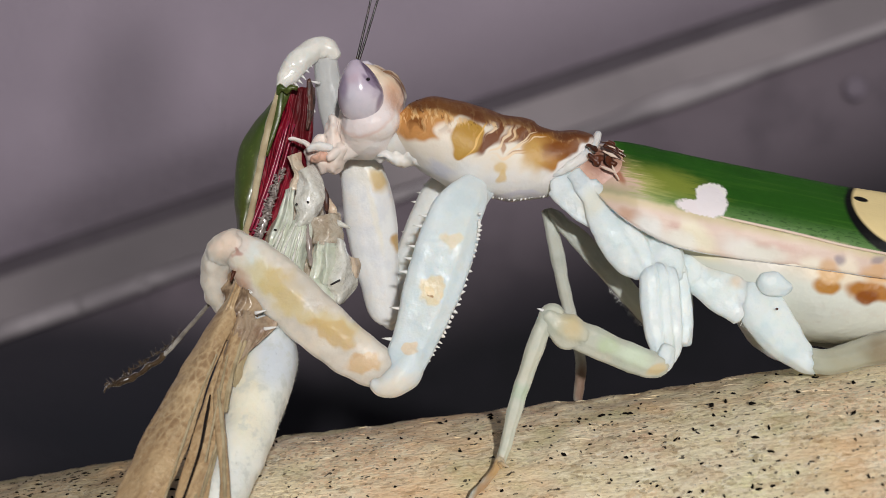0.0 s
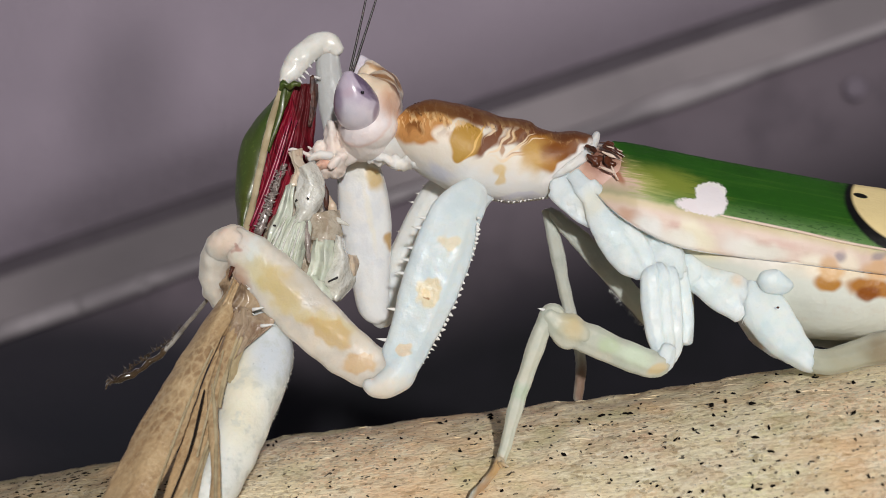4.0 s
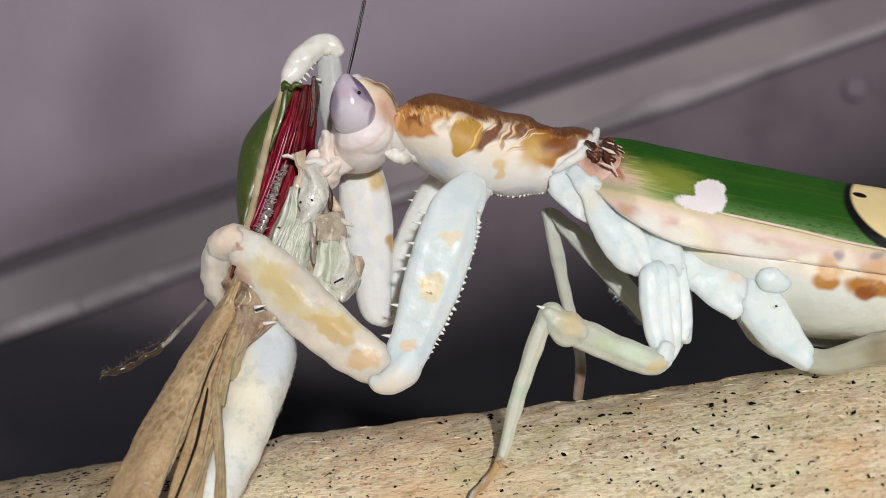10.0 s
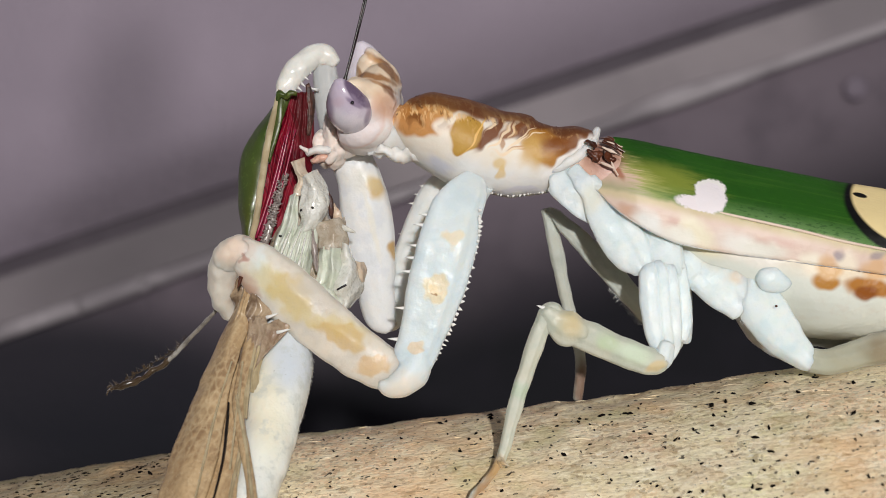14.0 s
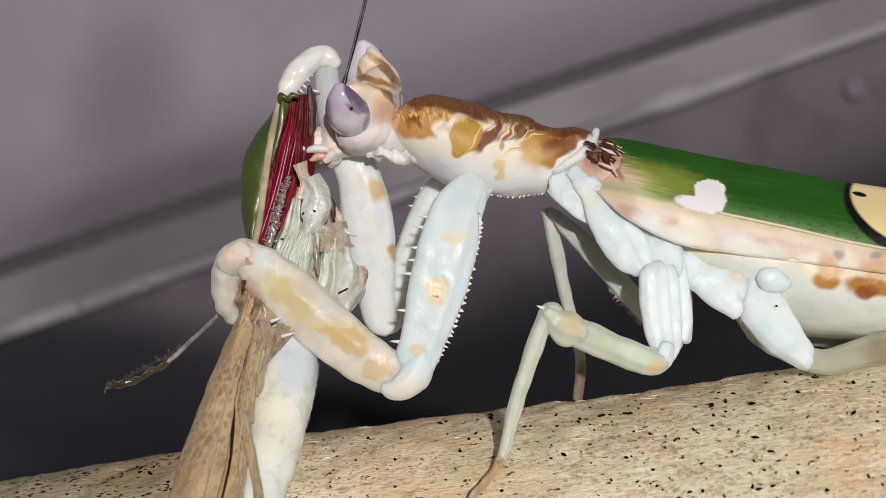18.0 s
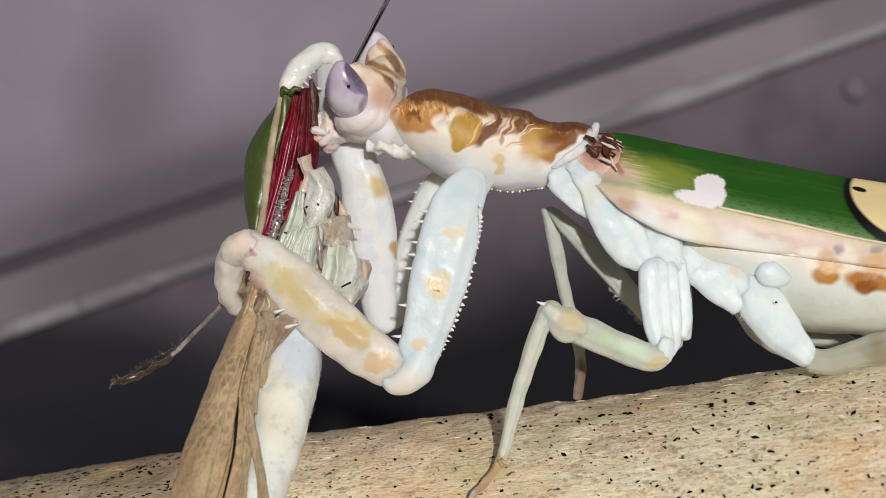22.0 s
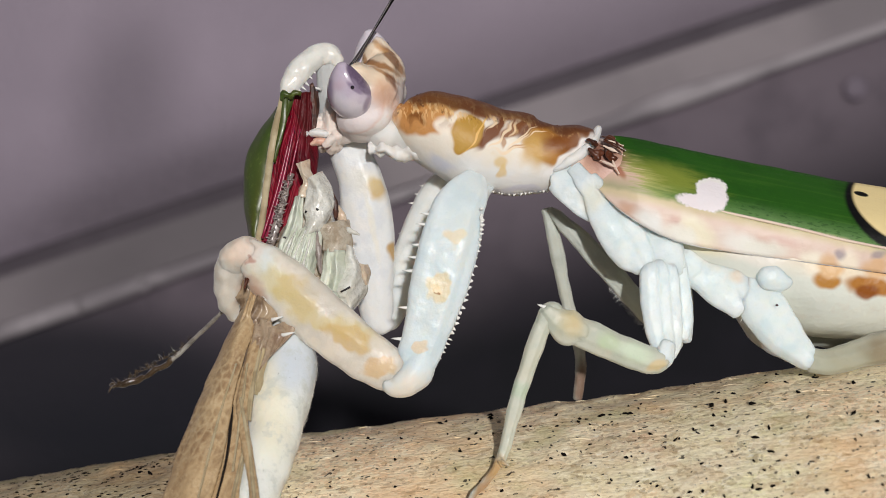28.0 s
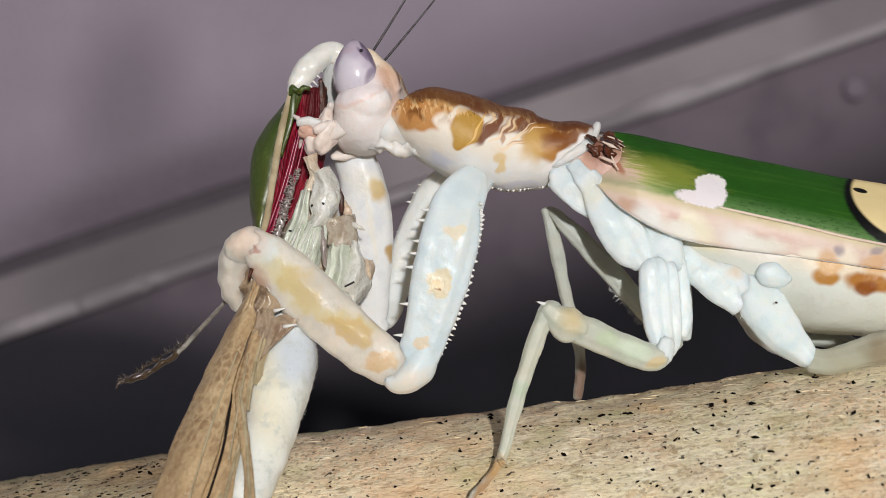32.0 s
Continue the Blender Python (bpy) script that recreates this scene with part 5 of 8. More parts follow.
for name, mat, st in (
        ("maxilla", MILK, [(-5.08, 0.3, 4.35, 0.2, 0.25), (-5.52, 0.2, 4.39, 0.2, 0.28), (-5.87, 0.2, 4.29, 0.18, 0.26), (-6.1, 0.2, 4.17, 0.08, 0.12)]),
        ("maxilla", ROSE_SKIN, [(-5.22, 0.5, 4.04, 0.2, 0.3), (-5.6, 0.5, 3.99, 0.2, 0.3), (-5.9, 0.5, 3.86, 0.13, 0.2)]),
        ("maxilla", PALP, [(-4.67, 0.2, 4.34, 0.23, 0.3), (-4.92, 0.2, 4.04, 0.2, 0.3), (-5.19, 0.2, 3.79, 0.13, 0.2)]),
        ("palp", PALP, [(-5.74, 0.4, 4.26, 0.1, 0.16), (-5.97, 0.2, 4.27, 0.11, 0.16), (-6.16, 0.1, 4.38, 0.09, 0.12), (-6.44, 0.1, 4.53, 0.1, 0.13), (-6.71, 0.1, 4.61, 0.08, 0.11), (-6.94, 0.1, 4.61, 0.06, 0.08)]),
        ("palp", PALP, [(-5.75, 1.4, 4.85, 0.1, 0.16), (-5.99, 1.3, 5.1, 0.09, 0.14), (-6.16, 1.2, 5.14, 0.09, 0.12), (-6.34, 1.2, 5.24, 0.06, 0.09)]),
        ("palp", ROSE_SKIN, [(-5.54, 0.4, 4.05, 0.13, 0.2), (-5.73, 0.3, 3.87, 0.13, 0.2), (-5.88, 0.3, 3.87, 0.08, 0.12)])):
    part(name, upright(loft(st, 6, 14, 0.06, 3.2)), mat, head)
ANT = [Vector((-4.29, -0.45, 7.16)), Vector((-4.36, 0.45, 7.29))]
antennae = []
for b in ANT:
    st = [(b.x + 0.05 * math.sin(h * 0.5), b.y, b.z + h, r) for h, r in ((-0.15, 0.1), (0.2, 0.1), (0.5, 0.06), (2.0, 0.055), (4.0, 0.045), (6.0, 0.035), (8.0, 0.02))]
    antennae.append(part("antenna", loft(st, 7, 8), HORN, head, "thin dark antenna"))


# ---- the half-eaten prey mantis ----
def tan_wing_paint():
    p = Paint("brown_gauze_wing", 0.42, 0.3, 1.6).base(tone(192, 164, 124))
    p.mottle(0.35, tone(168, 136, 98), 0.4, 0.65, 0.6)
    v = p.node("ShaderNodeTexVoronoi")
    v.feature = "DISTANCE_TO_EDGE"
    v.inputs["Scale"].default_value = 3.4
    p.join(p.mapped((0.6, 1.0, 1.7), (0, 22, 0), (0, 0, 0), p.bent), v.inputs["Vector"])
    p.over(p.ramp(v.outputs["Distance"], 0.02, 0.16, 1, 0), tone(206, 184, 148), 0.16)
    run = p.mapped((0.3, 1, 3.2), (0, 22, 0))
    p.mottle(1.0, tone(128, 98, 68), 0.46, 0.68, 0.5, run)
    p.mottle(1.4, tone(206, 182, 142), 0.54, 0.68, 0.4, p.mapped((0.25, 1, 3.0), (0, 22, 0), (4, 2, 9)))
    p.mottle(5.0, tone(108, 80, 54), 0.54, 0.62, 0.2)
    p.mottle(6.0, tone(222, 202, 164), 0.56, 0.64, 0.25, p.mapped((1, 1, 1), (0, 0, 0), (7, 3, 5)))
    # clear cells with pale rims towards the shoulder
    net = p.node("ShaderNodeTexVoronoi")
    net.feature = "DISTANCE_TO_EDGE"
    net.inputs["Scale"].default_value = 1.0
    p.join(p.mapped((0.26, 1.0, 0.42), (0, 22, 0), (5, 0, 3), p.bent), net.inputs["Vector"])
    near = p.math("MULTIPLY", p.above((-10.9, -4, -8.2), (-8.3, -4, -8.9), 1.6), p.ramp(p.noise(0.7, 2).outputs["Fac"], 0.4, 0.55))
    p.over(p.math("MULTIPLY", near, p.ramp(net.outputs["Distance"], 0.1, 0.3)), tone(112, 86, 64), 0.3)
    p.over(p.math("MULTIPLY", near, p.ramp(net.outputs["Distance"], 0.02, 0.14, 1, 0)), tone(206, 186, 150), 0.35)
    p.bsdf.inputs["Coat Weight"].default_value = 0.25
    return p.bump(3.0, 0.06).done()


def leaf_paint():
    p = Paint("green_cover_wing", 0.36, 0.2, 1.5).base(tone(76, 84, 34))
    p.mottle(0.5, tone(58, 74, 28), 0.4, 0.65, 0.6)
    p.side((-7.85, 0, 4.53), (-7.1, 0, 6.53), tone(54, 88, 38), 0.4, 0.4)
    p.mottle(5.0, tone(120, 142, 70), 0.56, 0.7, 0.4)
    p.bsdf.inputs["Coat Weight"].default_value = 0.15
    return p.bump(3.0, 0.015).flesh(0.2, 0.5).done()


def fan_paint():
    p = Paint("crimson_fan_wing", 0.42, 0.2, 1.5).base(tone(132, 14, 38))
    run = p.mapped((0.16, 1, 4.0), (0, -17, 0))
    p.mottle(1.0, tone(166, 40, 74), 0.6, 0.7, 0.5, run)
    p.mottle(1.6, tone(60, 6, 16), 0.5, 0.62, 0.7, run)
    p.patch((-6.1, 0, 6.03, 0.5, 1.5), tone(76, 26, 26), 0, 0.5, 0.8)
    p.patch((-6.23, 0, 3.78, 1, 0.75), tone(48, 4, 12), 0, 0.6, 0.6)
    p.bsdf.inputs["Specular IOR Level"].default_value = 0.25
    return p.bump(2.0, 0.06, 3, run).done()


def pulp_paint(name, a, b, rough=0.28, wet=0.45):
    p = Paint(name, rough, 0.3, 2.0).base(a)
    p.mottle(1.6, b, 0.42, 0.62, 0.75)
    p.mottle(7.0, tuple(v * 0.7 for v in b[:3]) + (1,), 0.58, 0.72, 0.4)
    p.bsdf.inputs["Coat Weight"].default_value = wet
    p.bsdf.inputs["Coat Roughness"].default_value = 0.16 - 0.1 * wet
    return p.bump(2.4, 0.10 + 0.08 * wet).bump(9.0, 0.015).flesh(0.4, 0.5).done()


STUMP = Paint("dark_stump_flesh", 0.5, 0.3, 2.0).base(tone(88, 54, 42)).mottle(1.6, tone(40, 24, 24), 0.42, 0.6, 0.8).mottle(3.0, tone(150, 118, 104), 0.6, 0.7, 0.6).bump(3.0, 0.05).done()
RAY = Paint("rose_ray", 0.3).base(tone(150, 40, 70)).mottle(3.0, tone(116, 18, 44), 0.4, 0.6, 0.7).done()
GAUZE, LEAF, FAN = tan_wing_paint(), leaf_paint(), fan_paint()
MEMBRANE = pulp_paint("tan_wing_membrane", tone(178, 154, 128), tone(128, 98, 74), 0.3, 0.5)
STRAW = waxy("straw_vein_skin", tone(184, 170, 138), tone(150, 134, 102), 0.6, mott=0.7).done()
PULP = pulp_paint("wet_white_flesh", tone(230, 228, 218), tone(212, 208, 194), 0.22, 1.0)
GREYPULP = pulp_paint("grey_wet_membrane", tone(196, 184, 166), tone(164, 148, 126), 0.22, 1.0)
GREENPULP = pulp_paint("green_white_fibre", tone(220, 224, 206), tone(200, 208, 184), 0.4)
ROSE = pulp_paint("rosy_shred", tone(222, 202, 178), tone(204, 174, 148))
GRIT = pulp_paint("grey_grit_membrane", tone(156, 144, 138), tone(110, 98, 96))
BLACK = Paint("black_speck", 0.4).base(tone(24, 18, 16)).done()


def preybelly_paint():
    p = Paint("prey_belly_skin", 0.36, 0.3, 1.3).base(tone(238, 242, 236))
    p.side((-5.87, -2, -4.79), (-4.43, -2, -2.86), tone(218, 226, 228), 0.5, 0.7)
    p.patch((-7.41, -3, -6.11, 0.85, 2.12), tone(244, 236, 206), 15, 0.6, 0.7)
    p.patch((-6.23, -3, -4.7, 0.94, 1.09), tone(212, 220, 228), 40, 0.5, 0.8)
    p.mottle(1.8, tone(200, 206, 200), 0.5, 0.66, 0.5)
    p.mottle(4.0, tone(150, 152, 150), 0.66, 0.74, 0.5)
    return p.bump(1.5, 0.07).bump(5.0, 0.006).flesh(0.25, 0.6).done()


PREYBELLY = preybelly_paint()
LIMB = waxy("dry_limb_skin", tone(172, 150, 122), tone(92, 70, 52), 0.32, mott=0.8).done()
TARRY = waxy("dark_limb_skin", tone(76, 62, 46), tone(26, 20, 16), 0.2, mott=0.9)
TARRY.bsdf.inputs["Coat Weight"].default_value = 1.0
TARRY.bsdf.inputs["Coat Roughness"].default_value = 0.12
TARRY = TARRY.done()

prey = thing("prey_mantis", (-8.35, -7, -9.98), "half-eaten mantis with crimson hindwing, green wing and white abdomen", "mantis")
UPPER, LOWER, MIDDLE = [], [], []


def prey_part(name, bm, mat, group, label=""):
    ob = part(name, bm, mat, prey, label)
    group.append(ob)
    return ob


# raised wings
cover = prey_part("cover_wing", sheet([(-7.21, 0.3, 6.76), (-7.72, 0.5, 6.08), (-8.41, 0.7, 5.29), (-8.98, 0.8, 4.29), (-9.18, 0.8, 2.82), (-9.12, 0.7, 1.42), (-8.9, 0.6, 0.23)],
                                      [(-6.56, -0.3, 6.79), (-6.87, -0.2, 6), (-7.34, -0.1, 5.02), (-7.65, 0, 4.03), (-7.95, 0, 2.78), (-8.3, 0, 1.4), (-8.5, 0, 0.23)], 8, 12, 0.35, 0.06, rough=0.06), LEAF, UPPER, "olive green cover wing")
part("wing_vein", loft([(-7.07, -0.2, 7, 0.1, 0.07), (-7.25, -0.4, 6.23, 0.12, 0.07), (-7.55, -0.5, 4.98, 0.17, 0.07), (-7.88, -0.5, 3.24, 0.16, 0.07), (-8.17, -0.5, 1.51, 0.15, 0.07), (-8.49, -0.4, 0.12, 0.15, 0.07)], 7, 10, 0.03, 2.0), STRAW, cover, "straw-coloured front vein")
part("wing_lobe", sheet([(-7.26, -0.3, 6.59), (-7.49, -0.4, 5.36), (-7.69, -0.45, 3.87)], [(-6.86, -0.35, 6.83), (-7.01, -0.5, 5.42), (-7.53, -0.5, 3.79)], 8, 8, 0.08, 0.05, rough=0.08), LEAF, cover, "dark green strip beside the vein")
part("torn_edge", loft([(-7.31, -0.3, 6.54, 0.07, 0.07), (-6.98, -0.5, 6.71, 0.15, 0.1), (-6.63, -0.6, 6.75, 0.17, 0.1), (-6.29, -0.5, 6.86, 0.07, 0.07)], 5, 12, 0.22, 4.0), LEAF, cover)
fan = prey_part("hindwing", sheet([(-6.9, 0, 6.83), (-7.2, 0, 5.65), (-7.49, -0.1, 4.52), (-7.82, -0.2, 3.01), (-8.15, -0.3, 1.52), (-8.44, -0.4, 0.02)],
                                  [(-5.67, 0.7, 7.02), (-5.67, 0.7, 5.85), (-5.72, 0.7, 4.58), (-5.92, 0.6, 3.06), (-6.45, 0.4, 1.54), (-7.23, 0.2, 0.03)], 9, 40, 0.35, 0.05, 0.13, 4, 0.1), FAN, UPPER, "glossy crimson pleated hindwing")
for a, b, r in (((-6.63, -0.6, 5.34), (-8.02, -0.85, 0.39), 1.0), ((-6.38, -0.55, 5.22), (-7.78, -0.8, 0.39), 0.7), ((-6.83, -0.55, 4.97), (-8.17, -0.85, 0.52), 0.7)):
    va, vb = Vector(a), Vector(b)
    part("wing_ray", loft([(*va, 0.04 * r), (*(va.lerp(vb, 0.5) + Vector((0.1, 0, 0.05))), 0.09 * r), (*vb, 0.07 * r)], 6, 8, 0.04, 2.0), RAY, fan)
prey_part("wing_stump", sheet([(-6.01, 0.3, 7.27), (-5.98, 0.3, 6.56), (-5.96, 0.3, 5.93), (-5.98, 0.3, 5.05)], [(-5.82, 0.4, 7.38), (-5.65, 0.5, 6.59), (-5.65, 0.5, 5.95), (-5.84, 0.4, 5.06)], 7, 10, 0.1, 0.05, 0.04, 2, 0.16), STUMP, UPPER)
prng = random.Random(11)
grit = bmesh.new()
for i in range(70):
    c = Vector((-6.88, -0.9, 3.17)).lerp(Vector((-7.72, -1.2, 0.32)), i / 69) + Vector((prng.uniform(-0.2, 0.2), prng.uniform(-0.15, 0.1), 0))
    d = Vector((prng.choice((-1, 1)) * prng.uniform(0.08, 0.24), -prng.uniform(0, 0.15), prng.uniform(-0.05, 0.1)))
    cone(c, c + d, 0.05, grit, 5)
strip = prey_part("gnawed_edge", loft([(-6.82, -0.6, 3.29, 0.1, 0.07), (-7.11, -0.7, 2.37, 0.15, 0.1), (-7.42, -0.9, 1.38, 0.17, 0.1), (-7.8, -1, 0.22, 0.2, 0.12)], 6, 10, 0.12, 4.0), GRIT, UPPER, "grey gnawed wing edge")
part("bristles", grit, GRIT, strip)

# opened chest: torn wet plates and membranes
def flap(name, left, right, mat, bulge=0.3, folds=0, ripple=0.0, rough=0.16):
    return prey_part(name, sheet(left, right, 7, 18, bulge, 0.12, ripple, folds, rough), mat, MIDDLE)


flap("shred", [(-6.58, -1, 3.8), (-6.38, -1.2, 3.45), (-6.27, -1.3, 3), (-6.44, -1.3, 2.34)], [(-6, -0.9, 4.03), (-5.94, -1.2, 3.5), (-5.72, -1.2, 3.01), (-5.77, -1.2, 2.35)], ROSE, 0.15, 2, 0.05, 0.3)
flap("plate", [(-6.21, -1.2, 3.01), (-6.1, -1.5, 2.33), (-6.16, -1.6, 1.48), (-6.31, -1.6, 0.7)], [(-5.45, -1, 3.46), (-4.84, -1.2, 2.35), (-4.88, -1.3, 1.78), (-5.45, -1.4, 0.8)], PULP, 0.5, 0, 0, 0.3)
flap("plate", [(-6.61, -1.1, 2.35), (-6.93, -1.3, 1.2), (-7.26, -1.4, 0.27), (-7.53, -1.5, -0.75)], [(-6.17, -1.3, 2.46), (-6.25, -1.5, 1.36), (-6.39, -1.7, 0.39), (-6.73, -1.7, -0.94)], GREENPULP, 0.3, 2, 0.1, 0.1)
flap("fibre", [(-6.31, -1.6, 0.95), (-6.57, -1.8, 0.22), (-6.85, -1.9, -0.58), (-7.09, -1.9, -1.42)], [(-5.41, -1.4, 1.19), (-5.42, -1.7, 0.27), (-5.61, -1.8, -0.58), (-5.9, -1.8, -1.72)], GREENPULP, 0.25, 2, 0.12, 0.1)
flap("membrane", [(-5.42, -1.3, 1.2), (-5.48, -1.6, 0.63), (-5.37, -1.7, 0.02)], [(-4.37, -1, 1.3), (-4.06, -1.2, 0.71), (-4.15, -1.3, -0.1)], GREYPULP, 0.4, 0, 0, 0.32)
flap("membrane", [(-5.28, -1.7, 0.12), (-5.32, -1.8, -0.7), (-5.51, -1.8, -1.55)], [(-4.41, -1.7, 0.02), (-4.29, -1.9, -0.89), (-4.44, -1.9, -1.78)], GREENPULP, 0.25, 2, 0.1, 0.15)
flap("lobe", [(-4.37, -1.6, 0.27), (-4.49, -1.9, -0.7), (-4.67, -2, -1.61), (-4.49, -1.9, -2.51)], [(-3.97, -1.1, 0.02), (-3.51, -1.3, -0.95), (-3.51, -1.4, -1.8), (-3.99, -1.5, -2.53)], PULP, 0.5, 0, 0, 0.34)
flap("shred", [(-3.85, -1.3, -0.46), (-3.65, -1.5, -0.9), (-3.57, -1.5, -1.48)], [(-3.43, -1.1, -0.56), (-3.28, -1.2, -0.95), (-3.39, -1.3, -1.44)], ROSE, 0.1, 2, 0.05, 0.2)
flap("lobe", [(-5.79, -1.7, -1.55), (-5.45, -1.9, -2.03), (-5.04, -1.9, -2.44)], [(-4.69, -1.8, -1.43), (-4.39, -1.9, -1.91), (-4.12, -1.7, -2.54)], GREENPULP, 0.3, 2, 0.08)
for name, st, mat in (
        # dark strand added for the shaded gap between the plates
        ("strand", [(-5.36, -0.9, 3.02, 0.06, 0.06), (-5.04, -1.1, 2.47, 0.12, 0.1), (-4.84, -1.1, 1.83, 0.11, 0.1), (-4.82, -0.9, 1.13, 0.06, 0.06)], STUMP),
        ("shred", [(-4.77, -0.9, 1.94, 0.12, 0.12), (-4.59, -1, 1.37, 0.2, 0.12), (-4.52, -0.9, 1.01, 0.12, 0.12)], ROSE),
        ("shred", [(-4.51, -1.1, 1.05, 0.07, 0.07), (-4.2, -1.3, 0.9, 0.1, 0.1), (-3.81, -1.2, 0.71, 0.07, 0.07)], PULP),
        ("strand", [(-5.72, -1.6, 1.12, 0.07, 0.07), (-5.51, -1.75, 0.02, 0.1, 0.1), (-5.41, -1.8, -0.94, 0.07, 0.07)], GRIT)):
    prey_part(name, loft(st, 6, 14, 0.1, 3.0), mat, MIDDLE)
for i in range(7):
    a = Vector((-6.55, -1.95, 0.99)) + Vector((0.17 * i, -0.02 * i, 0.12 * math.sin(i * 1.7)))
    b = a + Vector((-0.75 + 0.03 * i, -0.1, -1.7 - 0.14 * i))
    prey_part("fibre", loft([(*a, 0.02), (*(a.lerp(b, 0.5) + Vector((prng.uniform(-0.12, 0.12), -0.08, 0))), 0.04 + 0.03 * prng.random()), (*b, 0.02)], 5, 8, 0.05, 3.0), (GREENPULP, PULP)[i % 2], MIDDLE)
prey_part("body_core", loft([(-6.02, 0.4, 2.8, 0.55, 0.65), (-6.12, 0.2, 1.03, 1.15, 1), (-6.35, 0, -0.48, 1.5, 1.15), (-6.95, -0.2, -1.97, 1.54, 1.2), (-7.27, -0.6, -3.19, 1.24, 1.09)], 6, 24, 0.15, 1.2), GREYPULP, MIDDLE, "torn open grey chest")
for at, d in (((-4.49, -2.35, -1.72), (0.38, 0, 0.2)), ((-7.01, -1.75, 0.58), (0.1, 0, -0.02)), ((-6.08, -1.9, 1.64), (0.06, 0, 0.06)), ((-5.59, -1.95, 1.81), (0.06, 0, -0.06))):
    a = Vector(at)
    prey_part("speck", loft([(*a, 0.04), (*(a + Vector(d)), 0.05)], 3, 7), BLACK, MIDDLE)

# hanging body and closed wings
belly = prey_part("abdomen", loft([(-7.24, -1.2, -2.91, 0.64, 0.83), (-6.97, -1.7, -3.85, 1.07, 1.11), (-6.88, -2.4, -4.99, 1.24, 1.19), (-7.09, -3.3, -6.31, 1.27, 1.22), (-7.33, -4.2, -7.58, 1.2, 1.15), (-7.54, -5.2, -8.79, 1.08, 1.04), (-7.79, -6.2, -9.93, 0.93, 0.93), (-8.1, -7.2, -11.24, 0.78, 0.78), (-8.27, -8.4, -12.43, 0.46, 0.51)], 8, 36, 0.1, 1.1),
                  PREYBELLY, LOWER, "white downy abdomen")
down = bmesh.new()
for i in range(260):
    t = i / 259
    x, y, z, r, d = spline([(-6.97, -1.7, -3.85, 1.07, 1.11), (-6.88, -2.4, -4.99, 1.24, 1.19), (-7.09, -3.3, -6.31, 1.27, 1.22), (-7.33, -4.2, -7.58, 1.2, 1.15)], 20)[int(t * 59)]
    a = Vector((x + r * 0.97, y + prng.uniform(-0.5, 0.5), z + prng.uniform(-0.1, 0.1)))
    cone(a, a + Vector((0.1 * prng.random() + 0.02, prng.uniform(-0.1, 0.1), prng.uniform(-0.12, 0.06))), 0.010, down, 3)
part("down", down, CLAW, belly, "fine white down")
gw = part("forewing", sheet([(-8.63, -2.2, -2.18), (-9.1, -2.8, -3.06), (-9.56, -3.6, -4.29), (-10.04, -4.6, -5.69), (-10.44, -5.6, -7.03), (-10.73, -6.5, -8.22), (-11.04, -7.6, -9.86), (-11.37, -9, -11.64)],
                                 [(-8.01, -2.8, -2.54), (-8.23, -3.5, -3.48), (-8.48, -4.5, -4.79), (-8.64, -5.4, -6.05), (-8.7, -6.3, -7.26), (-8.84, -7.2, -8.42), (-9.16, -8.2, -9.94), (-9.45, -9.6, -11.69)], 9, 22, 0.5, 0.05, rough=0.12), GAUZE, prey, "dry brown net-veined forewing")
prey_part("forewing", sheet([(-8.14, -2.9, -2.81), (-8.35, -3.9, -4.15), (-8.53, -5, -5.65), (-8.53, -5.5, -6.26), (-8.12, -6.6, -7.66), (-7.76, -7.4, -8.82), (-7.54, -8.2, -9.94), (-7.27, -9.6, -11.69)],
                            [(-7.62, -2.9, -3.29), (-7.85, -4.1, -4.6), (-8.06, -5.1, -5.86), (-8.06, -5.6, -6.47), (-7.72, -6.6, -7.66), (-7.38, -7.4, -8.82), (-7.12, -8.2, -9.94), (-6.82, -9.6, -11.69)], 9, 8, 0.15, 0.05, rough=0.05), GAUZE, LOWER, "narrow folded brown wing")
prey_part("forewing", sheet([(-8.3, -5, -6.78), (-8.44, -6, -7.97), (-8.61, -6.8, -8.93), (-8.72, -7.8, -10.03), (-8.87, -9.2, -11.59)], [(-8.18, -4.9, -6.79), (-8.1, -5.9, -7.99), (-8.14, -6.7, -8.95), (-8.23, -7.7, -10.05), (-8.39, -9.1, -11.61)], 8, 8, 0.1, 0.05), STRAW, LOWER)
prey_part("hindwing", sheet([(-8.48, -3.1, -3.75), (-8.82, -4.4, -5.49), (-9.15, -5.8, -7.56), (-9.36, -7.2, -9.51), (-9.45, -9, -11.64)], [(-7.93, -3.3, -4.2), (-8.17, -4.7, -5.91), (-8.22, -6, -7.75), (-8.13, -7.3, -9.49), (-7.95, -9, -11.64)], 8, 12, 0.1, 0.05, 0.05, 3, 0.08), GAUZE, LOWER, "folded brown hindwing under the forewings")
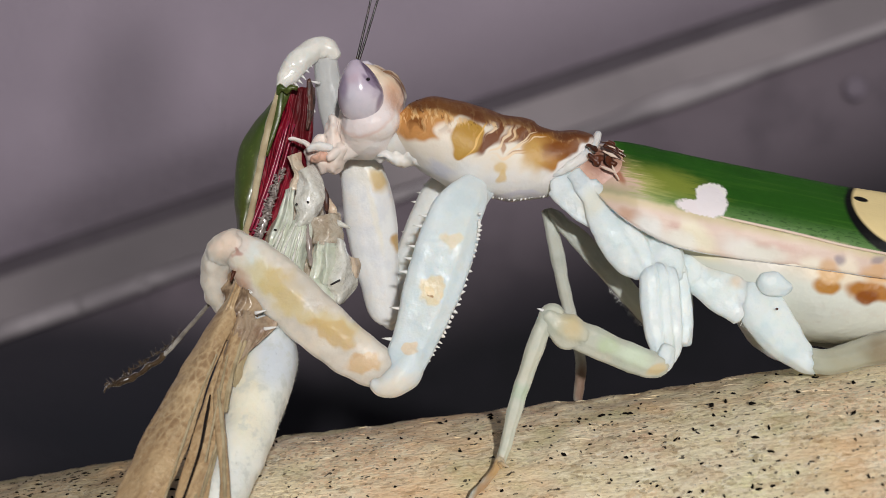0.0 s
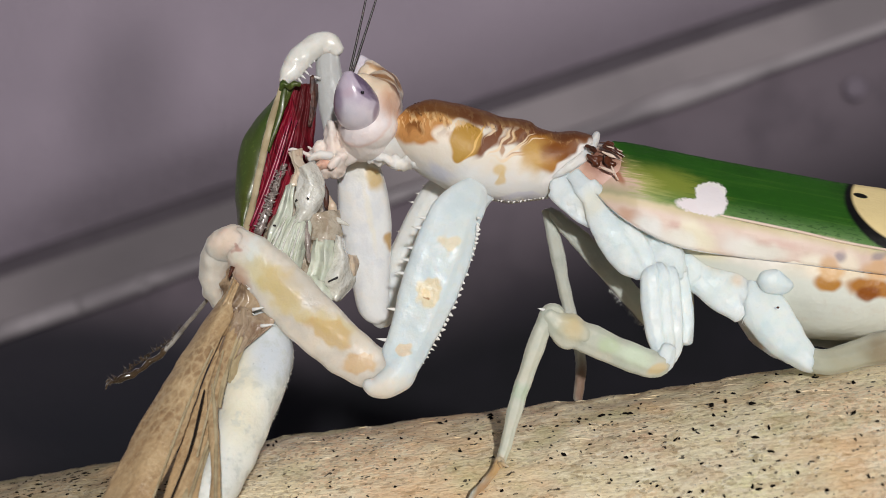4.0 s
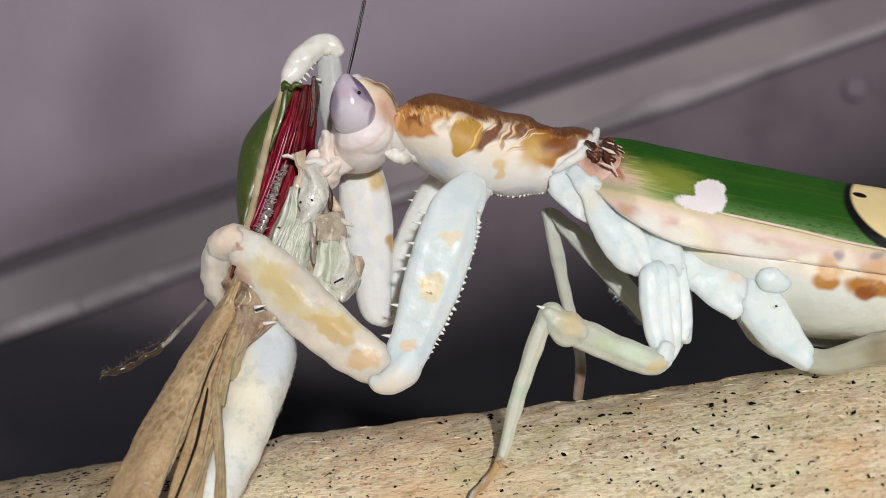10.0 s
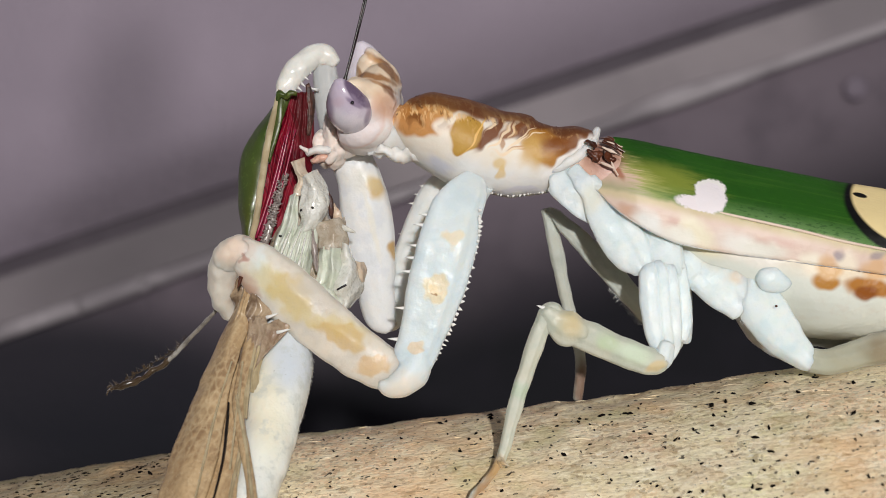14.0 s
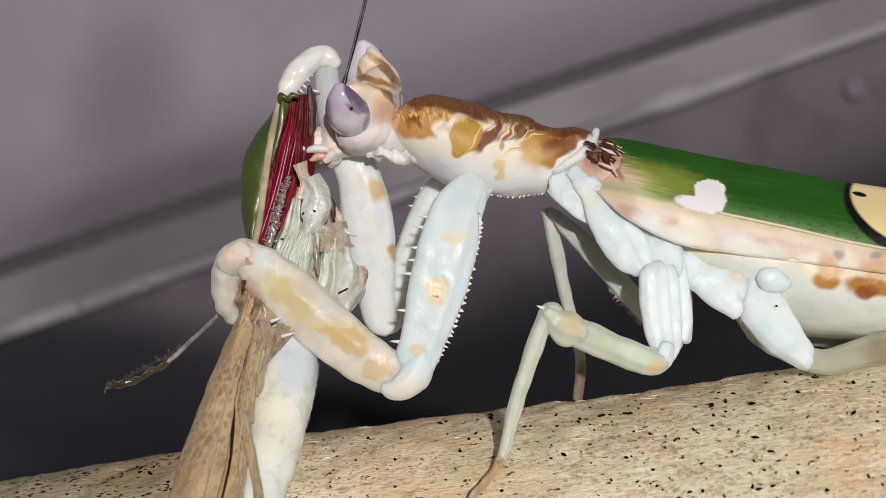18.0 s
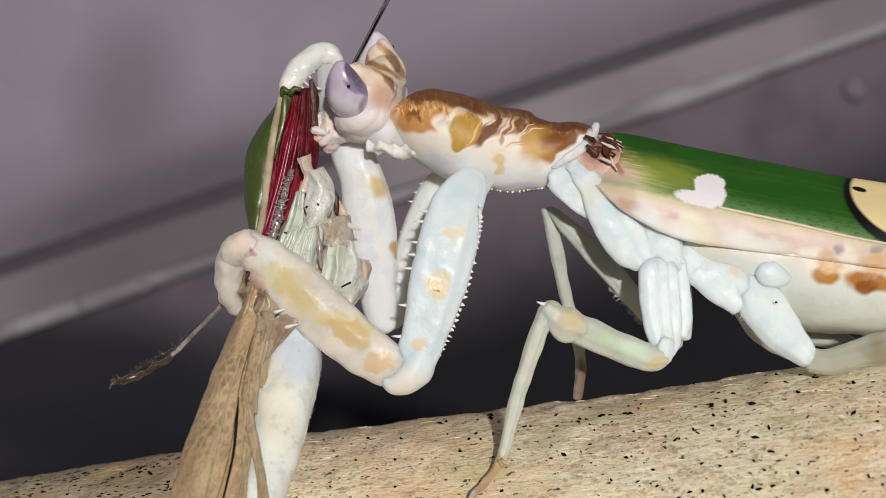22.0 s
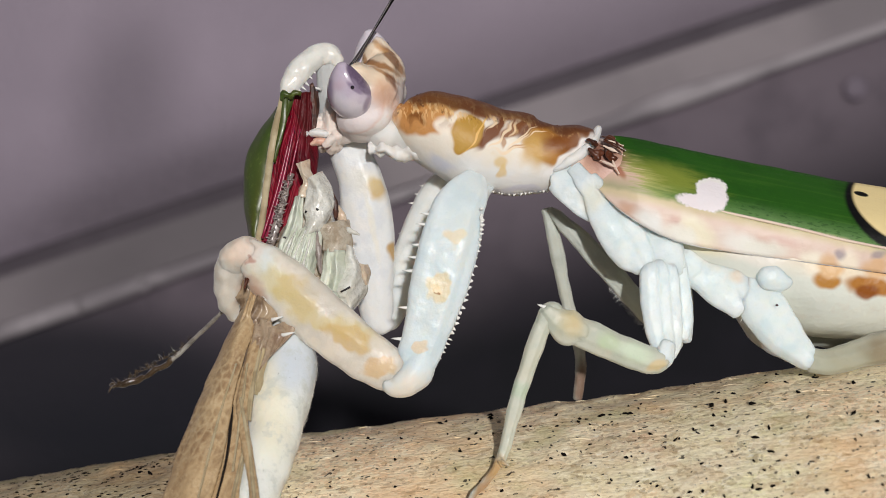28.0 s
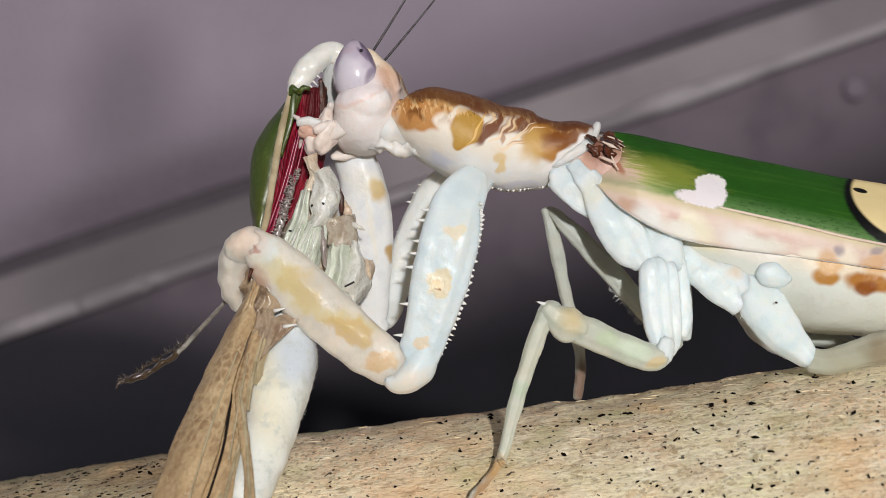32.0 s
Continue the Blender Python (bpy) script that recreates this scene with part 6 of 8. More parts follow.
for a, b, c, r in (((-7.79, -3.3, -3.54), (-8.04, -4.9, -5.66), (-8.1, -5.9, -7.1), 0.1), ((-7.89, -3.6, -3.94), (-7.97, -4.8, -5.44), (-7.97, -5.6, -6.7), 0.07), ((-8.26, -4.4, -4.57), (-8.29, -5.3, -5.84), (-8.38, -7.1, -8.44), 0.06),
                   ((-8.37, -5.4, -5.83), (-7.78, -6.8, -7.84), (-6.94, -9.6, -11.28), 0.08), ((-8.05, -6.2, -7.5), (-8.25, -7.1, -8.88), (-8.48, -9.3, -11.35), 0.07), ((-8.67, -4.6, -4.55), (-9.13, -6.1, -6.63), (-9.66, -9.2, -10.55), 0.05)):
    prey_part("wing_vein", loft([(*a, r * 0.7), (*b, r), (*c, r * 0.7)], 8, 8, 0.02, 2.0), STRAW, LOWER)
# a solid black strand stands in for the shade between the wings
prey_part("wing_gap_shade", loft([(-8.69, -5.35, -6.1, 0.03, 0.03), (-8.67, -5.95, -6.87, 0.06, 0.07), (-8.68, -6.85, -8.05, 0.05, 0.06), (-8.87, -7.9, -9.36, 0.04, 0.04), (-9.2, -9.2, -10.97, 0.04, 0.04)], 6, 8), BLACK, LOWER, "black strand for the shade between the wings")
for left, right, mat in (
        (((-8.3, -2.5, -1.41), (-8.34, -2.8, -2.11), (-8.58, -3.1, -3.09)), ((-7.76, -2.6, -1.69), (-7.1, -2.9, -2.65), (-7.81, -3.2, -3.22)), LIMB),
        (((-8.36, -3, -2.81), (-8.43, -3.4, -3.72), (-8.58, -3.9, -4.96)), ((-7.49, -3.1, -2.85), (-7.35, -3.4, -3.49), (-7.98, -3.9, -4.85)), MEMBRANE),
        (((-7.81, -3.2, -3.27), (-7.81, -3.5, -4), (-7.84, -3.9, -4.96)), ((-6.93, -3.1, -2.95), (-6.48, -3.3, -3.31), (-7.48, -3.8, -4.44)), MEMBRANE),
        (((-7.89, -3.6, -3.99), (-8.07, -3.9, -4.85), (-8.16, -4.2, -5.74)), ((-7.47, -3.6, -3.99), (-7.56, -3.9, -4.85), (-7.78, -4.3, -5.96)), STRAW),
        (((-8.5, -2.4, -1.41), (-8.72, -2.8, -2.46), (-9.11, -3.3, -3.73)), ((-8.11, -2.5, -1.41), (-8.17, -3, -2.81), (-8.4, -3.6, -4.06)), GAUZE)):
    prey_part("wing_root", sheet(left, right, 8, 20, 0.25, 0.05, 0.1, 2, 0.2), mat, LOWER)
for a, b in (((-7.85, -2.9, -2.06), (-7.32, -3, -1.96)), ((-7.43, -3.2, -2.87), (-6.9, -3.3, -2.7)), ((-6.98, -3.4, -3.49), (-6.36, -3.5, -3.34))):
    prey_part("spine", cone(a, b, 0.09), CLAW, LOWER)
prey_part("shoulder", loft([(-8.9, -1.3, -0.9, 0.45, 0.3), (-8.68, -1.6, -1.78, 0.5, 0.36), (-8.47, -1.9, -2.61, 0.5, 0.36), (-8.15, -2.3, -3.53, 0.4, 0.3)], 6, 18, 0.25, 2.8), LIMB, LOWER, "crushed brown shoulder")

# trailing hind leg
DRY = waxy("dry_shank_skin", tone(158, 154, 146), tone(100, 94, 86), 0.3, mott=0.8).done()
SHIN = []
shin = prey_part("tibia", loft([(-9.87, 0.4, -2.37, 0.1, 0.1), (-10.41, 0.6, -3.01, 0.09, 0.09), (-11.26, 0.8, -3.91, 0.1, 0.1), (-11.87, 1, -4.56, 0.11, 0.11), (-12.35, 1.1, -5.03, 0.1, 0.1)], 6, 10, 0.03, 3.0), DRY, SHIN, "dry thin shank")
tars = [((-12.3, 1.1, -4.97, 0.12, 0.12), (-12.73, 1.2, -5.34, 0.14, 0.12), (-13.03, 1.2, -5.49, 0.1, 0.1)), ((-12.98, 1.2, -5.44, 0.12, 0.12), (-13.34, 1.2, -5.8, 0.14, 0.12), (-13.6, 1.2, -5.95, 0.1, 0.1)), ((-13.55, 1.2, -5.9, 0.12, 0.12), (-13.9, 1.2, -6.06, 0.16, 0.14), (-14.26, 1.2, -6.21, 0.12, 0.12)), ((-14.21, 1.2, -6.16, 0.12, 0.12), (-14.62, 1.2, -6.31, 0.14, 0.12), (-14.93, 1.2, -6.41, 0.1, 0.1))]
for st in tars:
    part("tarsus", loft(st, 4, 10, 0.1, 3.0), TARRY, shin)
hair = bmesh.new()
for i in range(130):
    a = Vector((-11.4, 1, -4.1)).lerp(Vector((-14.87, 1.2, -6.41)), prng.random())
    cone(a, a + Vector((prng.uniform(-0.3, 0.3), prng.uniform(-0.2, 0.2), prng.uniform(-0.22, 0.3))), 0.04, hair, 4)
part("bristles", hair, TARRY, shin)
for st in ([(-14.8, 1.1, -6.35, 0.08, 0.08), (-14.97, 1, -6.44, 0.05, 0.05), (-15.05, 1, -6.65, 0.03, 0.03)], [(-14.85, 1.3, -6.38, 0.08, 0.08), (-15, 1.3, -6.27, 0.05, 0.05), (-15.11, 1.3, -6.38, 0.03, 0.03)]):
    part("claw", loft(st, 4, 6), TARRY, shin)


# ---- what moves ----
def turned(at, dx, dz, a):
    """A shift in millimetres and a turn in degrees within the picture's plane, about a joint."""
    p = Vector(at) * MM
    return Matrix.Translation(p + Vector((dx, 0, dz)) * MM) @ Matrix.Rotation(radians(-a), 4, "Y") @ Matrix.Translation(-p)


def sway(obs, root, at, rows):
    back = Matrix.Translation(-ORIGIN[root.name])
    for ob in obs:
        walk(ob, [(t, back @ turned(at, dx, dz, a)) for t, dx, dz, a in rows])


def between(rows, t):
    ts = [r[0] for r in rows]
    return [float(np.interp(t, ts, [r[i] for r in rows])) for i in range(1, len(rows[0]))]


def motions():
    sway(TORSO, mantis, (6.53, -1, 3.46), [
        (0, 0.036, -0.137, -0.34), (0.5, 0.041, -0.026, -0.00), (1, 0.031, -0.027, 0.04), (1.5, -0.033, 0.127, -0.09),
        (2, -0.068, 0.168, 0.34), (2.5, -0.006, -0.034, -0.02), (3, 0.063, -0.132, -0.21), (3.5, 0.003, -0.141, 0.63),
        (5.5, 0.019, -0.243, -0.02), (6, -0.016, 0.071, -0.16), (6.5, -0.037, -0.178, -0.03), (7, -0.008, -0.230, -0.13),
        (7.5, -0.012, 0.023, -0.39), (8, -0.150, 0.206, 0.03), (8.5, -0.018, 0.104, -0.04), (9, -0.152, 0.182, 0.18),
        (9.5, -0.097, 0.077, 0.22), (10, -0.016, 0.016, -0.19), (10.5, 0.063, -0.060, -0.45), (11, 0.053, 0.025, -0.45),
        (11.5, -0.003, -0.045, -0.35), (12, -0.064, 0.209, -0.09), (12.5, -0.024, 0.103, -0.26), (13, 0.000, -0.000, -0.00),
        (13.5, 0.044, -0.138, -0.37), (14, -0.004, 0.040, -0.34), (14.5, -0.025, 0.109, -0.18), (16.5, -0.028, 0.028, -0.00),
        (17, 0.058, -0.187, -0.03), (17.5, -0.039, 0.288, 0.09), (18, -0.029, -0.003, 0.08), (18.5, -0.006, 0.054, -0.19),
        (19, -0.018, 0.019, -0.01), (19.5, -0.022, 0.022, 0.19), (20, -0.010, 0.101, 0.07), (20.5, -0.002, -0.051, 0.12),
        (21, -0.067, 0.249, 0.12), (21.5, -0.015, -0.059, -0.19), (22, -0.037, 0.237, -0.05), (22.5, 0.070, -0.055, -0.31),
        (23, 0.087, -0.173, -0.15), (23.5, 0.100, -0.139, -0.36), (24, 0.052, -0.015, -0.39), (24.5, 0.120, -0.088, -0.43),
        (25, 0.093, -0.031, -0.49), (25.5, 0.133, -0.108, -0.68), (27.5, 0.043, 0.134, -0.36), (28, 0.044, 0.097, -0.36),
        (28.5, 0.043, 0.021, -0.36), (29, 0.042, 0.083, -0.24), (29.5, 0.041, 0.185, -0.21), (30, 0.055, 0.148, -0.51),
        (30.5, 0.044, 0.097, -0.36), (31, 0.080, -0.030, -0.24), (31.5, 0.138, -0.117, -0.43), (32, 0.007, 0.268, -0.45),
    ])
    sway([coxa], mantis, (1.22, -2.5, 2.41), [
        (0, 0.025, -0.068, -2.34), (0.5, 0.043, 0.021, -2.76), (1, 0.017, -0.012, -3.56), (1.5, -0.035, 0.161, -3.67),
        (2, -0.068, 0.149, -2.69), (2.5, -0.007, -0.001, -2.61), (3, 0.039, -0.107, -3.39), (3.5, 0.012, -0.186, -3.97),
        (5.5, 0.003, -0.246, -4.57), (6, -0.019, 0.088, -3.25), (6.5, -0.034, -0.162, -0.99), (7, -0.019, -0.211, -0.32),
        (7.5, -0.025, 0.065, -1.80), (8, -0.140, 0.222, 0.48), (8.5, -0.003, 0.144, -0.62), (9, -0.139, 0.202, 0.09),
        (9.5, -0.083, 0.101, -0.69), (10, -0.007, 0.053, -2.48), (10.5, 0.056, 0.014, -3.88), (11, 0.047, 0.094, -3.77),
        (11.5, -0.002, 0.015, -1.93), (12, -0.057, 0.232, 0.74), (12.5, -0.029, 0.125, 0.50), (13, 0.000, -0.000, -0.00),
        (13.5, 0.035, -0.106, 0.01), (14, -0.011, 0.079, 0.31), (14.5, -0.024, 0.130, 0.80), (16.5, -0.020, 0.032, 1.13),
        (17, 0.043, -0.185, -0.19), (17.5, -0.020, 0.307, 1.08), (18, -0.015, 0.018, 1.04), (18.5, -0.011, 0.056, 1.65),
        (19, -0.016, 0.016, 1.68), (19.5, -0.009, 0.016, 1.94), (20, -0.009, 0.070, 1.98), (20.5, 0.000, -0.068, 1.89),
        (21, -0.049, 0.257, 2.32), (21.5, -0.023, -0.041, 1.03), (22, -0.025, 0.271, 1.73), (22.5, 0.065, -0.023, 1.03),
        (23, 0.085, -0.133, 1.37), (23.5, 0.090, -0.083, 0.59), (24, 0.059, 0.073, -0.31), (24.5, 0.117, -0.034, 0.26),
        (25, 0.091, 0.045, 0.15), (25.5, 0.124, -0.035, 0.20), (27.5, 0.046, 0.176, 1.17), (28, 0.046, 0.140, 1.17),
        (28.5, 0.047, 0.077, 1.73), (29, 0.050, 0.124, 2.05), (29.5, 0.051, 0.218, 1.47), (30, 0.054, 0.191, 1.47),
        (30.5, 0.047, 0.143, 2.67), (31, 0.087, 0.009, 2.42), (31.5, 0.139, -0.042, 1.52), (32, 0.017, 0.335, 2.00),
    ])
    sway([femur], mantis, (-1.99, -2.8, -5.38), [
        (0, -0.330, 0.123, -1.04), (0.5, -0.394, 0.270, -2.70), (1, -0.533, 0.313, -2.67), (1.5, -0.718, 0.557, -1.21),
        (2, -0.593, 0.485, -2.32), (2.5, -0.482, 0.256, -0.29), (3, -0.528, 0.174, -0.36), (3.5, -0.539, 0.080, -3.58),
        (5.5, -0.598, 0.005, -0.91), (6, -0.523, 0.349, -1.56), (6.5, -0.161, -0.103, 0.11), (7, -0.034, -0.246, 1.34),
        (7.5, -0.236, 0.147, -2.32), (8, -0.127, 0.267, -1.46), (8.5, -0.019, 0.173, -2.96), (9, -0.134, 0.238, -2.14),
        (9.5, -0.235, 0.222, -1.52), (10, -0.375, 0.249, -1.85), (10.5, -0.507, 0.290, -0.73), (11, -0.547, 0.388, -1.82),
        (11.5, -0.273, 0.149, 0.25), (12, -0.032, 0.271, 0.03), (12.5, -0.007, 0.146, 0.10), (13, 0.000, -0.000, -0.00),
        (13.5, 0.126, -0.192, 0.82), (14, 0.071, 0.037, 0.35), (14.5, 0.094, 0.081, -0.20), (16.5, 0.206, -0.075, 0.13),
        (17, 0.183, -0.307, 0.92), (17.5, 0.136, 0.256, -0.75), (18, 0.226, -0.115, 0.41), (18.5, 0.281, -0.101, 1.46),
        (19, 0.321, -0.140, 0.92), (19.5, 0.338, -0.146, 1.69), (20, 0.325, -0.067, 0.91), (20.5, 0.370, -0.252, 1.54),
        (21, 0.315, 0.131, 0.55), (21.5, 0.270, -0.217, 0.71), (22, 0.299, 0.139, -0.69), (22.5, 0.439, -0.257, 1.59),
        (23, 0.466, -0.369, 2.43), (23.5, 0.431, -0.334, 0.67), (24, 0.189, -0.043, -0.26), (24.5, 0.334, -0.184, 0.83),
        (25, 0.292, -0.098, 1.05), (25.5, 0.347, -0.207, 1.90), (27.5, 0.333, -0.013, -0.64), (28, 0.332, -0.031, 0.32),
        (28.5, 0.450, -0.154, 1.22), (29, 0.464, -0.082, 0.16), (29.5, 0.383, 0.032, -0.37), (30, 0.366, 0.010, 0.14),
        (30.5, 0.574, -0.126, 1.42), (31, 0.591, -0.265, 0.84), (31.5, 0.540, -0.302, 0.07), (32, 0.376, 0.168, -1.56),
    ])
    sway([far_coxa], mantis, (0.16, 2, 3.34), [
        (0, 0.120, 0.102, -0.00), (0.5, 0.112, 0.140, -0.68), (1, 0.092, 0.100, -2.27), (1.5, -0.004, 0.219, -0.60),
        (2, -0.056, 0.171, -0.86), (2.5, 0.036, 0.068, -1.03), (3, 0.134, 0.039, -2.51), (3.5, 0.105, -0.019, -4.06),
        (5.5, 0.122, -0.048, -4.34), (6, 0.033, 0.213, -1.55), (6.5, 0.012, -0.057, -0.22), (7, 0.041, -0.102, -0.00),
        (7.5, 0.001, 0.109, -1.31), (8, -0.193, 0.123, 1.16), (8.5, -0.025, 0.102, -1.96), (9, -0.186, 0.110, -1.56),
        (9.5, -0.102, 0.053, -1.43), (10, 0.020, 0.124, -2.09), (10.5, 0.120, 0.110, -2.83), (11, 0.109, 0.203, -2.24),
        (11.5, 0.030, 0.074, -1.65), (12, -0.086, 0.183, 1.66), (12.5, -0.035, 0.117, 0.89), (13, 0.000, -0.000, -0.00),
        (13.5, 0.052, -0.082, -0.51), (14, -0.023, 0.039, 0.47), (14.5, -0.048, 0.081, 1.41), (16.5, -0.048, -0.021, 1.37),
        (17, 0.056, -0.204, -1.83), (17.5, -0.091, 0.161, 0.81), (18, -0.049, -0.060, 0.64), (18.5, -0.040, -0.007, 1.53),
        (19, -0.044, -0.046, 1.40), (19.5, -0.047, -0.069, 1.65), (20, -0.048, -0.007, 1.99), (20.5, -0.011, -0.093, 1.46),
        (21, -0.128, 0.089, 2.21), (21.5, -0.038, -0.093, 0.91), (22, -0.074, 0.160, 1.64), (22.5, 0.034, -0.113, -1.37),
        (23, 0.051, -0.259, -1.28), (23.5, 0.058, -0.201, -3.52), (24, -0.005, -0.091, -4.31), (24.5, 0.078, -0.143, -3.15),
        (25, 0.047, -0.082, -2.44), (25.5, 0.112, -0.091, -2.71), (27.5, 0.001, 0.077, -0.40), (28, -0.003, 0.030, -0.34),
        (28.5, 0.020, 0.003, 0.40), (29, 0.009, 0.026, 1.26), (29.5, -0.018, 0.068, 0.11), (30, -0.003, 0.069, 0.22),
        (30.5, -0.004, 0.010, 2.28), (31, 0.036, -0.124, 0.48), (31.5, 0.088, -0.198, -2.24), (32, -0.106, 0.069, -1.03),
    ])
    sway([far_femur], mantis, (-2.7, 2, -3.34), [
        (0, 0.199, 0.307, 1.20), (0.5, 0.101, 0.341, -0.10), (1, -0.115, 0.348, -0.97), (1.5, -0.047, 0.322, 0.82),
        (2, -0.145, 0.245, 0.14), (2.5, -0.045, 0.217, 1.10), (3, -0.095, 0.316, 0.93), (3.5, -0.268, 0.398, -1.77),
        (5.5, -0.285, 0.386, -0.46), (6, -0.098, 0.409, -0.51), (6.5, 0.036, 0.080, 0.69), (7, 0.090, 0.023, 0.53),
        (7.5, -0.131, 0.217, -2.67), (8, -0.085, -0.018, -1.47), (8.5, -0.255, 0.194, -3.51), (9, -0.388, 0.135, -4.08),
        (9.5, -0.269, 0.124, -1.50), (10, -0.186, 0.317, -1.37), (10.5, -0.157, 0.375, -0.30), (11, -0.099, 0.439, -0.78),
        (11.5, -0.131, 0.236, 0.24), (12, 0.092, 0.056, 1.26), (12.5, 0.061, 0.052, 0.60), (13, 0.000, -0.000, -0.00),
        (13.5, -0.001, -0.038, -0.00), (14, 0.016, -0.027, 0.55), (14.5, 0.098, -0.041, 1.03), (16.5, 0.096, -0.137, 0.21),
        (17, -0.162, -0.120, -1.38), (17.5, -0.045, -0.009, -0.31), (18, 0.009, -0.138, 0.15), (18.5, 0.108, -0.167, 1.10),
        (19, 0.098, -0.179, 0.58), (19.5, 0.122, -0.216, 1.20), (20, 0.150, -0.206, 1.12), (20.5, 0.153, -0.188, 0.70),
        (21, 0.079, -0.174, 0.81), (21.5, 0.050, -0.190, 0.25), (22, 0.086, -0.011, 0.15), (22.5, -0.164, -0.134, -1.57),
        (23, -0.138, -0.288, -0.95), (23.5, -0.392, -0.108, -4.03), (24, -0.558, 0.023, -4.81), (24.5, -0.333, -0.077, -2.74),
        (25, -0.285, -0.064, -1.89), (25.5, -0.231, -0.009, -1.07), (27.5, -0.086, -0.007, -1.57), (28, -0.088, -0.068, -0.79),
        (28.5, 0.043, -0.079, 0.39), (29, 0.126, -0.122, -0.20), (29.5, -0.061, -0.086, -1.58), (30, -0.032, -0.086, -0.93),
        (30.5, 0.220, -0.229, 0.71), (31, 0.049, -0.264, -0.99), (31.5, -0.225, -0.205, -2.87), (32, -0.332, -0.140, -3.44),
    ])
    sway([far_tibia], mantis, (-5.19, 1, 8.81), [
        (0, -0.046, 0.250, -1.45), (0.5, 0.140, 0.355, -1.52), (1, 0.119, 0.404, -2.26), (1.5, -0.206, 0.282, -2.71),
        (2, -0.169, 0.235, -0.98), (2.5, -0.277, 0.156, -1.12), (3, -0.294, 0.260, -0.47), (3.5, 0.131, 0.484, -1.21),
        (5.5, -0.179, 0.402, -0.67), (6, 0.029, 0.438, -1.51), (6.5, -0.114, 0.042, 0.01), (7, -0.017, 0.001, -0.93),
        (7.5, 0.472, 0.352, -1.28), (8, 0.247, 0.061, -1.10), (8.5, 0.523, 0.357, -0.19), (9, 0.506, 0.313, 0.62),
        (9.5, 0.051, 0.188, 0.88), (10, 0.124, 0.385, -0.81), (10.5, -0.078, 0.391, -1.77), (11, 0.099, 0.487, -3.07),
        (11.5, -0.181, 0.218, -0.48), (12, -0.178, -0.011, -0.44), (12.5, -0.066, 0.022, -0.44), (13, 0.000, -0.000, -0.00),
        (13.5, -0.001, -0.038, 0.05), (14, -0.101, -0.055, -0.45), (14.5, -0.119, -0.091, -1.37), (16.5, 0.053, -0.142, -0.60),
        (17, 0.153, -0.044, -1.87), (17.5, 0.034, 0.013, -1.50), (18, -0.021, -0.143, -0.68), (18.5, -0.129, -0.222, -0.83),
        (19, -0.029, -0.206, -0.33), (19.5, -0.141, -0.279, -0.31), (20, -0.090, -0.260, -0.80), (20.5, -0.002, -0.222, 0.22),
        (21, -0.096, -0.214, -0.58), (21.5, 0.007, -0.193, -1.90), (22, 0.064, -0.011, -1.15), (22.5, 0.173, -0.059, 0.61),
        (23, 0.060, -0.244, 0.72), (23.5, 0.497, 0.075, -0.52), (24, 0.512, 0.233, -1.29), (24.5, 0.269, 0.051, -0.33),
        (25, 0.133, 0.029, -1.01), (25.5, -0.001, 0.039, 0.03), (27.5, 0.257, 0.072, 0.16), (28, 0.086, -0.026, -0.55),
        (28.5, -0.045, -0.101, 0.32), (29, 0.181, -0.100, -1.31), (29.5, 0.296, 0.002, -1.53), (30, 0.184, -0.030, -1.50),
        (30.5, 0.074, -0.255, -1.45), (31, 0.267, -0.207, -0.09), (31.5, 0.400, -0.071, 0.54), (32, 0.430, 0.023, -0.87),
    ])
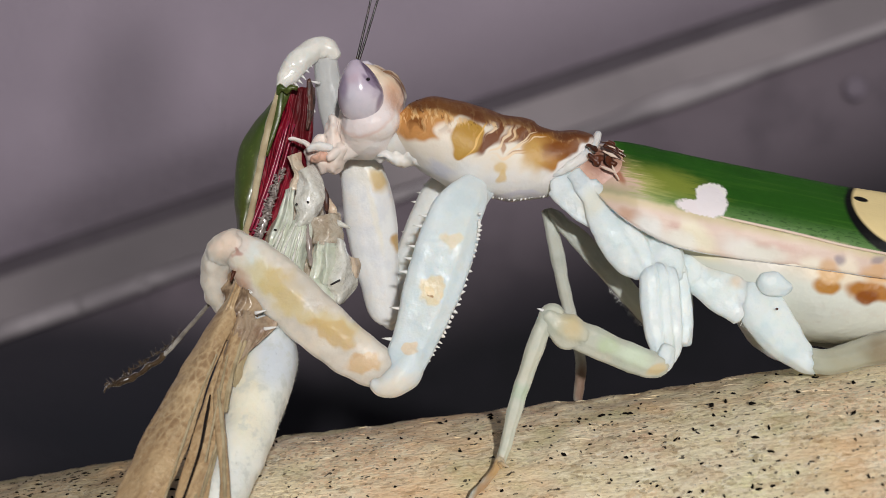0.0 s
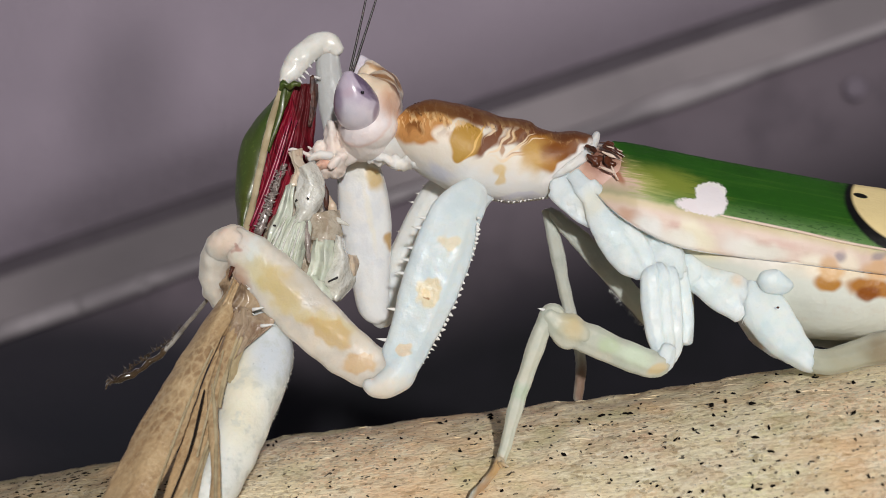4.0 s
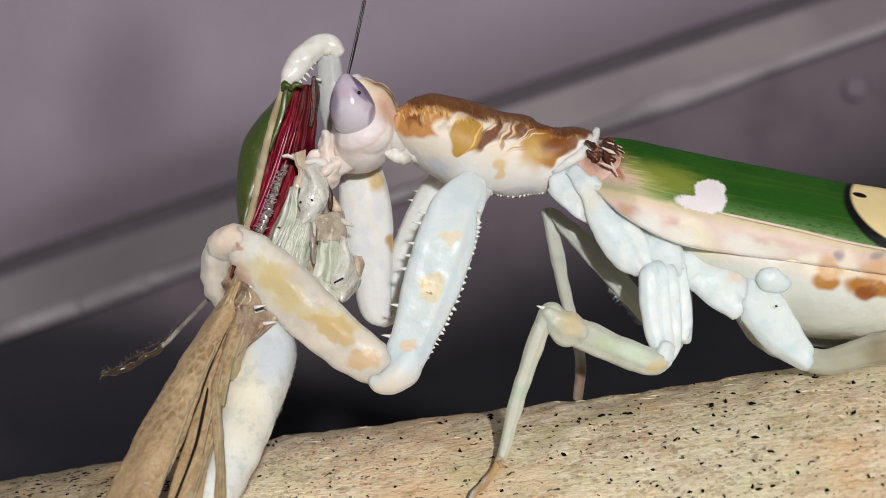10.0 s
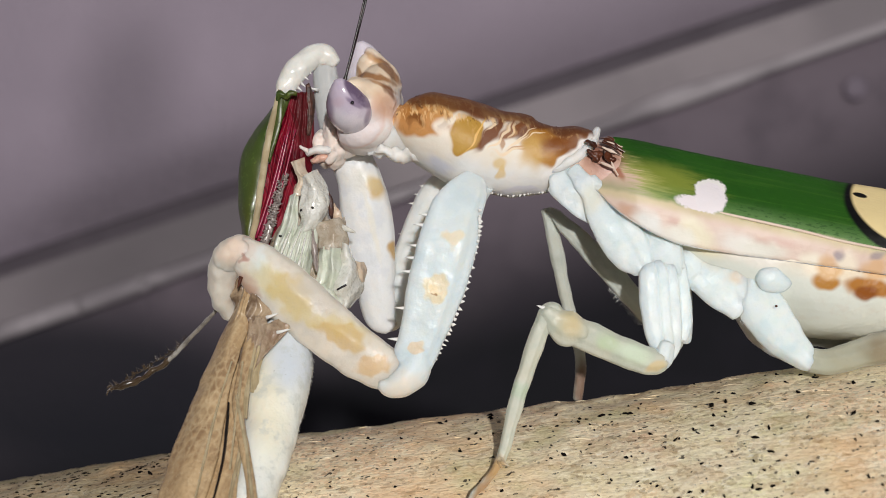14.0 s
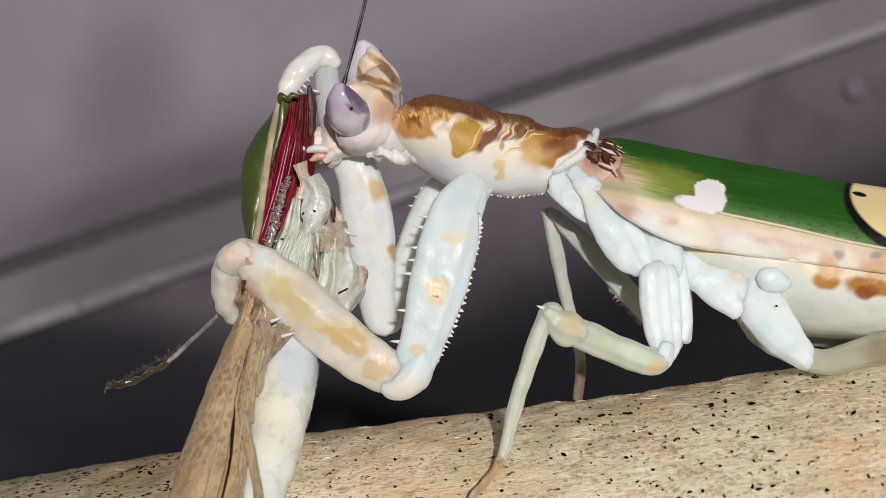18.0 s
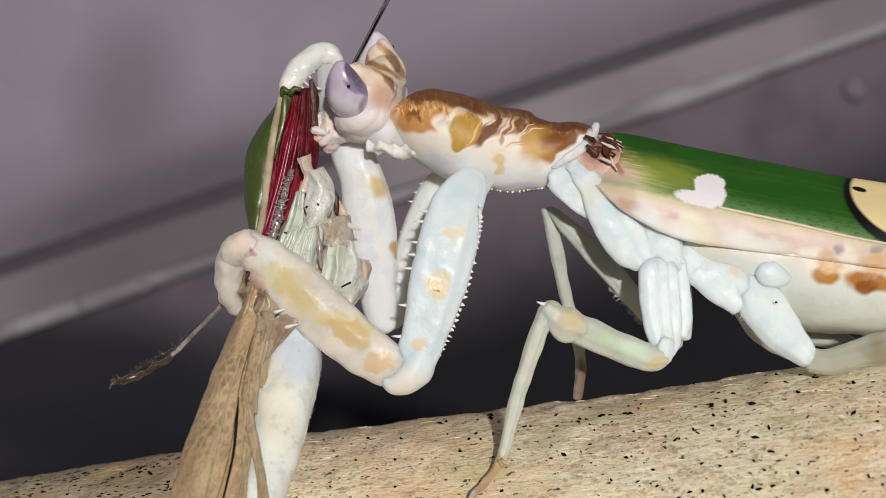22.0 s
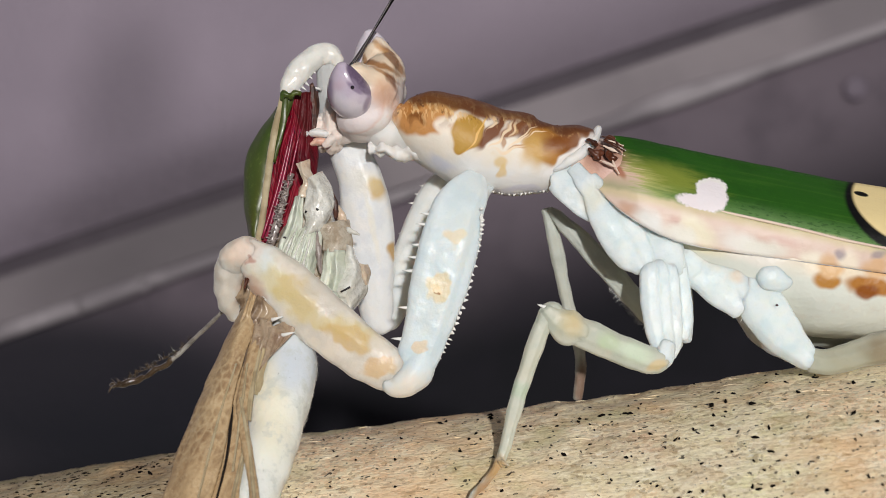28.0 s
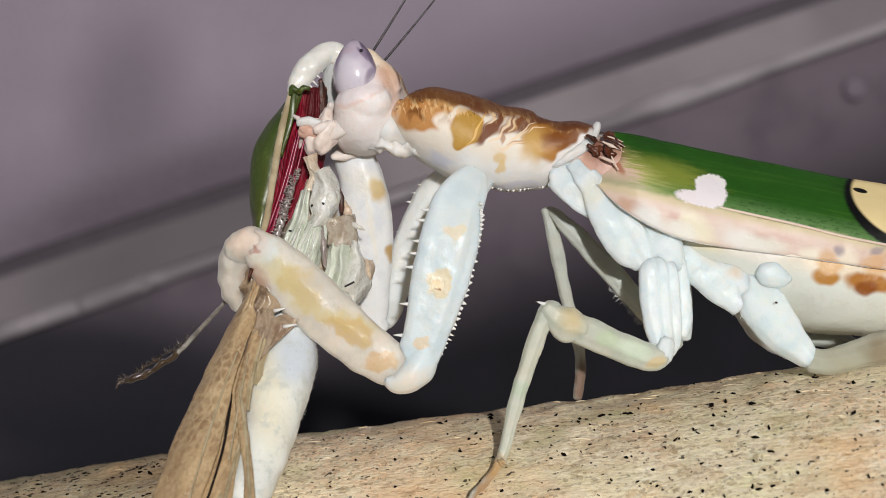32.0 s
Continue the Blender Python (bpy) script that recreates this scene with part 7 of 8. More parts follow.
    sway(near_mid[:4], mantis, (9.11, -3, -4.7), [
        (0, 0.007, -0.111, -0.00), (0.5, 0.029, -0.019, -0.00), (1, 0.024, -0.018, -0.00), (1.5, -0.029, 0.088, -0.00),
        (2, -0.030, 0.134, -0.00), (2.5, -0.005, -0.026, -0.00), (3, 0.033, -0.103, -0.00), (3.5, 0.037, -0.079, -0.00),
        (5.5, 0.013, -0.176, -0.00), (6, -0.020, 0.046, -0.00), (6.5, -0.028, -0.129, -0.00), (7, -0.013, -0.171, -0.00),
        (7.5, -0.031, 0.003, -0.00), (8, -0.107, 0.149, -0.00), (8.5, -0.015, 0.074, -0.00), (9, -0.100, 0.137, -0.00),
        (9.5, -0.058, 0.064, -0.00), (10, -0.022, 0.005, -0.00), (10.5, 0.021, -0.059, -0.00), (11, 0.014, 0.002, -0.00),
        (11.5, -0.022, -0.045, -0.00), (12, -0.051, 0.148, -0.00), (12.5, -0.032, 0.065, -0.00), (13, 0.000, -0.000, -0.00),
        (13.5, 0.011, -0.113, -0.00), (14, -0.022, 0.017, -0.00), (14.5, -0.028, 0.072, -0.00), (16.5, -0.020, 0.020, -0.00),
        (17, 0.040, -0.136, -0.00), (17.5, -0.023, 0.211, -0.00), (18, -0.017, 0.001, -0.00), (18.5, -0.015, 0.032, -0.00),
        (19, -0.014, 0.014, -0.00), (19.5, -0.005, 0.023, -0.00), (20, -0.004, 0.075, -0.00), (20.5, 0.005, -0.032, -0.00),
        (21, -0.042, 0.184, -0.00), (21.5, -0.022, -0.049, -0.00), (22, -0.029, 0.169, -0.00), (22.5, 0.033, -0.051, -0.00),
        (23, 0.054, -0.130, -0.00), (23.5, 0.052, -0.113, -0.00), (24, 0.016, -0.025, -0.00), (24.5, 0.063, -0.079, -0.00),
        (25, 0.039, -0.039, -0.00), (25.5, 0.058, -0.102, -0.00), (27.5, 0.011, 0.084, -0.00), (28, 0.011, 0.057, -0.00),
        (28.5, 0.011, 0.003, -0.00), (29, 0.017, 0.051, -0.00), (29.5, 0.018, 0.126, -0.00), (30, 0.011, 0.089, -0.00),
        (30.5, 0.011, 0.057, -0.00), (31, 0.044, -0.030, -0.00), (31.5, 0.076, -0.100, -0.00), (32, -0.020, 0.177, -0.00),
    ])
    sway(near_mid[4:5], mantis, (2.32, -3.8, -8.81), [
        (0, -0.010, -0.037, -0.26), (0.5, 0.001, -0.004, -0.19), (1, 0.001, -0.004, -0.16), (1.5, 0.005, 0.028, 0.32),
        (2, 0.009, 0.043, 0.42), (2.5, -0.003, -0.009, -0.02), (3, -0.006, -0.032, -0.38), (3.5, -0.004, -0.024, -0.35),
        (5.5, -0.016, -0.058, -0.42), (6, 0.002, 0.014, 0.20), (6.5, -0.016, -0.045, -0.11), (7, -0.018, -0.058, -0.28),
        (7.5, -0.003, -0.001, 0.16), (8, 0.002, 0.043, 0.84), (8.5, 0.005, 0.024, 0.22), (9, 0.002, 0.039, 0.78),
        (9.5, -0.000, 0.017, 0.42), (10, -0.002, 0.000, 0.12), (10.5, -0.003, -0.018, -0.23), (11, 0.002, 0.002, -0.07),
        (11.5, -0.007, -0.016, 0.02), (12, 0.008, 0.046, 0.55), (12.5, 0.003, 0.019, 0.29), (13, 0.000, -0.000, -0.00),
        (13.5, -0.010, -0.037, -0.28), (14, -0.001, 0.004, 0.15), (14.5, 0.004, 0.022, 0.29), (16.5, -0.000, 0.005, 0.14),
        (17, -0.009, -0.043, -0.48), (17.5, 0.017, 0.069, 0.53), (18, -0.002, -0.001, 0.09), (18.5, 0.001, 0.010, 0.14),
        (19, -0.000, 0.004, 0.10), (19.5, 0.002, 0.007, 0.07), (20, 0.007, 0.025, 0.17), (20.5, -0.003, -0.010, -0.09),
        (21, 0.013, 0.059, 0.57), (21.5, -0.007, -0.018, 0.01), (22, 0.013, 0.055, 0.48), (22.5, -0.001, -0.015, -0.27),
        (23, -0.007, -0.040, -0.54), (23.5, -0.005, -0.034, -0.50), (24, -0.001, -0.007, -0.13), (24.5, -0.001, -0.022, -0.48),
        (25, 0.000, -0.010, -0.28), (25.5, -0.004, -0.030, -0.51), (27.5, 0.009, 0.029, 0.11), (28, 0.007, 0.020, 0.05),
        (28.5, 0.002, 0.002, -0.05), (29, 0.007, 0.018, 0.02), (29.5, 0.014, 0.043, 0.15), (30, 0.010, 0.031, 0.12),
        (30.5, 0.007, 0.020, 0.05), (31, 0.002, -0.007, -0.29), (31.5, -0.001, -0.028, -0.59), (32, 0.015, 0.058, 0.45),
    ])
    sway(far_mid[1:], mantis, (6.5, 5, -7.19), [
        (0, 0.004, -0.026, 0.03), (0.5, 0.001, -0.005, -0.08), (1, 0.001, -0.005, -0.06), (1.5, -0.003, 0.021, 0.05),
        (2, -0.005, 0.032, 0.02), (2.5, 0.001, -0.006, 0.03), (3, 0.004, -0.025, -0.05), (3.5, 0.003, -0.018, -0.09),
        (5.5, 0.006, -0.040, 0.04), (6, -0.002, 0.011, 0.04), (6.5, 0.004, -0.028, 0.14), (7, 0.006, -0.039, 0.11),
        (7.5, -0.000, 0.001, 0.10), (8, -0.006, 0.037, 0.24), (8.5, -0.002, 0.017, 0.01), (9, -0.005, 0.035, 0.23),
        (9.5, -0.002, 0.017, 0.14), (10, -0.000, 0.001, 0.06), (10.5, 0.002, -0.015, -0.03), (11, 0.000, -0.001, -0.03),
        (11.5, 0.001, -0.010, 0.09), (12, -0.005, 0.035, 0.09), (12.5, -0.002, 0.015, 0.07), (13, 0.000, -0.000, -0.00),
        (13.5, 0.004, -0.027, 0.02), (14, -0.001, 0.004, 0.06), (14.5, -0.002, 0.017, 0.05), (16.5, -0.001, 0.005, 0.05),
        (17, 0.005, -0.032, -0.06), (17.5, -0.007, 0.049, -0.02), (18, -0.000, 0.001, 0.05), (18.5, -0.001, 0.007, 0.04),
        (19, -0.001, 0.004, 0.03), (19.5, -0.001, 0.006, 0.00), (20, -0.002, 0.017, -0.02), (20.5, 0.001, -0.007, -0.00),
        (21, -0.006, 0.043, 0.04), (21.5, 0.002, -0.011, 0.09), (22, -0.006, 0.039, 0.02), (22.5, 0.002, -0.013, -0.07),
        (23, 0.004, -0.032, -0.10), (23.5, 0.004, -0.028, -0.10), (24, 0.001, -0.007, -0.03), (24.5, 0.003, -0.021, -0.14),
        (25, 0.002, -0.011, -0.09), (25.5, 0.004, -0.026, -0.11), (27.5, -0.003, 0.018, -0.06), (28, -0.002, 0.012, -0.05),
        (28.5, 0.000, -0.000, -0.03), (29, -0.002, 0.011, -0.06), (29.5, -0.004, 0.028, -0.10), (30, -0.003, 0.019, -0.06),
        (30.5, -0.002, 0.012, -0.05), (31, 0.001, -0.009, -0.11), (31.5, 0.004, -0.026, -0.17), (32, -0.006, 0.040, -0.01),
    ])
    sway([near_hind[0], far_hind[0], far_mid[0]], mantis, (15.53, -3, -4.93), [
        (0, 0.002, -0.121, -0.00), (0.5, 0.027, -0.018, -0.00), (1, 0.023, -0.015, -0.00), (1.5, -0.028, 0.078, -0.00),
        (2, -0.023, 0.142, -0.00), (2.5, -0.005, -0.025, -0.00), (3, 0.028, -0.107, -0.00), (3.5, 0.043, -0.042, -0.00),
        (5.5, 0.011, -0.166, -0.00), (6, -0.021, 0.034, -0.00), (6.5, -0.027, -0.122, -0.00), (7, -0.014, -0.166, -0.00),
        (7.5, -0.034, -0.017, -0.00), (8, -0.099, 0.141, -0.00), (8.5, -0.015, 0.067, -0.00), (9, -0.091, 0.137, -0.00),
        (9.5, -0.051, 0.070, -0.00), (10, -0.023, -0.005, -0.00), (10.5, 0.013, -0.077, -0.00), (11, 0.006, -0.021, -0.00),
        (11.5, -0.025, -0.059, -0.00), (12, -0.049, 0.133, -0.00), (12.5, -0.033, 0.047, -0.00), (13, 0.000, -0.000, -0.00),
        (13.5, 0.005, -0.124, -0.00), (14, -0.025, -0.002, -0.00), (14.5, -0.029, 0.058, -0.00), (16.5, -0.019, 0.019, -0.00),
        (17, 0.037, -0.129, -0.00), (17.5, -0.020, 0.201, -0.00), (18, -0.015, 0.005, -0.00), (18.5, -0.017, 0.020, -0.00),
        (19, -0.013, 0.012, -0.00), (19.5, -0.002, 0.031, -0.00), (20, -0.002, 0.074, -0.00), (20.5, 0.007, -0.024, -0.00),
        (21, -0.038, 0.178, -0.00), (21.5, -0.023, -0.056, -0.00), (22, -0.028, 0.155, -0.00), (22.5, 0.027, -0.063, -0.00),
        (23, 0.048, -0.129, -0.00), (23.5, 0.044, -0.123, -0.00), (24, 0.010, -0.042, -0.00), (24.5, 0.052, -0.095, -0.00),
        (25, 0.029, -0.062, -0.00), (25.5, 0.044, -0.130, -0.00), (27.5, 0.005, 0.061, -0.00), (28, 0.005, 0.035, -0.00),
        (28.5, 0.005, -0.015, -0.00), (29, 0.012, 0.036, -0.00), (29.5, 0.014, 0.107, -0.00), (30, 0.003, 0.058, -0.00),
        (30.5, 0.005, 0.035, -0.00), (31, 0.038, -0.040, -0.00), (31.5, 0.065, -0.115, -0.00), (32, -0.025, 0.143, -0.00),
    ])
    sway(UPPER, prey, (-8.6, 0, 0.28), [
        (0, -0.227, 0.293, -1.24), (0.5, -0.142, 0.537, -2.41), (1, -0.280, 0.610, -3.26), (1.5, -0.652, 0.609, -3.77),
        (2, -0.437, 0.558, -2.74), (2.5, -0.481, 0.270, -1.64), (3, -0.502, 0.268, -1.65), (3.5, -0.173, 0.542, -2.42),
        (5.5, -0.481, 0.294, -2.15), (6, -0.373, 0.569, -3.31), (6.5, -0.161, -0.039, -0.24), (7, -0.114, -0.185, -0.20),
        (7.5, 0.021, 0.473, -3.79), (8, -0.011, 0.316, -2.47), (8.5, 0.285, 0.479, -2.33), (9, 0.085, 0.460, -4.16),
        (9.5, -0.113, 0.305, -1.93), (10, -0.192, 0.484, -2.72), (10.5, -0.430, 0.461, -2.66), (11, -0.362, 0.664, -3.49),
        (11.5, -0.294, 0.190, -0.78), (12, -0.073, 0.131, 0.79), (12.5, -0.031, 0.086, 0.30), (13, 0.000, -0.000, -0.00),
        (13.5, 0.073, -0.179, 0.88), (14, 0.028, -0.036, 1.22), (14.5, 0.092, 0.009, 2.04), (16.5, 0.193, -0.121, 1.34),
        (17, 0.147, -0.205, 0.73), (17.5, 0.181, 0.198, 1.34), (18, 0.189, -0.166, 2.05), (18.5, 0.143, -0.265, 2.68),
        (19, 0.238, -0.252, 2.48), (19.5, 0.179, -0.344, 2.99), (20, 0.230, -0.237, 2.99), (20.5, 0.244, -0.364, 2.31),
        (21, 0.236, -0.092, 2.87), (21.5, 0.217, -0.241, 2.41), (22, 0.350, 0.100, 2.60), (22.5, 0.334, -0.285, 1.59),
        (23, 0.280, -0.496, 2.13), (23.5, 0.449, -0.158, 0.11), (24, 0.279, 0.166, -1.55), (24.5, 0.304, -0.116, 0.67),
        (25, 0.226, -0.090, 1.26), (25.5, 0.210, -0.227, 2.23), (27.5, 0.409, 0.051, 1.25), (28, 0.311, -0.060, 2.13),
        (28.5, 0.349, -0.249, 3.55), (29, 0.461, -0.105, 2.76), (29.5, 0.432, 0.058, 1.44), (30, 0.364, -0.007, 1.89),
        (30.5, 0.451, -0.286, 3.71), (31, 0.540, -0.314, 2.54), (31.5, 0.576, -0.222, 1.58), (32, 0.521, 0.206, 0.62),
    ])
    sway(MIDDLE, prey, (-6.97, -1, -1.45), [
        (0, -0.253, 0.243, -0.90), (0.5, -0.227, 0.488, -2.65), (1, -0.372, 0.535, -2.92), (1.5, -0.602, 0.573, -2.15),
        (2, -0.442, 0.572, -2.25), (2.5, -0.465, 0.248, -0.98), (3, -0.492, 0.236, -0.82), (3.5, -0.327, 0.470, -2.87),
        (5.5, -0.436, 0.256, 0.05), (6, -0.386, 0.517, -2.14), (6.5, -0.171, 0.078, 1.28), (7, -0.085, -0.075, 2.18),
        (7.5, -0.058, 0.401, -2.90), (8, -0.008, 0.347, -1.43), (8.5, 0.149, 0.433, -3.03), (9, 0.080, 0.371, -2.76),
        (9.5, -0.027, 0.286, -0.59), (10, -0.111, 0.347, -1.39), (10.5, -0.232, 0.299, -0.29), (11, -0.230, 0.440, -1.95),
        (11.5, -0.146, 0.124, 0.73), (12, -0.025, 0.175, 0.37), (12.5, -0.011, 0.099, 0.06), (13, 0.000, -0.000, -0.00),
        (13.5, 0.053, -0.166, 0.90), (14, 0.011, -0.018, 0.35), (14.5, 0.027, 0.032, 0.05), (16.5, 0.077, -0.111, -0.70),
        (17, 0.026, -0.273, -0.50), (17.5, 0.045, 0.234, -1.26), (18, 0.066, -0.151, -0.18), (18.5, 0.067, -0.243, 0.68),
        (19, 0.129, -0.230, 0.22), (19.5, 0.109, -0.305, 1.00), (20, 0.140, -0.196, 0.52), (20.5, 0.164, -0.355, 0.61),
        (21, 0.140, -0.025, 0.14), (21.5, 0.078, -0.252, -0.14), (22, 0.204, 0.134, -0.49), (22.5, 0.207, -0.340, -0.22),
        (23, 0.225, -0.517, 1.13), (23.5, 0.320, -0.270, -0.71), (24, 0.200, 0.074, -1.30), (24.5, 0.246, -0.172, 0.21),
        (25, 0.175, -0.121, 0.54), (25.5, 0.158, -0.266, 1.23), (27.5, 0.247, 0.014, -1.17), (28, 0.173, -0.078, -0.39),
        (28.5, 0.224, -0.251, 0.80), (29, 0.301, -0.120, -0.35), (29.5, 0.258, 0.021, -1.34), (30, 0.211, -0.044, -0.78),
        (30.5, 0.313, -0.293, 0.51), (31, 0.407, -0.340, 0.09), (31.5, 0.411, -0.286, -0.63), (32, 0.349, 0.211, -1.84),
    ])
    sway(LOWER, prey, (-8.64, -2, -1.42), [
        (0, -0.288, 0.274, -3.73), (0.5, -0.215, 0.667, -5.29), (1, -0.395, 0.714, -8.78), (1.5, -0.674, 0.825, -6.15),
        (2, -0.454, 0.872, -6.11), (2.5, -0.500, 0.368, -3.96), (3, -0.535, 0.299, -3.52), (3.5, -0.303, 0.550, -6.47),
        (5.5, -0.555, 0.143, -2.38), (6, -0.423, 0.593, -2.69), (6.5, -0.173, -0.098, -0.19), (7, -0.127, -0.362, 1.05),
        (7.5, -0.075, 0.423, -2.79), (8, -0.024, 0.446, -1.58), (8.5, 0.199, 0.557, -3.54), (9, -0.007, 0.540, -5.20),
        (9.5, -0.145, 0.474, -3.93), (10, -0.273, 0.531, -5.12), (10.5, -0.477, 0.424, -2.45), (11, -0.434, 0.656, -3.47),
        (11.5, -0.298, 0.167, -0.50), (12, -0.027, 0.323, 0.26), (12.5, -0.010, 0.179, 0.06), (13, 0.000, -0.000, -0.00),
        (13.5, 0.071, -0.304, 0.96), (14, 0.057, -0.010, 1.13), (14.5, 0.121, 0.098, 0.79), (16.5, 0.211, -0.092, 1.04),
        (17, 0.124, -0.440, 1.24), (17.5, 0.208, 0.347, 0.62), (18, 0.217, -0.195, 1.92), (18.5, 0.196, -0.301, 2.62),
        (19, 0.275, -0.274, 2.09), (19.5, 0.241, -0.372, 2.98), (20, 0.284, -0.196, 2.44), (20.5, 0.289, -0.470, 3.28),
        (21, 0.300, 0.053, 2.24), (21.5, 0.240, -0.319, 2.07), (22, 0.379, 0.182, 1.74), (22.5, 0.345, -0.517, 2.63),
        (23, 0.311, -0.733, 3.04), (23.5, 0.384, -0.515, 0.83), (24, 0.197, -0.053, -1.01), (24.5, 0.275, -0.339, 0.78),
        (25, 0.224, -0.266, 1.40), (25.5, 0.224, -0.477, 2.29), (27.5, 0.372, 0.024, -1.22), (28, 0.309, -0.085, -0.02),
        (28.5, 0.373, -0.335, 1.51), (29, 0.461, -0.116, 0.39), (29.5, 0.404, 0.069, -1.23), (30, 0.350, -0.041, -0.51),
        (30.5, 0.486, -0.349, 1.94), (31, 0.537, -0.412, 0.86), (31.5, 0.524, -0.382, -0.79), (32, 0.481, 0.340, -2.63),
    ])
    sway([gw], prey, (-8.54, -2.6, -2.47), [
        (0, -0.353, 0.281, -7.73), (0.5, -0.311, 0.669, -8.04), (1, -0.553, 0.722, -10.28), (1.5, -0.781, 0.823, -6.90),
        (2, -0.563, 0.868, -6.11), (2.5, -0.568, 0.370, -5.46), (3, -0.594, 0.304, -6.52), (3.5, -0.419, 0.557, -9.80),
        (5.5, -0.592, 0.152, -7.04), (6, -0.468, 0.597, -7.69), (6.5, -0.174, -0.088, -4.69), (7, -0.106, -0.350, -2.95),
        (7.5, -0.125, 0.431, -8.29), (8, -0.052, 0.456, -8.58), (8.5, 0.132, 0.565, -9.54), (9, -0.102, 0.549, -10.20),
        (9.5, -0.216, 0.480, -8.43), (10, -0.365, 0.537, -9.12), (10.5, -0.516, 0.427, -6.03), (11, -0.494, 0.657, -6.63),
        (11.5, -0.304, 0.171, -3.25), (12, -0.021, 0.324, -2.07), (12.5, -0.008, 0.181, -1.85), (13, 0.000, 0.003, -1.50),
        (13.5, 0.089, -0.297, -0.42), (14, 0.077, -0.007, -0.12), (14.5, 0.134, 0.099, -0.34), (16.5, 0.228, -0.089, 0.41),
        (17, 0.145, -0.433, 0.74), (17.5, 0.217, 0.344, 0.12), (18, 0.250, -0.191, 1.42), (18.5, 0.242, -0.296, 2.12),
        (19, 0.310, -0.269, 1.59), (19.5, 0.294, -0.365, 2.48), (20, 0.327, -0.192, 1.94), (20.5, 0.347, -0.462, 2.78),
        (21, 0.339, 0.054, 1.74), (21.5, 0.276, -0.313, 1.57), (22, 0.407, 0.182, 1.24), (22.5, 0.390, -0.509, 2.13),
        (23, 0.364, -0.722, 2.54), (23.5, 0.395, -0.508, 0.33), (24, 0.175, -0.051, -1.51), (24.5, 0.286, -0.334, 0.28),
        (25, 0.247, -0.262, 0.90), (25.5, 0.264, -0.469, 1.79), (27.5, 0.345, 0.025, -1.72), (28, 0.305, -0.083, -0.52),
        (28.5, 0.397, -0.330, 1.01), (29, 0.463, -0.114, -0.11), (29.5, 0.377, 0.069, -1.73), (30, 0.337, -0.039, -1.01),
        (30.5, 0.517, -0.343, 1.44), (31, 0.547, -0.406, 0.36), (31.5, 0.503, -0.376, -1.29), (32, 0.426, 0.338, -3.13),
    ])
    sway(SHIN, prey, (-10.07, 0.5, -2.62), [
        (0, -0.290, 0.277, 1.02), (0.5, -0.297, 0.630, 1.27), (1, -0.347, 0.756, 0.06), (1.5, -0.578, 0.878, 4.85),
        (2, -0.457, 0.880, 6.19), (2.5, -0.361, 0.439, 2.69), (3, -0.416, 0.351, 2.92), (3.5, -0.355, 0.585, 3.35),
        (5.5, -0.326, 0.329, -2.66), (6, -0.345, 0.688, -0.91), (6.5, 0.005, -0.003, -6.20), (7, 0.104, -0.311, -6.68),
        (7.5, -0.132, 0.465, 1.86), (8, -0.082, 0.460, 2.11), (8.5, 0.053, 0.516, -2.78), (9, -0.045, 0.532, -6.58),
        (9.5, -0.133, 0.468, -5.04), (10, -0.259, 0.549, -2.05), (10.5, -0.381, 0.509, -0.13), (11, -0.387, 0.738, -1.50),
        (11.5, -0.222, 0.193, 0.40), (12, -0.081, 0.240, 5.38), (12.5, -0.020, 0.135, 2.80), (13, 0.000, -0.000, -0.00),
        (13.5, 0.096, -0.314, -4.95), (14, -0.005, -0.058, -1.41), (14.5, 0.015, 0.036, -0.57), (16.5, 0.117, -0.168, -3.57),
        (17, 0.104, -0.479, -10.08), (17.5, 0.014, 0.239, -1.20), (18, 0.115, -0.253, -4.69), (18.5, 0.142, -0.371, -3.55),
        (19, 0.190, -0.351, -4.00), (19.5, 0.183, -0.458, -2.80), (20, 0.186, -0.285, -1.85), (20.5, 0.250, -0.525, -5.77),
        (21, 0.131, -0.083, 0.04), (21.5, 0.154, -0.393, -6.29), (22, 0.197, 0.121, -2.51), (22.5, 0.308, -0.541, -8.81),
        (23, 0.373, -0.732, -6.36), (23.5, 0.366, -0.478, -12.83), (24, 0.193, -0.023, -9.13), (24.5, 0.333, -0.297, -6.04),
        (25, 0.234, -0.265, -5.54), (25.5, 0.276, -0.482, -6.10), (27.5, 0.290, 0.005, -4.95), (28, 0.249, -0.141, -3.79),
        (28.5, 0.342, -0.385, -4.31), (29, 0.377, -0.189, -3.64), (29.5, 0.321, 0.008, -4.05), (30, 0.299, -0.071, -3.39),
        (30.5, 0.435, -0.407, -3.41), (31, 0.521, -0.446, -3.54), (31.5, 0.540, -0.353, -4.46), (32, 0.387, 0.312, -0.70),
    ])
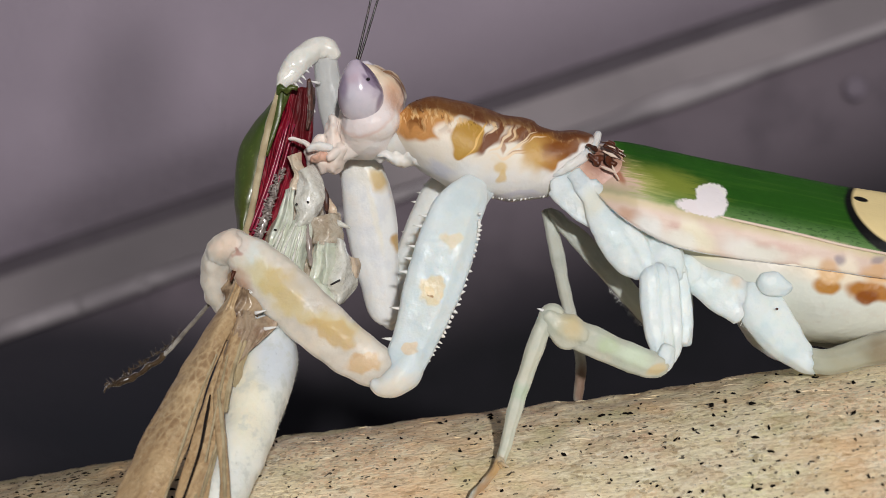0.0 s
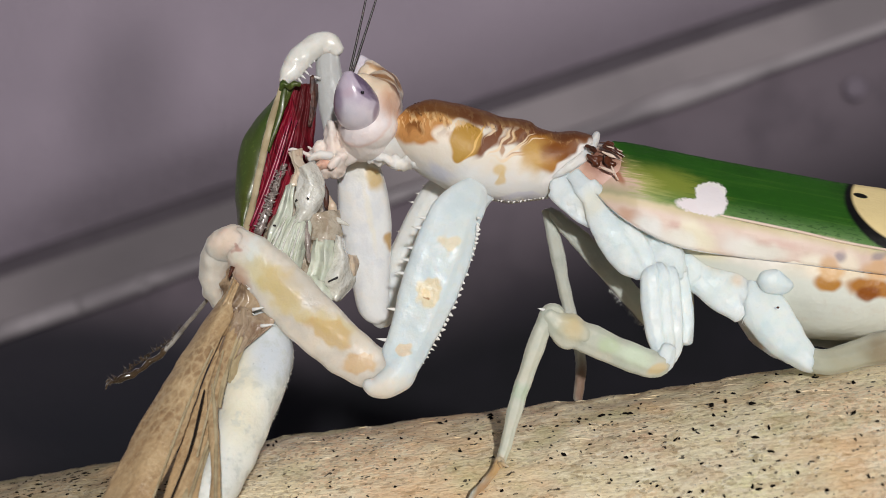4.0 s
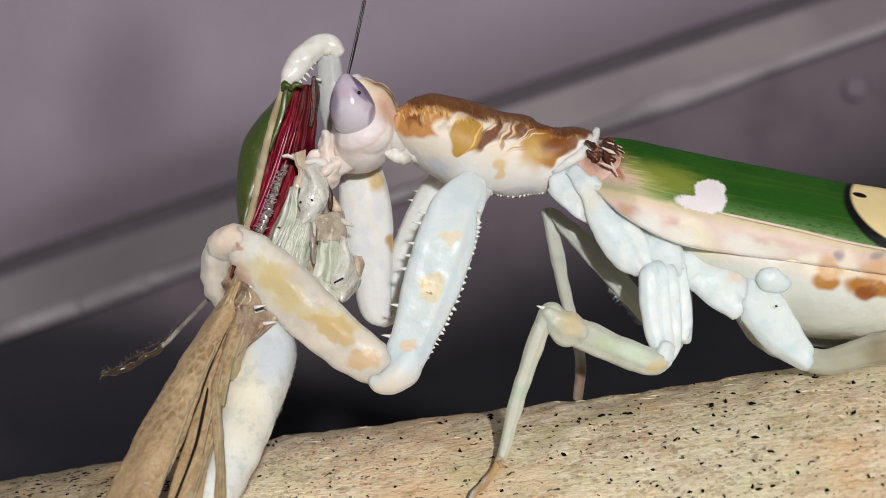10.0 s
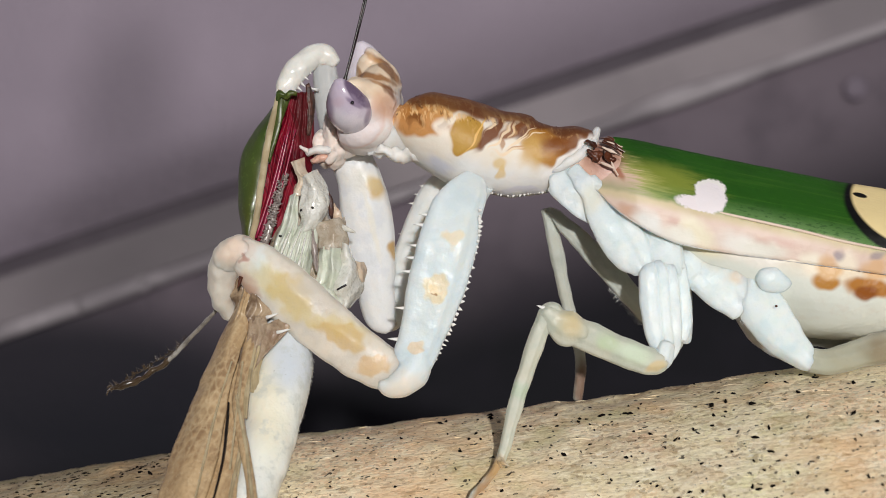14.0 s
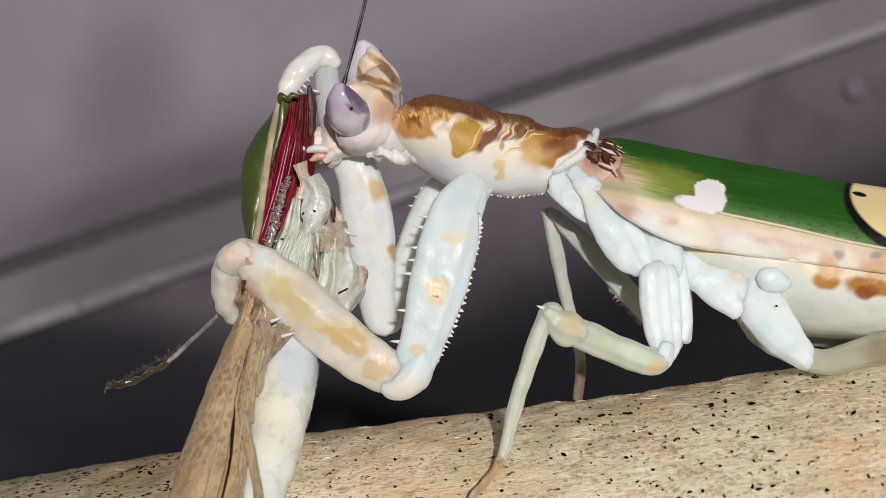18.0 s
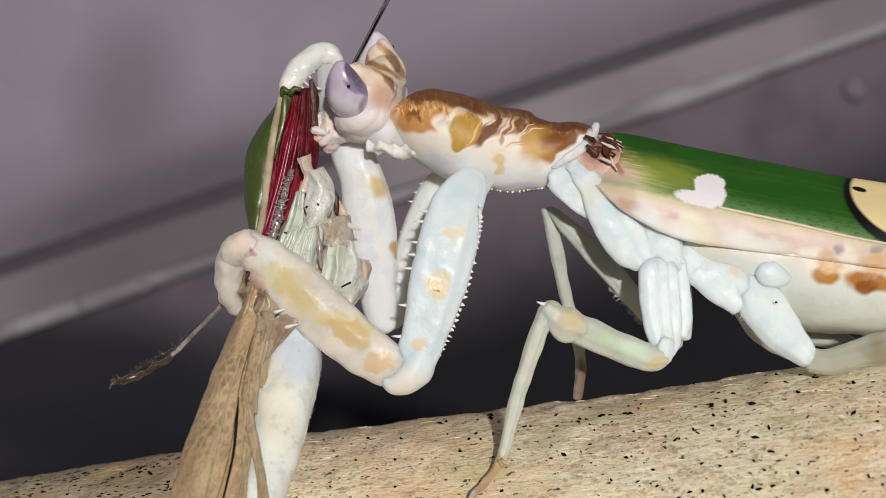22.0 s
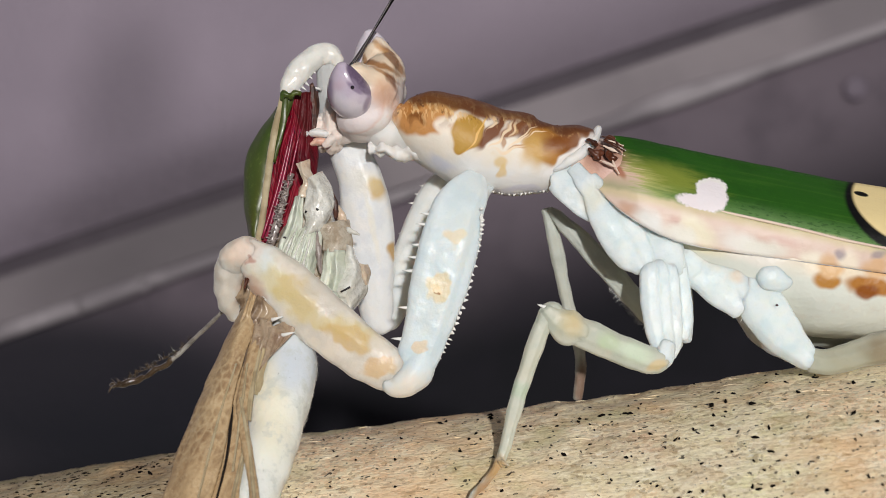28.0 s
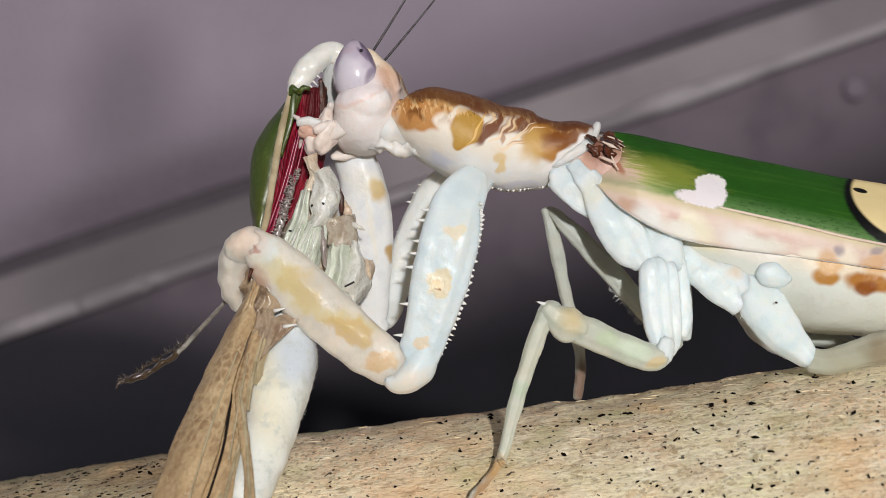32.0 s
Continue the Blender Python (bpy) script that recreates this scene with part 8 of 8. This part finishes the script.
    # head: shift, roll, pitch, yaw
    nods = [
        (0, 0.20, -0.19, 8.0, -2.0, 3.0), (0.5, 0.10, -0.51, 15.0, -5.0, 4.0), (1, 0.10, -0.38, 17.0, -5.0, 5.0),
        (2, 0.05, -0.38, 18.0, -5.0, 5.0), (3, 0.12, -0.46, 17.0, -5.0, 5.0), (6, -0.01, 0.10, 38.7, -1.5, 7.7),
        (7, 0.25, -0.21, 49.7, 13.9, 9.1), (7.5, 0.05, 0.12, 40.0, 9.0, 13.0), (8, -0.15, 0.21, 23.2, 2.6, 19.7),
        (9, -0.26, 0.01, -15.0, -4.0, 10.0), (9.5, 0.09, -0.21, 4.0, -5.0, 5.0), (10, -0.11, -0.70, 8.0, -5.0, 3.0),
        (11, -0.03, -0.51, 8.0, -5.0, 3.0), (12, -0.06, 0.23, 28.0, -2.4, 11.2), (13, 0.00, -0.00, 34.2, 0.0, 11.6),
        (14, 0.01, 0.09, 33.4, -0.9, 13.0), (17, 0.06, -0.19, 40.1, 1.4, 14.0), (18, -0.03, -0.01, 37.3, 2.4, 13.0),
        (19, -0.02, 0.02, 35.1, 2.1, 13.5), (20, -0.01, 0.09, 34.7, 1.6, 13.0), (21, -0.07, 0.24, 32.9, 1.0, 14.5),
        (22, 0.01, 0.37, 28.4, 8.2, 18.1), (22.5, 0.08, 0.42, 28.0, 10.5, 18.9), (23, 0.06, 0.06, 20.9, 12.1, 20.0),
        (23.5, -0.12, -0.09, -20.0, 0.0, 16.0), (24, 0.07, 0.11, -20.0, -2.0, 15.0), (24.5, 0.14, -0.02, 9.4, -4.0, 17.6),
        (25, 0.07, 0.16, 16.7, -0.9, 17.4), (25.5, 0.16, -0.01, 22.0, -0.9, 16.4), (27.5, 0.06, 0.49, 28.8, 2.1, 15.0),
        (28, 0.06, 0.50, 30.8, 4.5, 14.5), (29, 0.10, 0.28, 30.8, 10.9, 14.7), (30, 0.08, 0.33, 29.6, 5.9, 15.2),
        (31, 0.29, 0.19, 22.4, 7.7, 14.2), (31.5, 0.26, -0.05, -8.0, 0.0, 16.0), (32, 0.03, 0.04, -22.0, 0.0, 16.0),
    ]
    back = Matrix.Translation(-ORIGIN[mantis.name])
    walk(head, [(r[0], back @ nod(*r)) for r in nods])
    # antennae: lean of each from upright
    leans = [
        (0, 13, 17), (3, 8, 15), (6, 27, 28), (7, 30, 32), (8, 18, 22), (9, 19, 32),
        (10, 12, 13), (12, 15, 16), (13, 14, 15), (17, 11, 12), (19, 16, 17), (21, 20, 21),
        (22, 27, 28), (23, 25, 31), (23.5, 22, 38), (24, 22, 34), (25, 14, 18), (28, 30, 32),
        (29, 28, 29), (30, 30, 32), (31, 28, 30), (31.5, 32, 36), (32, 32, 40),
    ]
    for i, ob in enumerate(antennae):
        rows = []
        for t in sorted({r[0] for r in leans} | {r[0] for r in nods}):
            h = nod(t, *between(nods, t))
            base = h @ (ANT[i] * MM)
            w = Matrix.Translation(base) @ Matrix.Rotation(radians(between(leans, t)[i]), 4, "Y") @ Matrix.Translation(-ANT[i] * MM)
            rows.append((t, h.inverted() @ w))
        walk(ob, rows)


motions()
